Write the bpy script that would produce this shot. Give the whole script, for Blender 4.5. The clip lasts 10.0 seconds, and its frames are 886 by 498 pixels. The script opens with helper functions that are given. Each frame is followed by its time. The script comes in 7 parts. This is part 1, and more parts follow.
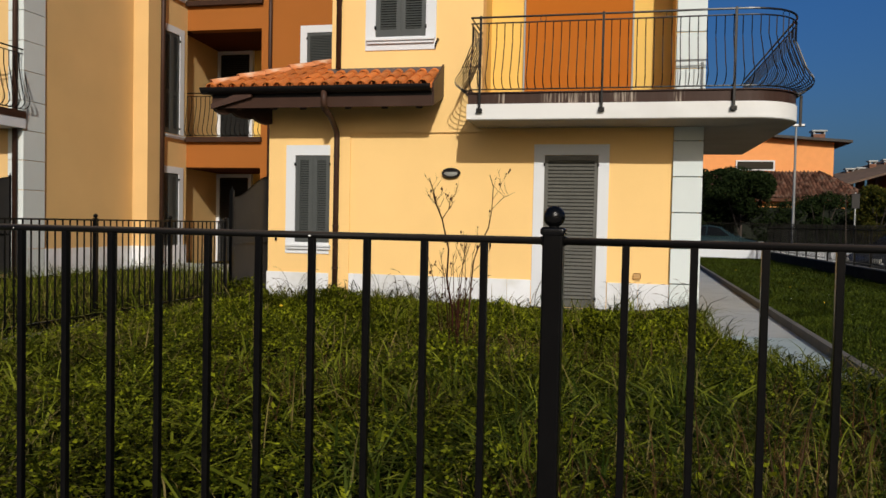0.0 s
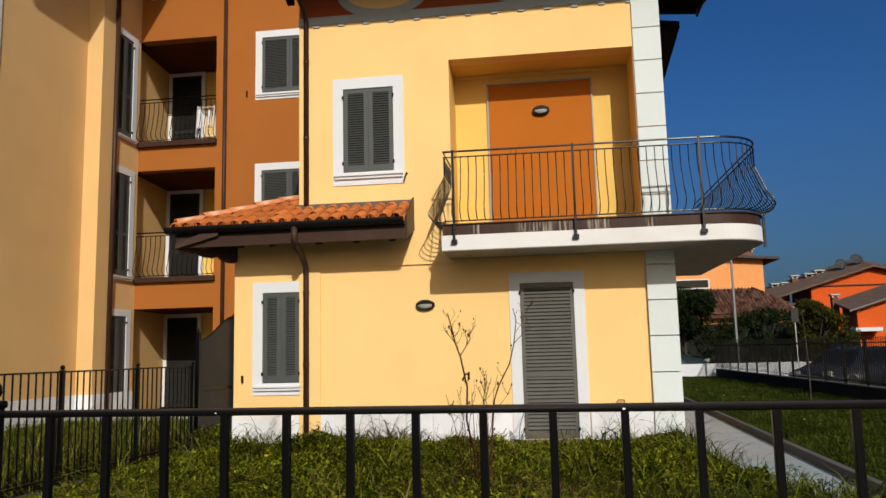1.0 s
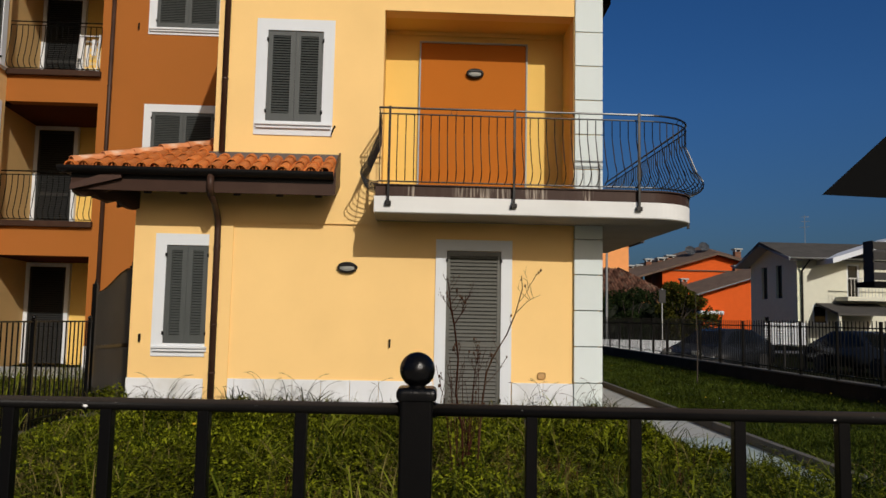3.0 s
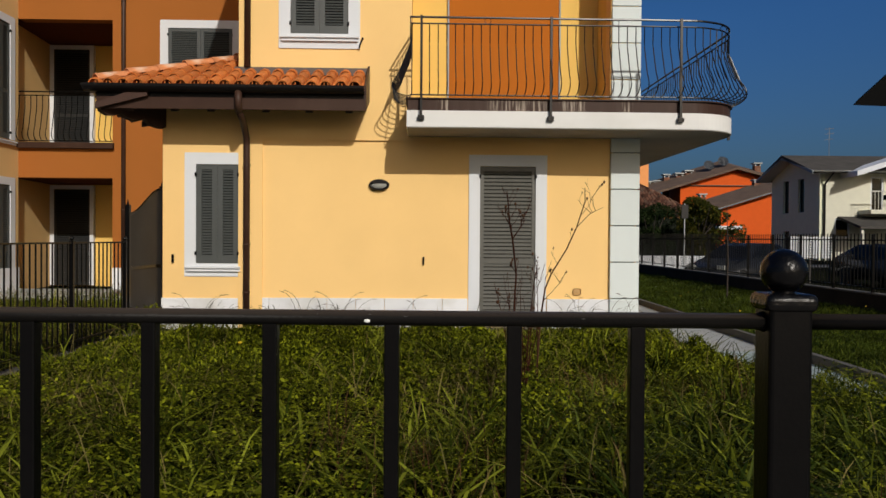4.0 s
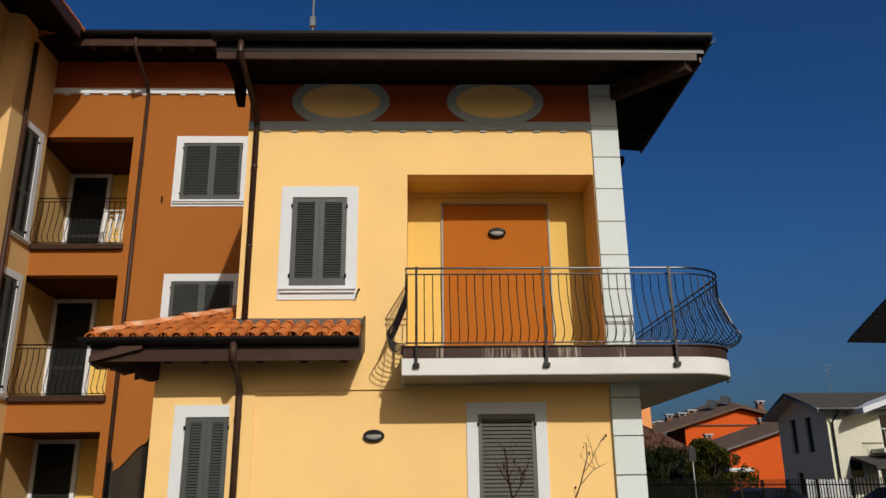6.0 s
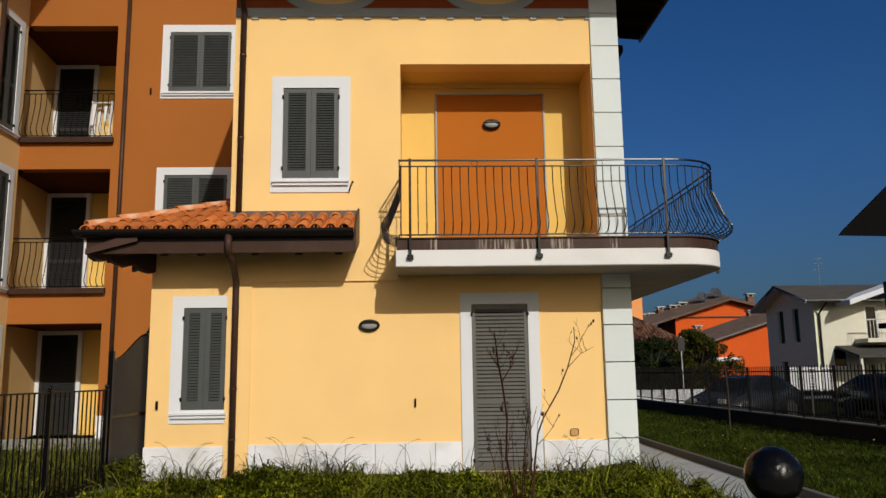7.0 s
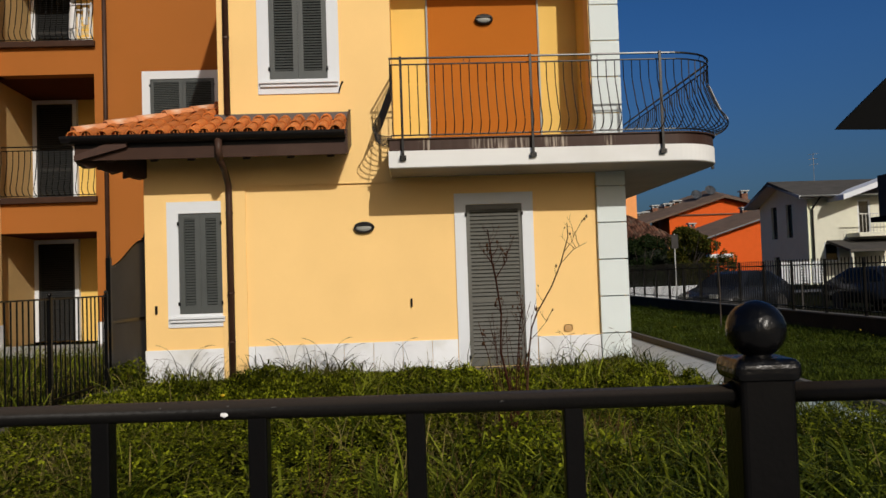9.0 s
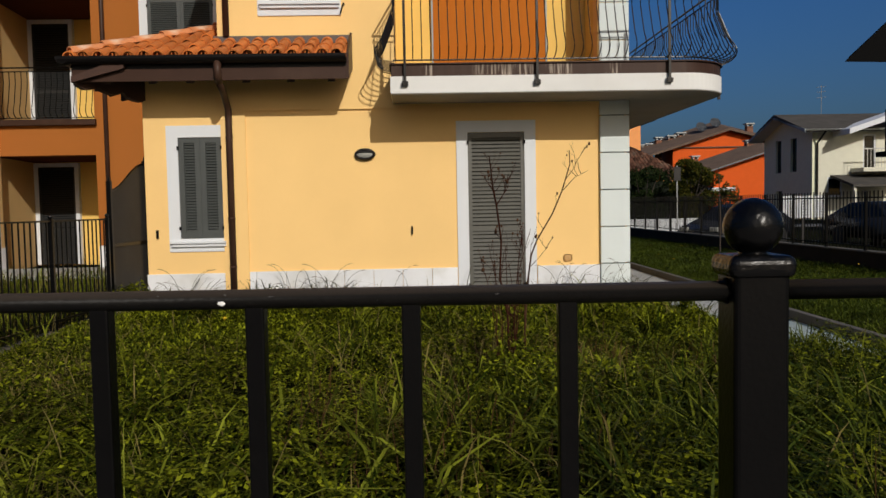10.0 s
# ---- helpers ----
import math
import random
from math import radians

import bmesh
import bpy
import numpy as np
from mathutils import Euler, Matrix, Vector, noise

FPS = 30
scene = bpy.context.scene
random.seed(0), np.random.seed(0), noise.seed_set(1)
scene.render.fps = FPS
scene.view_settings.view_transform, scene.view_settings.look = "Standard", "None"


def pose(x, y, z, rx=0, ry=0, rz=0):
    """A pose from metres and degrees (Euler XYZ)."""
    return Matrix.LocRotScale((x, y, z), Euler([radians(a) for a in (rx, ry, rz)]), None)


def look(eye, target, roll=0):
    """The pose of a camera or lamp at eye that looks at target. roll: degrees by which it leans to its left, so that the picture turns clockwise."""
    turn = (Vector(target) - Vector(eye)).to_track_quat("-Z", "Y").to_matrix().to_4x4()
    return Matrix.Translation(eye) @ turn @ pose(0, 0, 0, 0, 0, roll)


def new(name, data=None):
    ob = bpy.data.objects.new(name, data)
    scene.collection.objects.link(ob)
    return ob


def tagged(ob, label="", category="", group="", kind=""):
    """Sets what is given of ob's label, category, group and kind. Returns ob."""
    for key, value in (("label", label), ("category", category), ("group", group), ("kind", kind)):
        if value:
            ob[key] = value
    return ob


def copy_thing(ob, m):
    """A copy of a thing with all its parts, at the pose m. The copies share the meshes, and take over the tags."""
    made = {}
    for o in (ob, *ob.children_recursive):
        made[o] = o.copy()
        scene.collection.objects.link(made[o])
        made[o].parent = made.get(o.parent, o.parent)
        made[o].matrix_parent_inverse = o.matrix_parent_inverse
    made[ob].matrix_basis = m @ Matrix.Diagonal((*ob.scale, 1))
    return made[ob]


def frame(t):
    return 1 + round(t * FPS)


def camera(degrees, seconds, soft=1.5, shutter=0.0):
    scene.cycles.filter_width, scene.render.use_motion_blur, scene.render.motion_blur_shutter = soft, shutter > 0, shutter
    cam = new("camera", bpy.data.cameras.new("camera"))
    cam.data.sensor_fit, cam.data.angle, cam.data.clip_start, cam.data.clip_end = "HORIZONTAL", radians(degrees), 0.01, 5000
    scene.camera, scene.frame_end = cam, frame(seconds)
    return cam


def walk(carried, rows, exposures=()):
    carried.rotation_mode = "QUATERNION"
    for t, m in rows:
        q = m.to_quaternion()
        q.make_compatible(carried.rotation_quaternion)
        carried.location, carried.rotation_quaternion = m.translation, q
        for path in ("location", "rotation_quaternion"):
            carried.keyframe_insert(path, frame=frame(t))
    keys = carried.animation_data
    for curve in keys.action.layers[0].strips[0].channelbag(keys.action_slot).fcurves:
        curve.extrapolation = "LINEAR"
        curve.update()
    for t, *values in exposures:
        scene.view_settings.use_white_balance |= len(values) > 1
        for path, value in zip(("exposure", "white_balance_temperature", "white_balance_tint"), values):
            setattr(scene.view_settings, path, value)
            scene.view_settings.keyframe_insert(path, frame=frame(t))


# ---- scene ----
cam = camera(59.3, 10.0)
PATH = [
    (0, (-0.068, -0.178, 1.264), (-0.498, 1.774, 1.2), 1.2),
    (0.2, (-0.245, -0.179, 1.277), (-0.632, 1.781, 1.192), 1.0),
    (0.5, (-0.448, -0.168, 1.308), (-0.87, 1.787, 1.303), 0.2),
    (0.8, (-0.623, -0.114, 1.321), (-0.965, 1.847, 1.515), 0.4),
    (1, (-0.726, -0.055, 1.328), (-0.99, 1.909, 1.593), -1.4),
    (1.2, (-0.824, -0.014, 1.330), (-1.041, 1.953, 1.622), 0.1),
    (1.5, (-0.987, 0.031, 1.334), (-1.109, 2.005, 1.635), 1.9),
    (1.7, (-1.113, 0.047, 1.338), (-1.166, 2.026, 1.619), 1.0),
    (2, (-1.305, 0.104, 1.349), (-1.325, 2.085, 1.627), -0.5),
    (2.2, (-1.403, 0.125, 1.353), (-1.446, 2.084, 1.753), 0.5),
    (2.5, (-1.526, 0.2, 1.345), (-1.567, 2.141, 1.823), 0.6),
    (2.7, (-1.607, 0.253, 1.344), (-1.556, 2.224, 1.680), -0.2),
    (3, (-1.732, 0.4, 1.334), (-1.647, 2.39, 1.515), 1.1),
    (3.2, (-1.805, 0.38, 1.327), (-1.679, 2.375, 1.412), 1.0),
    (4.3, (-2.045, 0.667, 1.304), (-2.056, 2.667, 1.274), -0.2),
    (4.5, (-2.039, 0.681, 1.314), (-2.084, 2.68, 1.355), -0.5),
    (4.7, (-2.043, 0.7, 1.345), (-2.08, 2.696, 1.464), -0.4),
    (5, (-2.047, 0.718, 1.383), (-2.086, 2.697, 1.669), -0.13),
    (5.2, (-2.035, 0.715, 1.393), (-2.043, 2.677, 1.779), -0.2),
    (5.5, (-2.01, 0.7, 1.4), (-1.962, 2.632, 1.916), -0.8),
    (5.7, (-1.995, 0.7, 1.4), (-1.944, 2.609, 1.995), -0.7),
    (6.8, (-1.979, 0.688, 1.348), (-1.904, 2.646, 1.75), -0.7),
    (7, (-1.956, 0.708, 1.349), (-1.89, 2.681, 1.67), -0.8),
    (7.2, (-1.952, 0.728, 1.343), (-1.889, 2.712, 1.587), -0.9),
    (7.5, (-1.948, 0.758, 1.327), (-1.888, 2.755, 1.421), -0.7),
    (7.7, (-1.948, 0.771, 1.319), (-1.907, 2.771, 1.323), -1.0),
    (8, (-1.943, 0.776, 1.313), (-1.925, 2.776, 1.301), -1.4),
    (8.5, (-1.938, 0.756, 1.317), (-1.907, 2.755, 1.383), -1.8),
    (9, (-1.942, 0.733, 1.321), (-1.868, 2.73, 1.394), -1.9),
    (9.5, (-1.942, 0.729, 1.311), (-1.861, 2.727, 1.325), -0.9),
    (10, (-1.94, 0.735, 1.297), (-1.873, 2.731, 1.19), -1.1),
]
EXPOSURE = [(0, -0.02), (0.5, 0.03), (1.0, 0.08), (1.5, 0.07), (2.0, -0.11), (2.5, -0.16), (3.0, -0.16), (4.5, -0.14), (5.5, -0.15), (7.5, -0.11), (8.5, -0.11), (10, -0.16)]
walk(cam, [(t, look(eye, target, roll)) for t, eye, target, roll in PATH], EXPOSURE)

# ---- world, sun, exposure ----
SUN_EL = 27.8
SUN_FROM = Vector((0.34, -1.0, 0.0)).normalized()
world = bpy.data.worlds.new("sky")
scene.world = world
world.use_nodes = True
wn = world.node_tree.nodes
sky = wn.new("ShaderNodeTexSky")
sky.sky_type = "NISHITA"
sky.sun_disc = False
sky.sun_elevation = radians(SUN_EL)
sky.sun_rotation = math.atan2(SUN_FROM.x, SUN_FROM.y)
sky.altitude, sky.air_density, sky.dust_density, sky.ozone_density = 0, 1.0, 3.0, 3.0
wn["Background"].inputs["Strength"].default_value = 0.051
vivid = wn.new("ShaderNodeHueSaturation")
vivid.inputs["Saturation"].default_value = 1.3
world.node_tree.links.new(sky.outputs["Color"], vivid.inputs["Color"])
deep = wn.new("ShaderNodeVectorMath")
deep.operation = "MULTIPLY"
world.node_tree.links.new(vivid.outputs["Color"], deep.inputs[0])
# added fill: the unseen sky towards the sun is brightened and warmed
facing_sun, sunward, sky_tint = wn.new("ShaderNodeVectorMath"), wn.new("ShaderNodeMapRange"), wn.new("ShaderNodeMix")
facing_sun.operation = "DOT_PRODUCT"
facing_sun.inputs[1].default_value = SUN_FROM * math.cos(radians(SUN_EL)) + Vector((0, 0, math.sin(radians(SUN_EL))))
sunward.interpolation_type = "SMOOTHSTEP"
sunward.inputs["From Min"].default_value, sunward.inputs["From Max"].default_value = 0.0, 1.0
world.node_tree.links.new(facing_sun.outputs["Value"], sunward.inputs["Value"])
sky_tint.data_type = "RGBA"
sky_tint.inputs["A"].default_value, sky_tint.inputs["B"].default_value = (0.69, 0.965, 1.34, 1), (1.4, 1.28, 1.15, 1)
world.node_tree.links.new(sunward.outputs["Result"], sky_tint.inputs["Factor"])
world.node_tree.links.new(sky_tint.outputs["Result"], deep.inputs[1])
# the sky is graded darker towards the horizon
way, height_of, fade, faded = wn.new("ShaderNodeTexCoord"), wn.new("ShaderNodeSeparateXYZ"), wn.new("ShaderNodeMapRange"), wn.new("ShaderNodeVectorMath")
world.node_tree.links.new(way.outputs["Generated"], height_of.inputs["Vector"])
world.node_tree.links.new(way.outputs["Generated"], facing_sun.inputs[0])
world.node_tree.links.new(height_of.outputs["Z"], fade.inputs["Value"])
fade.inputs["From Max"].default_value, fade.inputs["To Min"].default_value = 0.26, 0.66
faded.operation = "SCALE"
world.node_tree.links.new(deep.outputs["Vector"], faded.inputs[0])
world.node_tree.links.new(fade.outputs["Result"], faded.inputs["Scale"])
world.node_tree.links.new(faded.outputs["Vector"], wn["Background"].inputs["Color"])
sun = new("sun", bpy.data.lights.new("sun", "SUN"))
sun.data.energy, sun.data.angle, sun.data.color = 3.2, radians(0.6), (1.0, 0.945, 0.86)
sun.matrix_world = look((0, 0, 0), -(SUN_FROM * math.cos(radians(SUN_EL)) + Vector((0, 0, math.sin(radians(SUN_EL))))))
scene.view_settings.exposure = -0.05


# ---- materials ----
def material(name, color, rough=0.7, metal=0.0, spread=0.1, scale=3.0, fine=60.0, bump=0.15, depth=0.004,
             stain=None, stain_amount=0.0, stain_scale=0.8, random_piece=0.0, random_island=0.0, spec=0.5, clear=0.0, stretch=(1, 1, 1)):
    """Colour varied at two scales, optional stains, fine relief, and a variation from piece to piece."""
    m = bpy.data.materials.new(name)
    m.use_nodes = True
    nt = m.node_tree
    n, l = nt.nodes, nt.links
    b = n["Principled BSDF"]
    b.inputs["Roughness"].default_value, b.inputs["Metallic"].default_value = rough, metal
    b.inputs["Specular IOR Level"].default_value = spec
    b.inputs["Coat Weight"].default_value = clear
    co = n.new("ShaderNodeTexCoord")
    mp = n.new("ShaderNodeMapping")
    mp.inputs["Scale"].default_value = stretch
    l.new(co.outputs["Object"], mp.inputs["Vector"])
    big = n.new("ShaderNodeTexNoise")
    big.inputs["Scale"].default_value, big.inputs["Detail"].default_value = scale, 5
    small = n.new("ShaderNodeTexNoise")
    small.inputs["Scale"].default_value, small.inputs["Detail"].default_value = fine, 4
    for t in (big, small):
        l.new(mp.outputs["Vector"], t.inputs["Vector"])
    mix = n.new("ShaderNodeMath")
    mix.operation = "MULTIPLY_ADD"
    l.new(small.outputs["Fac"], mix.inputs[0])
    mix.inputs[1].default_value = 0.5
    l.new(big.outputs["Fac"], mix.inputs[2])
    last = mix.outputs[0]
    rng = n.new("ShaderNodeMapRange")
    rng.inputs["From Min"].default_value, rng.inputs["From Max"].default_value = 0.45, 1.05
    rng.inputs["To Min"].default_value, rng.inputs["To Max"].default_value = 1 - spread, 1 + spread
    l.new(last, rng.inputs["Value"])
    value = rng.outputs["Result"]
    for amount, node, out in ((random_piece, "ShaderNodeObjectInfo", "Random"), (random_island, "ShaderNodeNewGeometry", "Random Per Island")):
        if amount:
            o = n.new(node)
            r = n.new("ShaderNodeMapRange")
            r.inputs["To Min"].default_value, r.inputs["To Max"].default_value = 1 - amount, 1 + amount
            l.new(o.outputs[out], r.inputs["Value"])
            k = n.new("ShaderNodeMath")
            k.operation = "MULTIPLY"
            l.new(value, k.inputs[0])
            l.new(r.outputs["Result"], k.inputs[1])
            value = k.outputs[0]
    tint = n.new("ShaderNodeVectorMath")
    tint.operation = "SCALE"
    tint.inputs[0].default_value = color[:3]
    l.new(value, tint.inputs["Scale"])
    colour = tint.outputs["Vector"]
    if stain:
        sn = n.new("ShaderNodeTexNoise")
        sn.inputs["Scale"].default_value, sn.inputs["Detail"].default_value = stain_scale, 6
        l.new(mp.outputs["Vector"], sn.inputs["Vector"])
        sr = n.new("ShaderNodeMapRange")
        sr.inputs["From Min"].default_value, sr.inputs["From Max"].default_value = 0.5, 0.75
        sr.inputs["To Max"].default_value = stain_amount
        l.new(sn.outputs["Fac"], sr.inputs["Value"])
        mx = n.new("ShaderNodeMix")
        mx.data_type = "RGBA"
        l.new(sr.outputs["Result"], mx.inputs["Factor"])
        l.new(colour, mx.inputs["A"])
        mx.inputs["B"].default_value = (*stain, 1)
        colour = mx.outputs["Result"]
    l.new(colour, b.inputs["Base Color"])
    if bump:
        bp = n.new("ShaderNodeBump")
        bp.inputs["Strength"].default_value, bp.inputs["Distance"].default_value = bump, depth
        l.new(small.outputs["Fac"], bp.inputs["Height"])
        l.new(bp.outputs["Normal"], b.inputs["Normal"])
    return m


def leafy(name, color, other, spread=0.35, rough=0.55, through_light=0.25):
    """Leaf stuff: each leaf its own tone between two greens, and some light passes through."""
    m = bpy.data.materials.new(name)
    m.use_nodes = True
    n, l = m.node_tree.nodes, m.node_tree.links
    b = n["Principled BSDF"]
    b.inputs["Roughness"].default_value = rough
    b.inputs["Specular IOR Level"].default_value = 0.04
    g = n.new("ShaderNodeNewGeometry")
    ramp = n.new("ShaderNodeMix")
    ramp.data_type = "RGBA"
    most = n.new("ShaderNodeMath")
    most.operation = "POWER"
    l.new(g.outputs["Random Per Island"], most.inputs[0])
    most.inputs[1].default_value = 1.8
    l.new(most.outputs[0], ramp.inputs["Factor"])
    ramp.inputs["A"].default_value, ramp.inputs["B"].default_value = (*color, 1), (*other, 1)
    co = n.new("ShaderNodeTexCoord")
    big = n.new("ShaderNodeTexNoise")
    big.inputs["Scale"].default_value, big.inputs["Detail"].default_value = 1.1, 4
    l.new(co.outputs["Object"], big.inputs["Vector"])
    r = n.new("ShaderNodeMapRange")
    r.inputs["From Min"].default_value, r.inputs["From Max"].default_value = 0.3, 0.7
    r.inputs["To Min"].default_value, r.inputs["To Max"].default_value = 1 - spread, 1 + spread
    l.new(big.outputs["Fac"], r.inputs["Value"])
    s = n.new("ShaderNodeVectorMath")
    s.operation = "SCALE"
    l.new(ramp.outputs["Result"], s.inputs[0])
    l.new(r.outputs["Result"], s.inputs["Scale"])
    l.new(s.outputs["Vector"], b.inputs["Base Color"])
    tr = n.new("ShaderNodeBsdfTranslucent")
    l.new(s.outputs["Vector"], tr.inputs["Color"])
    mixed = n.new("ShaderNodeMixShader")
    mixed.inputs["Fac"].default_value = through_light
    l.new(b.outputs["BSDF"], mixed.inputs[1])
    l.new(tr.outputs["BSDF"], mixed.inputs[2])
    l.new(mixed.outputs["Shader"], n["Material Output"].inputs["Surface"])
    return m


YELLOW = material("yellow_plaster", (0.86, 0.575, 0.235), 0.9, spread=0.05, scale=0.9, fine=180, bump=0.25, depth=0.003, stain=(0.62, 0.42, 0.18), stain_amount=0.12, stain_scale=0.7, spec=0.2)
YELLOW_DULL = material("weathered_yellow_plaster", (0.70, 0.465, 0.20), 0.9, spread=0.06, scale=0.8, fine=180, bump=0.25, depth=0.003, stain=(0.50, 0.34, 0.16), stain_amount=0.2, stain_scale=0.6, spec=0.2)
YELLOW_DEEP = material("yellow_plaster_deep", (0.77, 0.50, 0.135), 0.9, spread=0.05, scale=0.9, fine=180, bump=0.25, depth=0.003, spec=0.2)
PANEL = material("deep_orange_plaster", (0.42, 0.128, 0.017), 0.92, spread=0.06, scale=0.8, fine=180, bump=0.25, depth=0.003, spec=0.08)
ORANGE = material("orange_plaster", (0.345, 0.121, 0.027), 0.92, spread=0.06, scale=0.8, fine=180, bump=0.25, depth=0.003, stain=(0.30, 0.10, 0.03), stain_amount=0.2, spec=0.08)
RUST = material("rust_frieze_plaster", (0.30, 0.065, 0.02), 0.9, spread=0.06, fine=180, spec=0.2)
WHITE = material("white_trim", (0.66, 0.685, 0.715), 0.8, spread=0.04, scale=2, fine=120, bump=0.2, depth=0.002, stain=(0.52, 0.50, 0.45), stain_amount=0.2, stain_scale=2.0, spec=0.3)
UNDERSIDE = material("shaded_slab_underside", (0.30, 0.28, 0.25), 0.9, spread=0.08, scale=1.5, fine=90, bump=0.2, stain=(0.20, 0.19, 0.17), stain_amount=0.4, stain_scale=1.1, spec=0.1)
PLINTH = material("white_plinth_stone", (0.72, 0.735, 0.76), 0.75, spread=0.07, scale=3, fine=140, random_piece=0.06, stain=(0.38, 0.36, 0.27), stain_amount=0.35, stain_scale=2.6)
QUOIN = material("pale_quoin_stone", (0.62, 0.675, 0.665), 0.8, spread=0.04, scale=2, fine=150, random_piece=0.03, stain=(0.48, 0.48, 0.44), stain_amount=0.2, stain_scale=2.0)
GREYBAND = material("grey_trim", (0.33, 0.36, 0.36), 0.8, spread=0.05, fine=120)
SLAB_WHITE = material("white_painted_concrete", (0.70, 0.70, 0.68), 0.8, spread=0.05, scale=1.5, fine=120, bump=0.2, depth=0.002, stain=(0.54, 0.52, 0.47), stain_amount=0.25, stain_scale=1.6, spec=0.3)
FLASHING = material("grey_brown_flashing", (0.105, 0.085, 0.075), 0.55, spread=0.12, scale=3, fine=50, bump=0.08, spec=0.3)
SHUTTER = material("grey_painted_shutter", (0.062, 0.068, 0.065), 0.45, spread=0.1, scale=5, fine=90, bump=0.1, random_piece=0.06)
BROWN = material("brown_sheet_metal", (0.046, 0.023, 0.015), 0.45, metal=0.0, spread=0.14, scale=3, fine=50, bump=0.08, stain=(0.075, 0.045, 0.032), stain_amount=0.35, stain_scale=3, spec=0.18)
STREAKED = material("streaked_brown_edging", (0.044, 0.022, 0.015), 0.5, spread=0.15, scale=3, fine=60, bump=0.08, stain=(0.075, 0.05, 0.038), stain_amount=0.5, stain_scale=1.3, stretch=(4, 4, 0.25), spec=0.18)
DARKMETAL = material("dark_gutter_metal", (0.007, 0.006, 0.006), 0.4, metal=0.0, spread=0.1, spec=0.25)
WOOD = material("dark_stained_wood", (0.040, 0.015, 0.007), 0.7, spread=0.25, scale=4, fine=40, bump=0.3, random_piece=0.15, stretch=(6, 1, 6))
# the stained wood again, darkened to carry the eaves' shade
SOFFIT = material("shaded_stained_soffit_boards", (0.009, 0.005, 0.003), 0.8, spread=0.25, scale=5, fine=50, bump=0.3, spec=0.1, stretch=(6, 1, 6))
TILE = material("terracotta", (0.56, 0.165, 0.030), 0.75, spread=0.22, scale=8, fine=70, bump=0.3, random_piece=0.22, stain=(0.30, 0.10, 0.04), stain_amount=0.5, stain_scale=7)
TILE_OLD = material("weathered_terracotta", (0.13, 0.062, 0.040), 0.95, spread=0.5, scale=3, fine=14, random_island=0.65, stain=(0.26, 0.20, 0.15), stain_amount=0.6, stain_scale=2.5, spec=0.05)
ROOF_GREY = material("dark_grey_roof", (0.075, 0.070, 0.064), 0.95, spread=0.2, scale=2, fine=30, spec=0.05)
ROOF_BROWN = material("brown_tile_roof", (0.115, 0.074, 0.050), 0.9, spread=0.25, scale=1.5, fine=12)
IRON = material("black_painted_iron", (0.0028, 0.0027, 0.0028), 0.29, metal=0.0, spread=0.25, scale=12, fine=230, bump=0.2, depth=0.0012, stain=(0.007, 0.0065, 0.006), stain_amount=0.25, stain_scale=40, spec=0.12)
HAMMERED = material("hammered_black_iron", (0.0026, 0.0026, 0.0028), 0.27, spread=0.25, scale=12, fine=200, bump=0.55, depth=0.0014, spec=0.24)
RAIL = material("dusty_lit_top_black_iron", (0.006, 0.0055, 0.005), 0.44, spread=0.3, scale=14, fine=230, bump=0.3, depth=0.0014, stain=(0.004, 0.004, 0.004), stain_amount=0.8, stain_scale=9, spec=0.10)
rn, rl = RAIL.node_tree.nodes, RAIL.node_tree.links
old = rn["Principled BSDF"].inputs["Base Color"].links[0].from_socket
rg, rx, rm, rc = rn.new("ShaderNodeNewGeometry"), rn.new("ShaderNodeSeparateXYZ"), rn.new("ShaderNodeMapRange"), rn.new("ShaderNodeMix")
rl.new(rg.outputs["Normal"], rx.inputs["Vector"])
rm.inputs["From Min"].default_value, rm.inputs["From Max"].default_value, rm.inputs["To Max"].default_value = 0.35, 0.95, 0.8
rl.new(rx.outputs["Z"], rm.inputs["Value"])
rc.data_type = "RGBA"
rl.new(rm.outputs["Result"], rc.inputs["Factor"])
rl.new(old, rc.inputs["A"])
rc.inputs["B"].default_value = (0.060, 0.047, 0.036, 1)      # on upward faces: dust, and the lit top put into the colour
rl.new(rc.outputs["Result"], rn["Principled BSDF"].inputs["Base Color"])
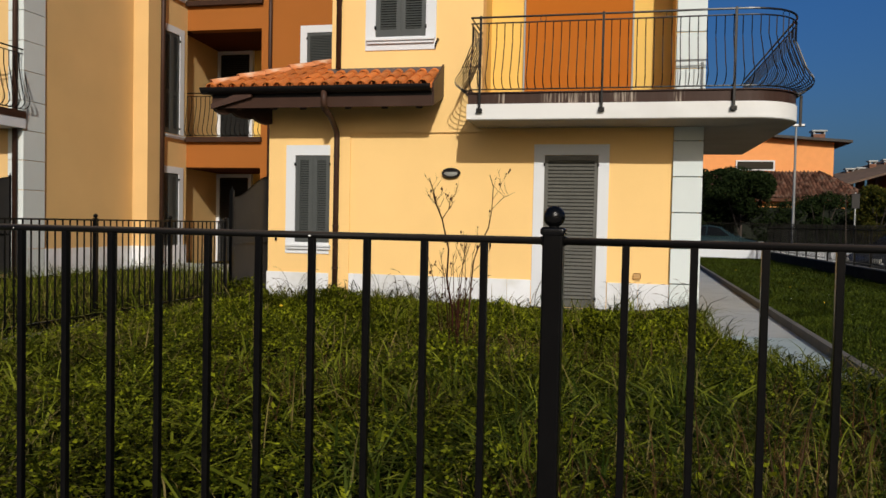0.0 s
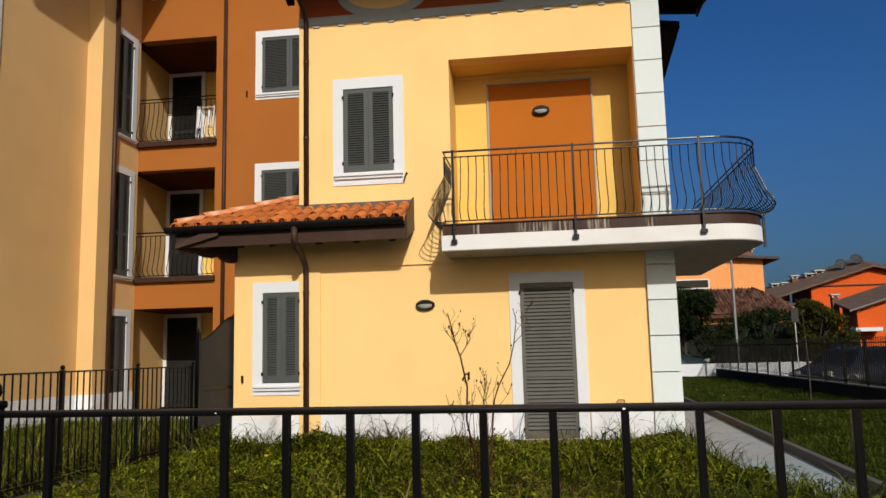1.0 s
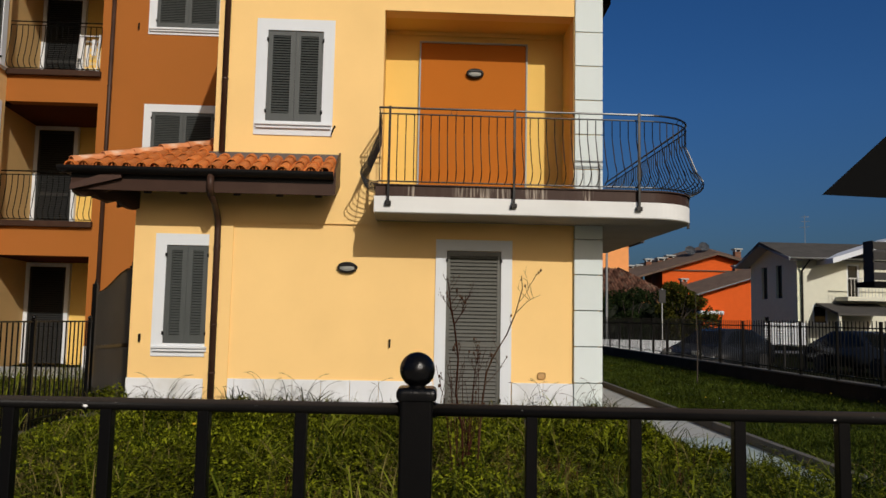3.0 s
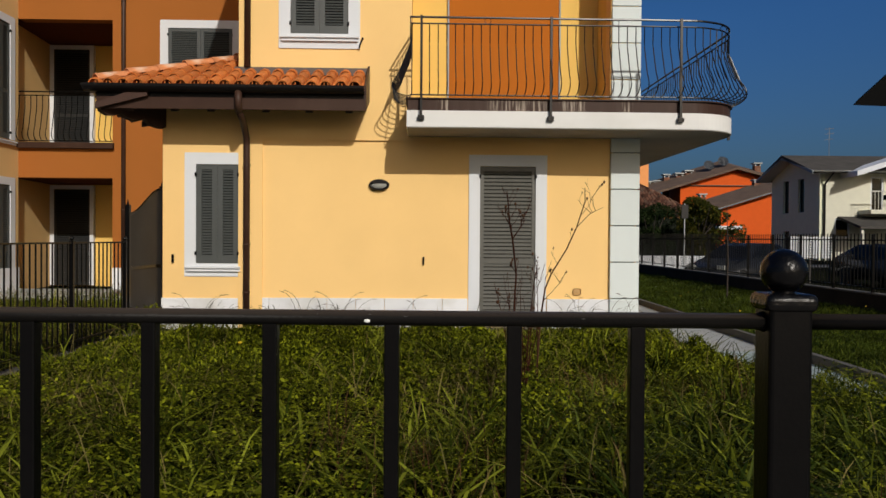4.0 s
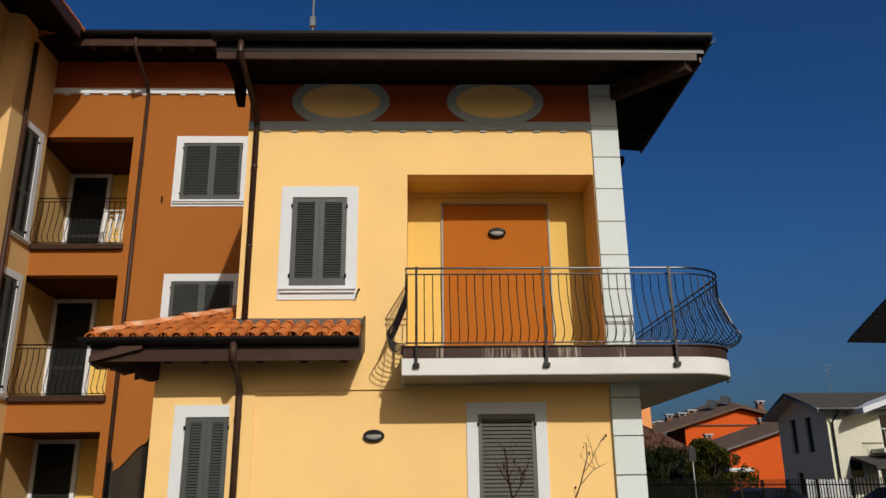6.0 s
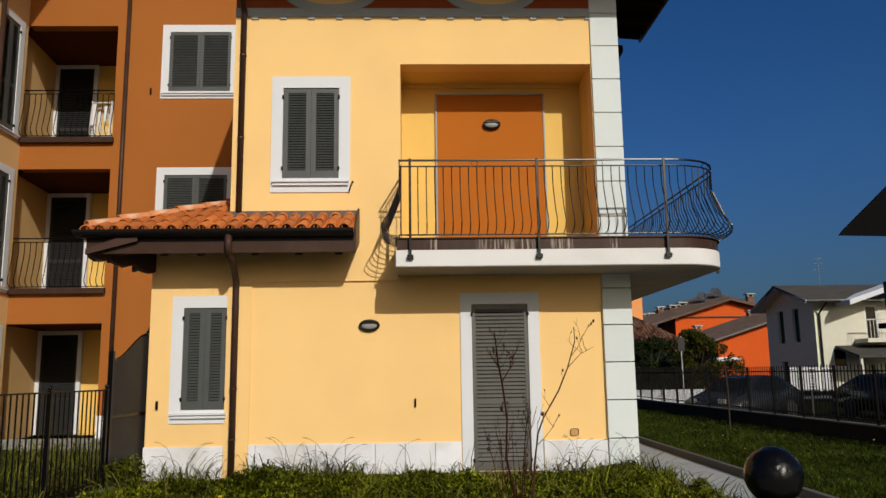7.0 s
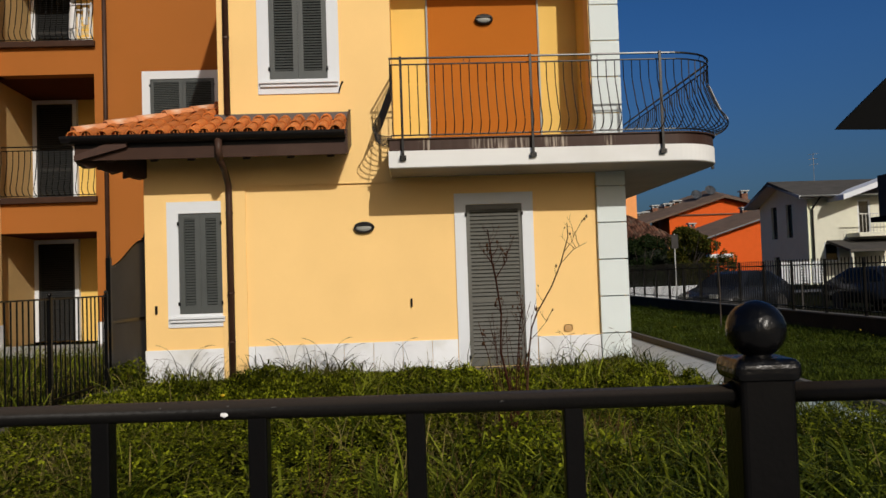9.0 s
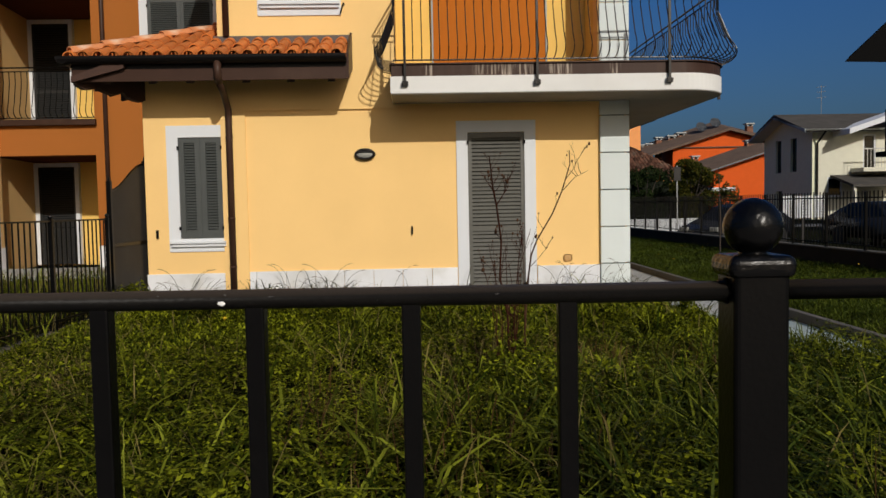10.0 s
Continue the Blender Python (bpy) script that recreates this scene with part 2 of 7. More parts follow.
def gathered_streaks(m, places):
    """Pale drip marks that run down only round the given x positions (centre, half width)."""
    n, l = m.node_tree.nodes, m.node_tree.links
    base = n["Principled BSDF"].inputs["Base Color"].links[0].from_socket
    co, sep = n.new("ShaderNodeTexCoord"), n.new("ShaderNodeSeparateXYZ")
    l.new(co.outputs["Object"], sep.inputs["Vector"])
    total = None
    for c, w in places:
        d, a, r = n.new("ShaderNodeMath"), n.new("ShaderNodeMath"), n.new("ShaderNodeMapRange")
        d.operation, a.operation = "SUBTRACT", "ABSOLUTE"
        d.inputs[1].default_value = c
        l.new(sep.outputs["X"], d.inputs[0])
        l.new(d.outputs[0], a.inputs[0])
        r.inputs["From Min"].default_value, r.inputs["From Max"].default_value = w, w * 0.6
        l.new(a.outputs[0], r.inputs["Value"])
        if total is None:
            total = r.outputs["Result"]
        else:
            k = n.new("ShaderNodeMath")
            k.operation = "MAXIMUM"
            l.new(total, k.inputs[0])
            l.new(r.outputs["Result"], k.inputs[1])
            total = k.outputs[0]
    mp, tx, tr, mu, mx = n.new("ShaderNodeMapping"), n.new("ShaderNodeTexNoise"), n.new("ShaderNodeMapRange"), n.new("ShaderNodeMath"), n.new("ShaderNodeMix")
    mp.inputs["Scale"].default_value = (32, 32, 2.5)
    l.new(co.outputs["Object"], mp.inputs["Vector"])
    tx.inputs["Scale"].default_value, tx.inputs["Detail"].default_value = 1.0, 5
    l.new(mp.outputs["Vector"], tx.inputs["Vector"])
    tr.inputs["From Min"].default_value, tr.inputs["From Max"].default_value = 0.46, 0.66
    l.new(tx.outputs["Fac"], tr.inputs["Value"])
    mu.operation = "MULTIPLY"
    l.new(total, mu.inputs[0])
    l.new(tr.outputs["Result"], mu.inputs[1])
    mx.data_type = "RGBA"
    l.new(mu.outputs[0], mx.inputs["Factor"])
    l.new(base, mx.inputs["A"])
    mx.inputs["B"].default_value = (0.36, 0.30, 0.24, 1)
    l.new(mx.outputs["Result"], n["Principled BSDF"].inputs["Base Color"])


gathered_streaks(STREAKED, ((-0.72, 0.46), (0.0, 0.20), (-1.75, 0.10), (0.75, 0.08)))
IRON_GREY = material("dark_grey_iron", (0.0075, 0.007, 0.007), 0.32, spread=0.15, scale=6, fine=90, bump=0.1, spec=0.35)
GATEMAT = material("dark_grey_gate_sheet", (0.040, 0.038, 0.036), 0.7, spread=0.15, scale=2, fine=60, bump=0.08, stain=(0.06, 0.052, 0.045), stain_amount=0.5, stain_scale=1.5, spec=0.15)
CONCRETE = material("concrete_path", (0.37, 0.38, 0.37), 0.8, spread=0.14, scale=1.5, fine=60, bump=0.3, stain=(0.24, 0.23, 0.20), stain_amount=0.5, stain_scale=0.9)
PALE_SLAB = material("pale_blue_grey_concrete", (0.33, 0.40, 0.41), 0.7, spread=0.14, scale=1.5, fine=60, bump=0.3, stain=(0.22, 0.24, 0.23), stain_amount=0.5, stain_scale=1.2)
KERB = material("grey_kerb_stone", (0.092, 0.084, 0.072), 0.85, spread=0.15, scale=4, fine=60, bump=0.4, random_piece=0.1)
DARKWALL = material("dark_concrete_wall", (0.036, 0.031, 0.026), 0.95, spread=0.25, scale=2, fine=40, bump=0.3, spec=0.03)
ASPHALT = material("asphalt", (0.09, 0.09, 0.09), 0.9, spread=0.15, scale=2, fine=120, bump=0.4)
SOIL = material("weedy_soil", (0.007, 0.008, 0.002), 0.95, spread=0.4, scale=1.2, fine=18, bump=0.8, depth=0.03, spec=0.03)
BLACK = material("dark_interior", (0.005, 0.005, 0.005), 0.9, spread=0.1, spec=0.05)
# loggia shade put into the colour, darker than the ceilings' own orange
CEILING_SHADED = material("shaded_loggia_ceiling", (0.085, 0.026, 0.011), 0.9, spread=0.1, spec=0.05)
LOGGIA_FLOOR = material("dark_loggia_tiles", (0.055, 0.045, 0.038), 0.7)
COWL = material("dull_zinc", (0.16, 0.17, 0.18), 0.8)
HIPTILE = material("mortared_terracotta", (0.55, 0.21, 0.08), 0.8, spread=0.2, scale=8, fine=50, random_piece=0.15, stain=(0.66, 0.55, 0.42), stain_amount=0.8, stain_scale=6)
BOUNCE_GROUND = material("bounce_ground", (0.30, 0.28, 0.25), 0.9, spread=0.15, scale=1.5, fine=60, bump=0.3)
LENS = material("frosted_lamp_glass", (0.30, 0.30, 0.27), 0.5, spread=0.1)
GLASS = material("window_glass", (0.010, 0.012, 0.013), 0.06, spread=0.05, bump=0, spec=0.4)
CARPAINT = material("dark_car_paint", (0.014, 0.016, 0.020), 0.24, spread=0.05, bump=0, spec=0.3)
RUBBER = material("black_rubber", (0.012, 0.012, 0.012), 0.8, spread=0.1)
WHEELMAT = material("dull_wheel_alloy", (0.022, 0.022, 0.022), 0.6, spread=0.08, spec=0.2)
ALU = material("galvanised_steel", (0.42, 0.43, 0.43), 0.4, metal=0.8, spread=0.08)
HOUSE_WHITE = material("far_white_plaster", (0.62, 0.61, 0.50), 0.9, spread=0.05, spec=0.2)
# white house plaster made paler to lift its shaded gable
HOUSE_LIFTED = material("far_plaster_lifted", (0.72, 0.735, 0.53), 0.9, spread=0.05, spec=0.2)
HOUSE_ORANGE = material("far_orange_plaster", (0.60, 0.095, 0.014), 0.9, spread=0.05, spec=0.2)
HOUSE_PEACH = material("far_peach_plaster", (0.80, 0.34, 0.12), 0.9, spread=0.05, spec=0.2)
BARK = material("grey_bark", (0.045, 0.034, 0.026), 0.9, spread=0.25, scale=8, fine=60, bump=0.6)
STEM = material("dry_reddish_stem", (0.060, 0.030, 0.016), 0.8, spread=0.3, scale=20, fine=90, spec=0.08)
REDSTEM = material("dry_dark_red_stem", (0.034, 0.011, 0.006), 0.8, spread=0.4, scale=20, fine=90, spec=0.08)
CLOTH = material("white_laundry", (0.72, 0.72, 0.72), 0.9, spread=0.06)
SCRATCH = material("worn_grey_primer", (0.07, 0.068, 0.065), 0.7, spread=0.1)
SPOTMAT = material("white_paint_fleck", (0.8, 0.8, 0.78), 0.7, spread=0.02)
BLADE = leafy("grass_blades", (0.014, 0.023, 0.001), (0.190, 0.212, 0.020), 0.35, through_light=0.08)
WEED = leafy("weed_leaves", (0.009, 0.015, 0.0006), (0.205, 0.225, 0.011), 0.5, through_light=0.04)
DULL_WEED = leafy("browning_weed_leaves", (0.016, 0.017, 0.003), (0.130, 0.108, 0.021), 0.45, through_light=0.04)
DRY = leafy("dry_grass", (0.19, 0.15, 0.05), (0.075, 0.070, 0.020), 0.3, through_light=0.08)
WALLBLADE = leafy("wall_grass_blades", (0.020, 0.021, 0.006), (0.085, 0.075, 0.022), 0.25, through_light=0.1)
DEAD = leafy("dead_brown_stalks", (0.075, 0.038, 0.016), (0.030, 0.018, 0.008), 0.3, through_light=0.05)
PETAL = material("yellow_petals", (0.75, 0.50, 0.02), 0.7, spread=0.05)
RANK = leafy("rank_grass_blades", (0.014, 0.026, 0.002), (0.078, 0.098, 0.016), 0.4, through_light=0.06)
DOOR_GREY = material("olive_grey_painted_door", (0.088, 0.087, 0.075), 0.45, spread=0.1, scale=5, fine=90, bump=0.1)
# near-black copy of the shutter grey that carries the loggia's shade
SHUTTER_SHADED = material("shaded_louvred_door", (0.013, 0.014, 0.014), 0.5, spread=0.1, scale=5, fine=90, bump=0.1)
LAWN = leafy("lawn_blades", (0.021, 0.034, 0.003), (0.085, 0.105, 0.013), 0.5)
HEDGE = leafy("hedge_leaves", (0.012, 0.022, 0.007), (0.026, 0.038, 0.011), 0.35)
SHRUB = leafy("shrub_leaves", (0.022, 0.032, 0.006), (0.11, 0.095, 0.014), 0.35)


# ---- builders ----
base_of = {}


def thing(name, loc, label, category, group="", kind=""):
    """An Empty at the thing's base; its parts are given in world metres."""
    ob = tagged(new(name), label, category, group, kind)
    ob.location = loc
    ob.empty_display_size = 0.2
    base_of[ob] = Vector(loc)
    return ob


def hang(ob, parent):
    ob.parent = parent
    if parent in base_of:
        ob.matrix_parent_inverse = Matrix.Translation(-base_of[parent])
    return ob


def part(name, bm, mat, parent=None, label="", smooth=False):
    """Links a bmesh as one mesh object under a thing or a part."""
    me = bpy.data.meshes.new(name)
    bmesh.ops.recalc_face_normals(bm, faces=bm.faces)
    bm.to_mesh(me)
    bm.free()
    me.materials.append(mat)
    if smooth:
        for p in me.polygons:
            p.use_smooth = True
    ob = new(name, me)
    if parent is not None:
        hang(ob, parent)
    if label:
        ob["label"] = label
    return ob


def again(name, ob, parent, m):
    """Another piece on the same mesh."""
    o = hang(new(name, ob.data), parent)
    o.matrix_basis = m
    return o


def box(bm, x0, x1, y0, y1, z0, z1, bevel=0.0, seg=2):
    v = [bm.verts.new(p) for p in ((x0, y0, z0), (x1, y0, z0), (x1, y1, z0), (x0, y1, z0), (x0, y0, z1), (x1, y0, z1), (x1, y1, z1), (x0, y1, z1))]
    f = [bm.faces.new([v[i] for i in q]) for q in ((3, 2, 1, 0), (4, 5, 6, 7), (0, 1, 5, 4), (1, 2, 6, 5), (2, 3, 7, 6), (3, 0, 4, 7))]
    if bevel:
        bmesh.ops.bevel(bm, geom=list({e for q in f for e in q.edges}), offset=bevel, segments=seg, profile=0.5, affect="EDGES")
    return v


def boxed(x0, x1, y0, y1, z0, z1, bevel=0.0, seg=2):
    bm = bmesh.new()
    box(bm, x0, x1, y0, y1, z0, z1, bevel, seg)
    return bm


def prism(points, z0, z1):
    """An upright prism on a plan outline."""
    bm = bmesh.new()
    lo = [bm.verts.new((x, y, z0)) for x, y in points]
    hi = [bm.verts.new((x, y, z1)) for x, y in points]
    bm.faces.new(lo)
    bm.faces.new(hi)
    for i in range(len(points)):
        j = (i + 1) % len(points)
        bm.faces.new((lo[i], lo[j], hi[j], hi[i]))
    return bm


def sheet(bm, corners, thick):
    """A slab under the given upper face."""
    c = [Vector(p) for p in corners]
    hi = [bm.verts.new(p) for p in c]
    lo = [bm.verts.new(p - Vector((0, 0, thick))) for p in c]
    bm.faces.new(hi)
    bm.faces.new(lo[::-1])
    for i in range(len(c)):
        j = (i + 1) % len(c)
        bm.faces.new((hi[i], lo[i], lo[j], hi[j]))
    return bm


def holed(u0, u1, v0, v1, holes, thick, place):
    """A wall plate with thickness and openings that go through; place(u, v, d) gives the point at depth d."""
    us = sorted({u0, u1, *(h[0] for h in holes), *(h[1] for h in holes)})
    vs = sorted({v0, v1, *(h[2] for h in holes), *(h[3] for h in holes)})
    us, vs = [u for u in us if u0 <= u <= u1], [v for v in vs if v0 <= v <= v1]
    solid = {}
    for i in range(len(us) - 1):
        for j in range(len(vs) - 1):
            cu, cv = (us[i] + us[i + 1]) / 2, (vs[j] + vs[j + 1]) / 2
            solid[i, j] = not any(h[0] < cu < h[1] and h[2] < cv < h[3] for h in holes)
    bm, made = bmesh.new(), {}

    def vert(i, j, d):
        if (i, j, d) not in made:
            made[i, j, d] = bm.verts.new(place(us[i], vs[j], thick * d))
        return made[i, j, d]
    for (i, j), s in solid.items():
        if not s:
            continue
        q = ((i, j), (i + 1, j), (i + 1, j + 1), (i, j + 1))
        for d in (0, 1):
            bm.faces.new([vert(a, b, d) for a, b in q])
        for k, (di, dj) in enumerate(((0, -1), (1, 0), (0, 1), (-1, 0))):
            if not solid.get((i + di, j + dj), False):
                a, b = q[k], q[(k + 1) % 4]
                bm.faces.new((vert(*a, 0), vert(*b, 0), vert(*b, 1), vert(*a, 1)))
    return bm


def facing_y(y):
    return lambda u, v, d: (u, y + d, v)


def facing_x(x):
    return lambda u, v, d: (x - d, u, v)


def tube(bm, points, r, sides=6, r_end=None, closed=False):
    """A round bar along points."""
    pts = [Vector(p) for p in points]
    rings, n = [], len(pts)
    up = Vector((0, 0, 1))
    for i, p in enumerate(pts):
        d = (pts[min(i + 1, n - 1)] - pts[max(i - 1, 0)]).normalized()
        a = d.cross(up) if abs(d.z) < 0.95 else d.cross(Vector((0, 1, 0)))
        a.normalize()
        b = d.cross(a)
        rr = r if r_end is None else r + (r_end - r) * i / (n - 1)
        rings.append([bm.verts.new(p + (a * math.cos(2 * math.pi * k / sides + 0.4) + b * math.sin(2 * math.pi * k / sides + 0.4)) * rr) for k in range(sides)])
    for q, w in zip(rings, rings[1:]):
        for k in range(sides):
            bm.faces.new((q[k], q[(k + 1) % sides], w[(k + 1) % sides], w[k]))
    bm.faces.new(rings[0][::-1])
    bm.faces.new(rings[-1])
    return bm


def tubed(points, r, sides=6, r_end=None):
    return tube(bmesh.new(), points, r, sides, r_end)


def lathe(profile, sides=20, at=(0, 0, 0)):
    """A turned shape from (radius, height) pairs."""
    bm = bmesh.new()
    rings = []
    for r, z in profile:
        rings.append([bm.verts.new((at[0] + r * math.cos(2 * math.pi * k / sides), at[1] + r * math.sin(2 * math.pi * k / sides), at[2] + z)) for k in range(sides)])
    for q, w in zip(rings, rings[1:]):
        for k in range(sides):
            bm.faces.new((q[k], q[(k + 1) % sides], w[(k + 1) % sides], w[k]))
    bm.faces.new(rings[0][::-1])
    bm.faces.new(rings[-1])
    return bm


def raw(name, verts, faces, mat, kind="stuff", label="", category=""):
    """One joined mesh from arrays; faces all of one size."""
    me = bpy.data.meshes.new(name)
    k = faces.shape[1]
    me.vertices.add(len(verts))
    me.vertices.foreach_set("co", np.ascontiguousarray(verts, dtype=np.float32).ravel())
    me.loops.add(faces.size)
    me.loops.foreach_set("vertex_index", np.ascontiguousarray(faces, dtype=np.int32).ravel())
    me.polygons.add(len(faces))
    me.polygons.foreach_set("loop_start", np.arange(0, faces.size, k, dtype=np.int32))
    me.update(calc_edges=True)
    me.materials.append(mat)
    ob = new(name, me)
    if label:
        tagged(ob, label, category, "", kind)
    return ob


def hexa(bm, p):
    v = [bm.verts.new(q) for q in p]
    for q in ((3, 2, 1, 0), (4, 5, 6, 7), (0, 1, 5, 4), (1, 2, 6, 5), (2, 3, 7, 6), (3, 0, 4, 7)):
        bm.faces.new([v[i] for i in q])


def block(bm, P, u0, u1, v0, v1, d0, d1):
    """A box in a wall's own directions."""
    hexa(bm, [P(u0, v0, d0), P(u1, v0, d0), P(u1, v0, d1), P(u0, v0, d1), P(u0, v1, d0), P(u1, v1, d0), P(u1, v1, d1), P(u0, v1, d1)])


def louvred_leaf(P, u0, u1, v0, v1, rails=(), pitch=0.0405, d=0.0, stile=0.075, foot=0.12, lap=0.58):
    """A shutter leaf: stiles, rails and slanting slats."""
    bm = bmesh.new()
    block(bm, P, u0, u0 + stile, v0, v1, d - 0.035, d)
    block(bm, P, u1 - stile, u1, v0, v1, d - 0.035, d)
    bands = [(v0, v0 + foot), *((v - 0.04, v + 0.04) for v in rails), (v1 - 0.07, v1)]
    for lo, hi in bands:
        block(bm, P, u0 + stile, u1 - stile, lo, hi, d - 0.033, d - 0.002)
    for (_, lo), (hi, _) in zip(bands, bands[1:]):
        k = round((hi - lo) / pitch)
        for i in range(k):
            v = lo + (i + 0.5) * (hi - lo) / k
            a, b, t = pitch * lap * 0.62, pitch * lap * 0.38, 0.007
            hexa(bm, [P(u0 + stile, v - b, d - 0.031), P(u1 - stile, v - b, d - 0.031), P(u1 - stile, v + a, d - 0.004), P(u0 + stile, v + a, d - 0.004),
                      P(u0 + stile, v - b + t, d - 0.034), P(u1 - stile, v - b + t, d - 0.034), P(u1 - stile, v + a + t, d - 0.007), P(u0 + stile, v + a + t, d - 0.007)])
    return bm


def shutter_window(name, parent, P, u0, u1, v0, v1, border=0.17, sill=True, leaves=2, right=None, trim=WHITE, latch=True, paint=None, top=None, low=None, rail_at=0.41):
    """A closed louvred shutter in a flat raised surround, with a moulded sill, hinges and a holdback."""
    r = border if right is None else right
    up = border if top is None else top
    under = (border if low is None else low) if sill else 0
    bm = bmesh.new()
    block(bm, P, u0 - border, u0, v0 - under, v1 + up, -0.02, 0.10)
    if r > 0.01:
        block(bm, P, u1, u1 + r, v0 - under, v1 + up, -0.02, 0.10)
    block(bm, P, u0, u1, v1, v1 + up, -0.02, 0.10)
    if sill:
        block(bm, P, u0, u1, v0 - under, v0, -0.02, 0.10)
    w = part(name, bm, trim, parent)
    bm = bmesh.new()
    block(bm, P, u0, u1, v0, v1, 0.06, 0.09)
    part("backing", bm, BLACK, w)
    if sill:
        bm = bmesh.new()
        block(bm, P, u0 - border * 0.82, u1 + r * 0.9, v0 - 0.068, v0 - 0.040, -0.085, -0.02)
        block(bm, P, u0 - border * 0.72, u1 + r * 0.8, v0 - 0.090, v0 - 0.068, -0.050, -0.02)
        block(bm, P, u0 - border * 0.76, u1 + r * 0.84, v0 - 0.115, v0 - 0.090, -0.062, -0.02)
        part("sill", bm, trim, w)
    step = (u1 - u0) / leaves
    for i in range(leaves):
        part("shutter_leaf", louvred_leaf(P, u0 + i * step + 0.0015, u0 + (i + 1) * step - 0.0015, v0 + 0.005, v1 - 0.005, (v0 + (v1 - v0) * rail_at,) if v1 - v0 > 1.9 else (), pitch=0.056 if leaves == 1 else 0.0405, stile=0.055 if leaves == 1 else 0.075, lap=0.78 if leaves == 1 else 0.70, d=0.035), paint or SHUTTER, w)
    if latch:
        for u, e in ((u0, -1), (u1, 1)):
            for v in (v0 + 0.15, v1 - 0.15):
                bm = bmesh.new()
                block(bm, P, u - 0.013, u + 0.013, v - 0.026, v + 0.026, -0.04, 0.0)
                part("hinge", bm, IRON, w)
    return w


def oval_lamp(x, y, z, w=0.30, h=0.17):
    """An oval bulkhead lamp with a hooded rim."""
    lamp = thing("wall_lamp", (x, y, z), "oval dark bulkhead lamp with frosted glass on the wall", "wall lamp", "bulkhead lamps")

    def ring(rx, rz, d, n=28):
        return [(x + rx * math.cos(2 * math.pi * k / n), y - d, z + rz * math.sin(2 * math.pi * k / n)) for k in range(n)]
    bm = bmesh.new()
    rows = [ring(w / 2, h / 2, 0.0), ring(w / 2, h / 2, 0.055), ring(w / 2 - 0.012, h / 2 - 0.01, 0.075), ring(w / 2 - 0.034, h / 2 - 0.030, 0.078), ring(w / 2 - 0.039, h / 2 - 0.034, 0.05)]
    rows = [[bm.verts.new(p) for p in r] for r in rows]
    for a, b in zip(rows, rows[1:]):
        for k in range(len(a)):
            bm.faces.new((a[k], a[(k + 1) % len(a)], b[(k + 1) % len(a)], b[k]))
    part("rim", bm, DARKMETAL, lamp, smooth=True)
    bm = bmesh.new()
    rows = [[bm.verts.new(p) for p in ring((w / 2 - 0.038) * s, (h / 2 - 0.033) * s, 0.05 + 0.022 * (1 - s * s))] for s in (1, 0.75, 0.4)]
    for a, b in zip(rows, rows[1:]):
        for k in range(len(a)):
            bm.faces.new((a[k], a[(k + 1) % len(a)], b[(k + 1) % len(a)], b[k]))
    bm.faces.new(rows[-1])
    part("glass", bm, LENS, lamp, "frosted glass", smooth=True)
    bm = bmesh.new()
    box(bm, x - w * 0.40, x + w * 0.40, y - 0.085, y - 0.06, z + 0.022, z + 0.05, 0.004)
    part("visor", bm, DARKMETAL, lamp)
    return lamp


def belly(s, out):
    """Outward swell of a pot-bellied bar at height s (0 foot, 1 top): straight, then a slant, then a tight round turn."""
    if s > 0.74:
        return 0.0
    if s > 0.30:
        return out * 0.66 * (0.74 - s) / 0.44
    if s > 0.14:
        return out * (0.66 + 0.34 * math.sin(math.pi / 2 * (0.30 - s) / 0.16))
    return out * math.sqrt(max(0.0, 1 - ((0.14 - s) / 0.14) ** 2))


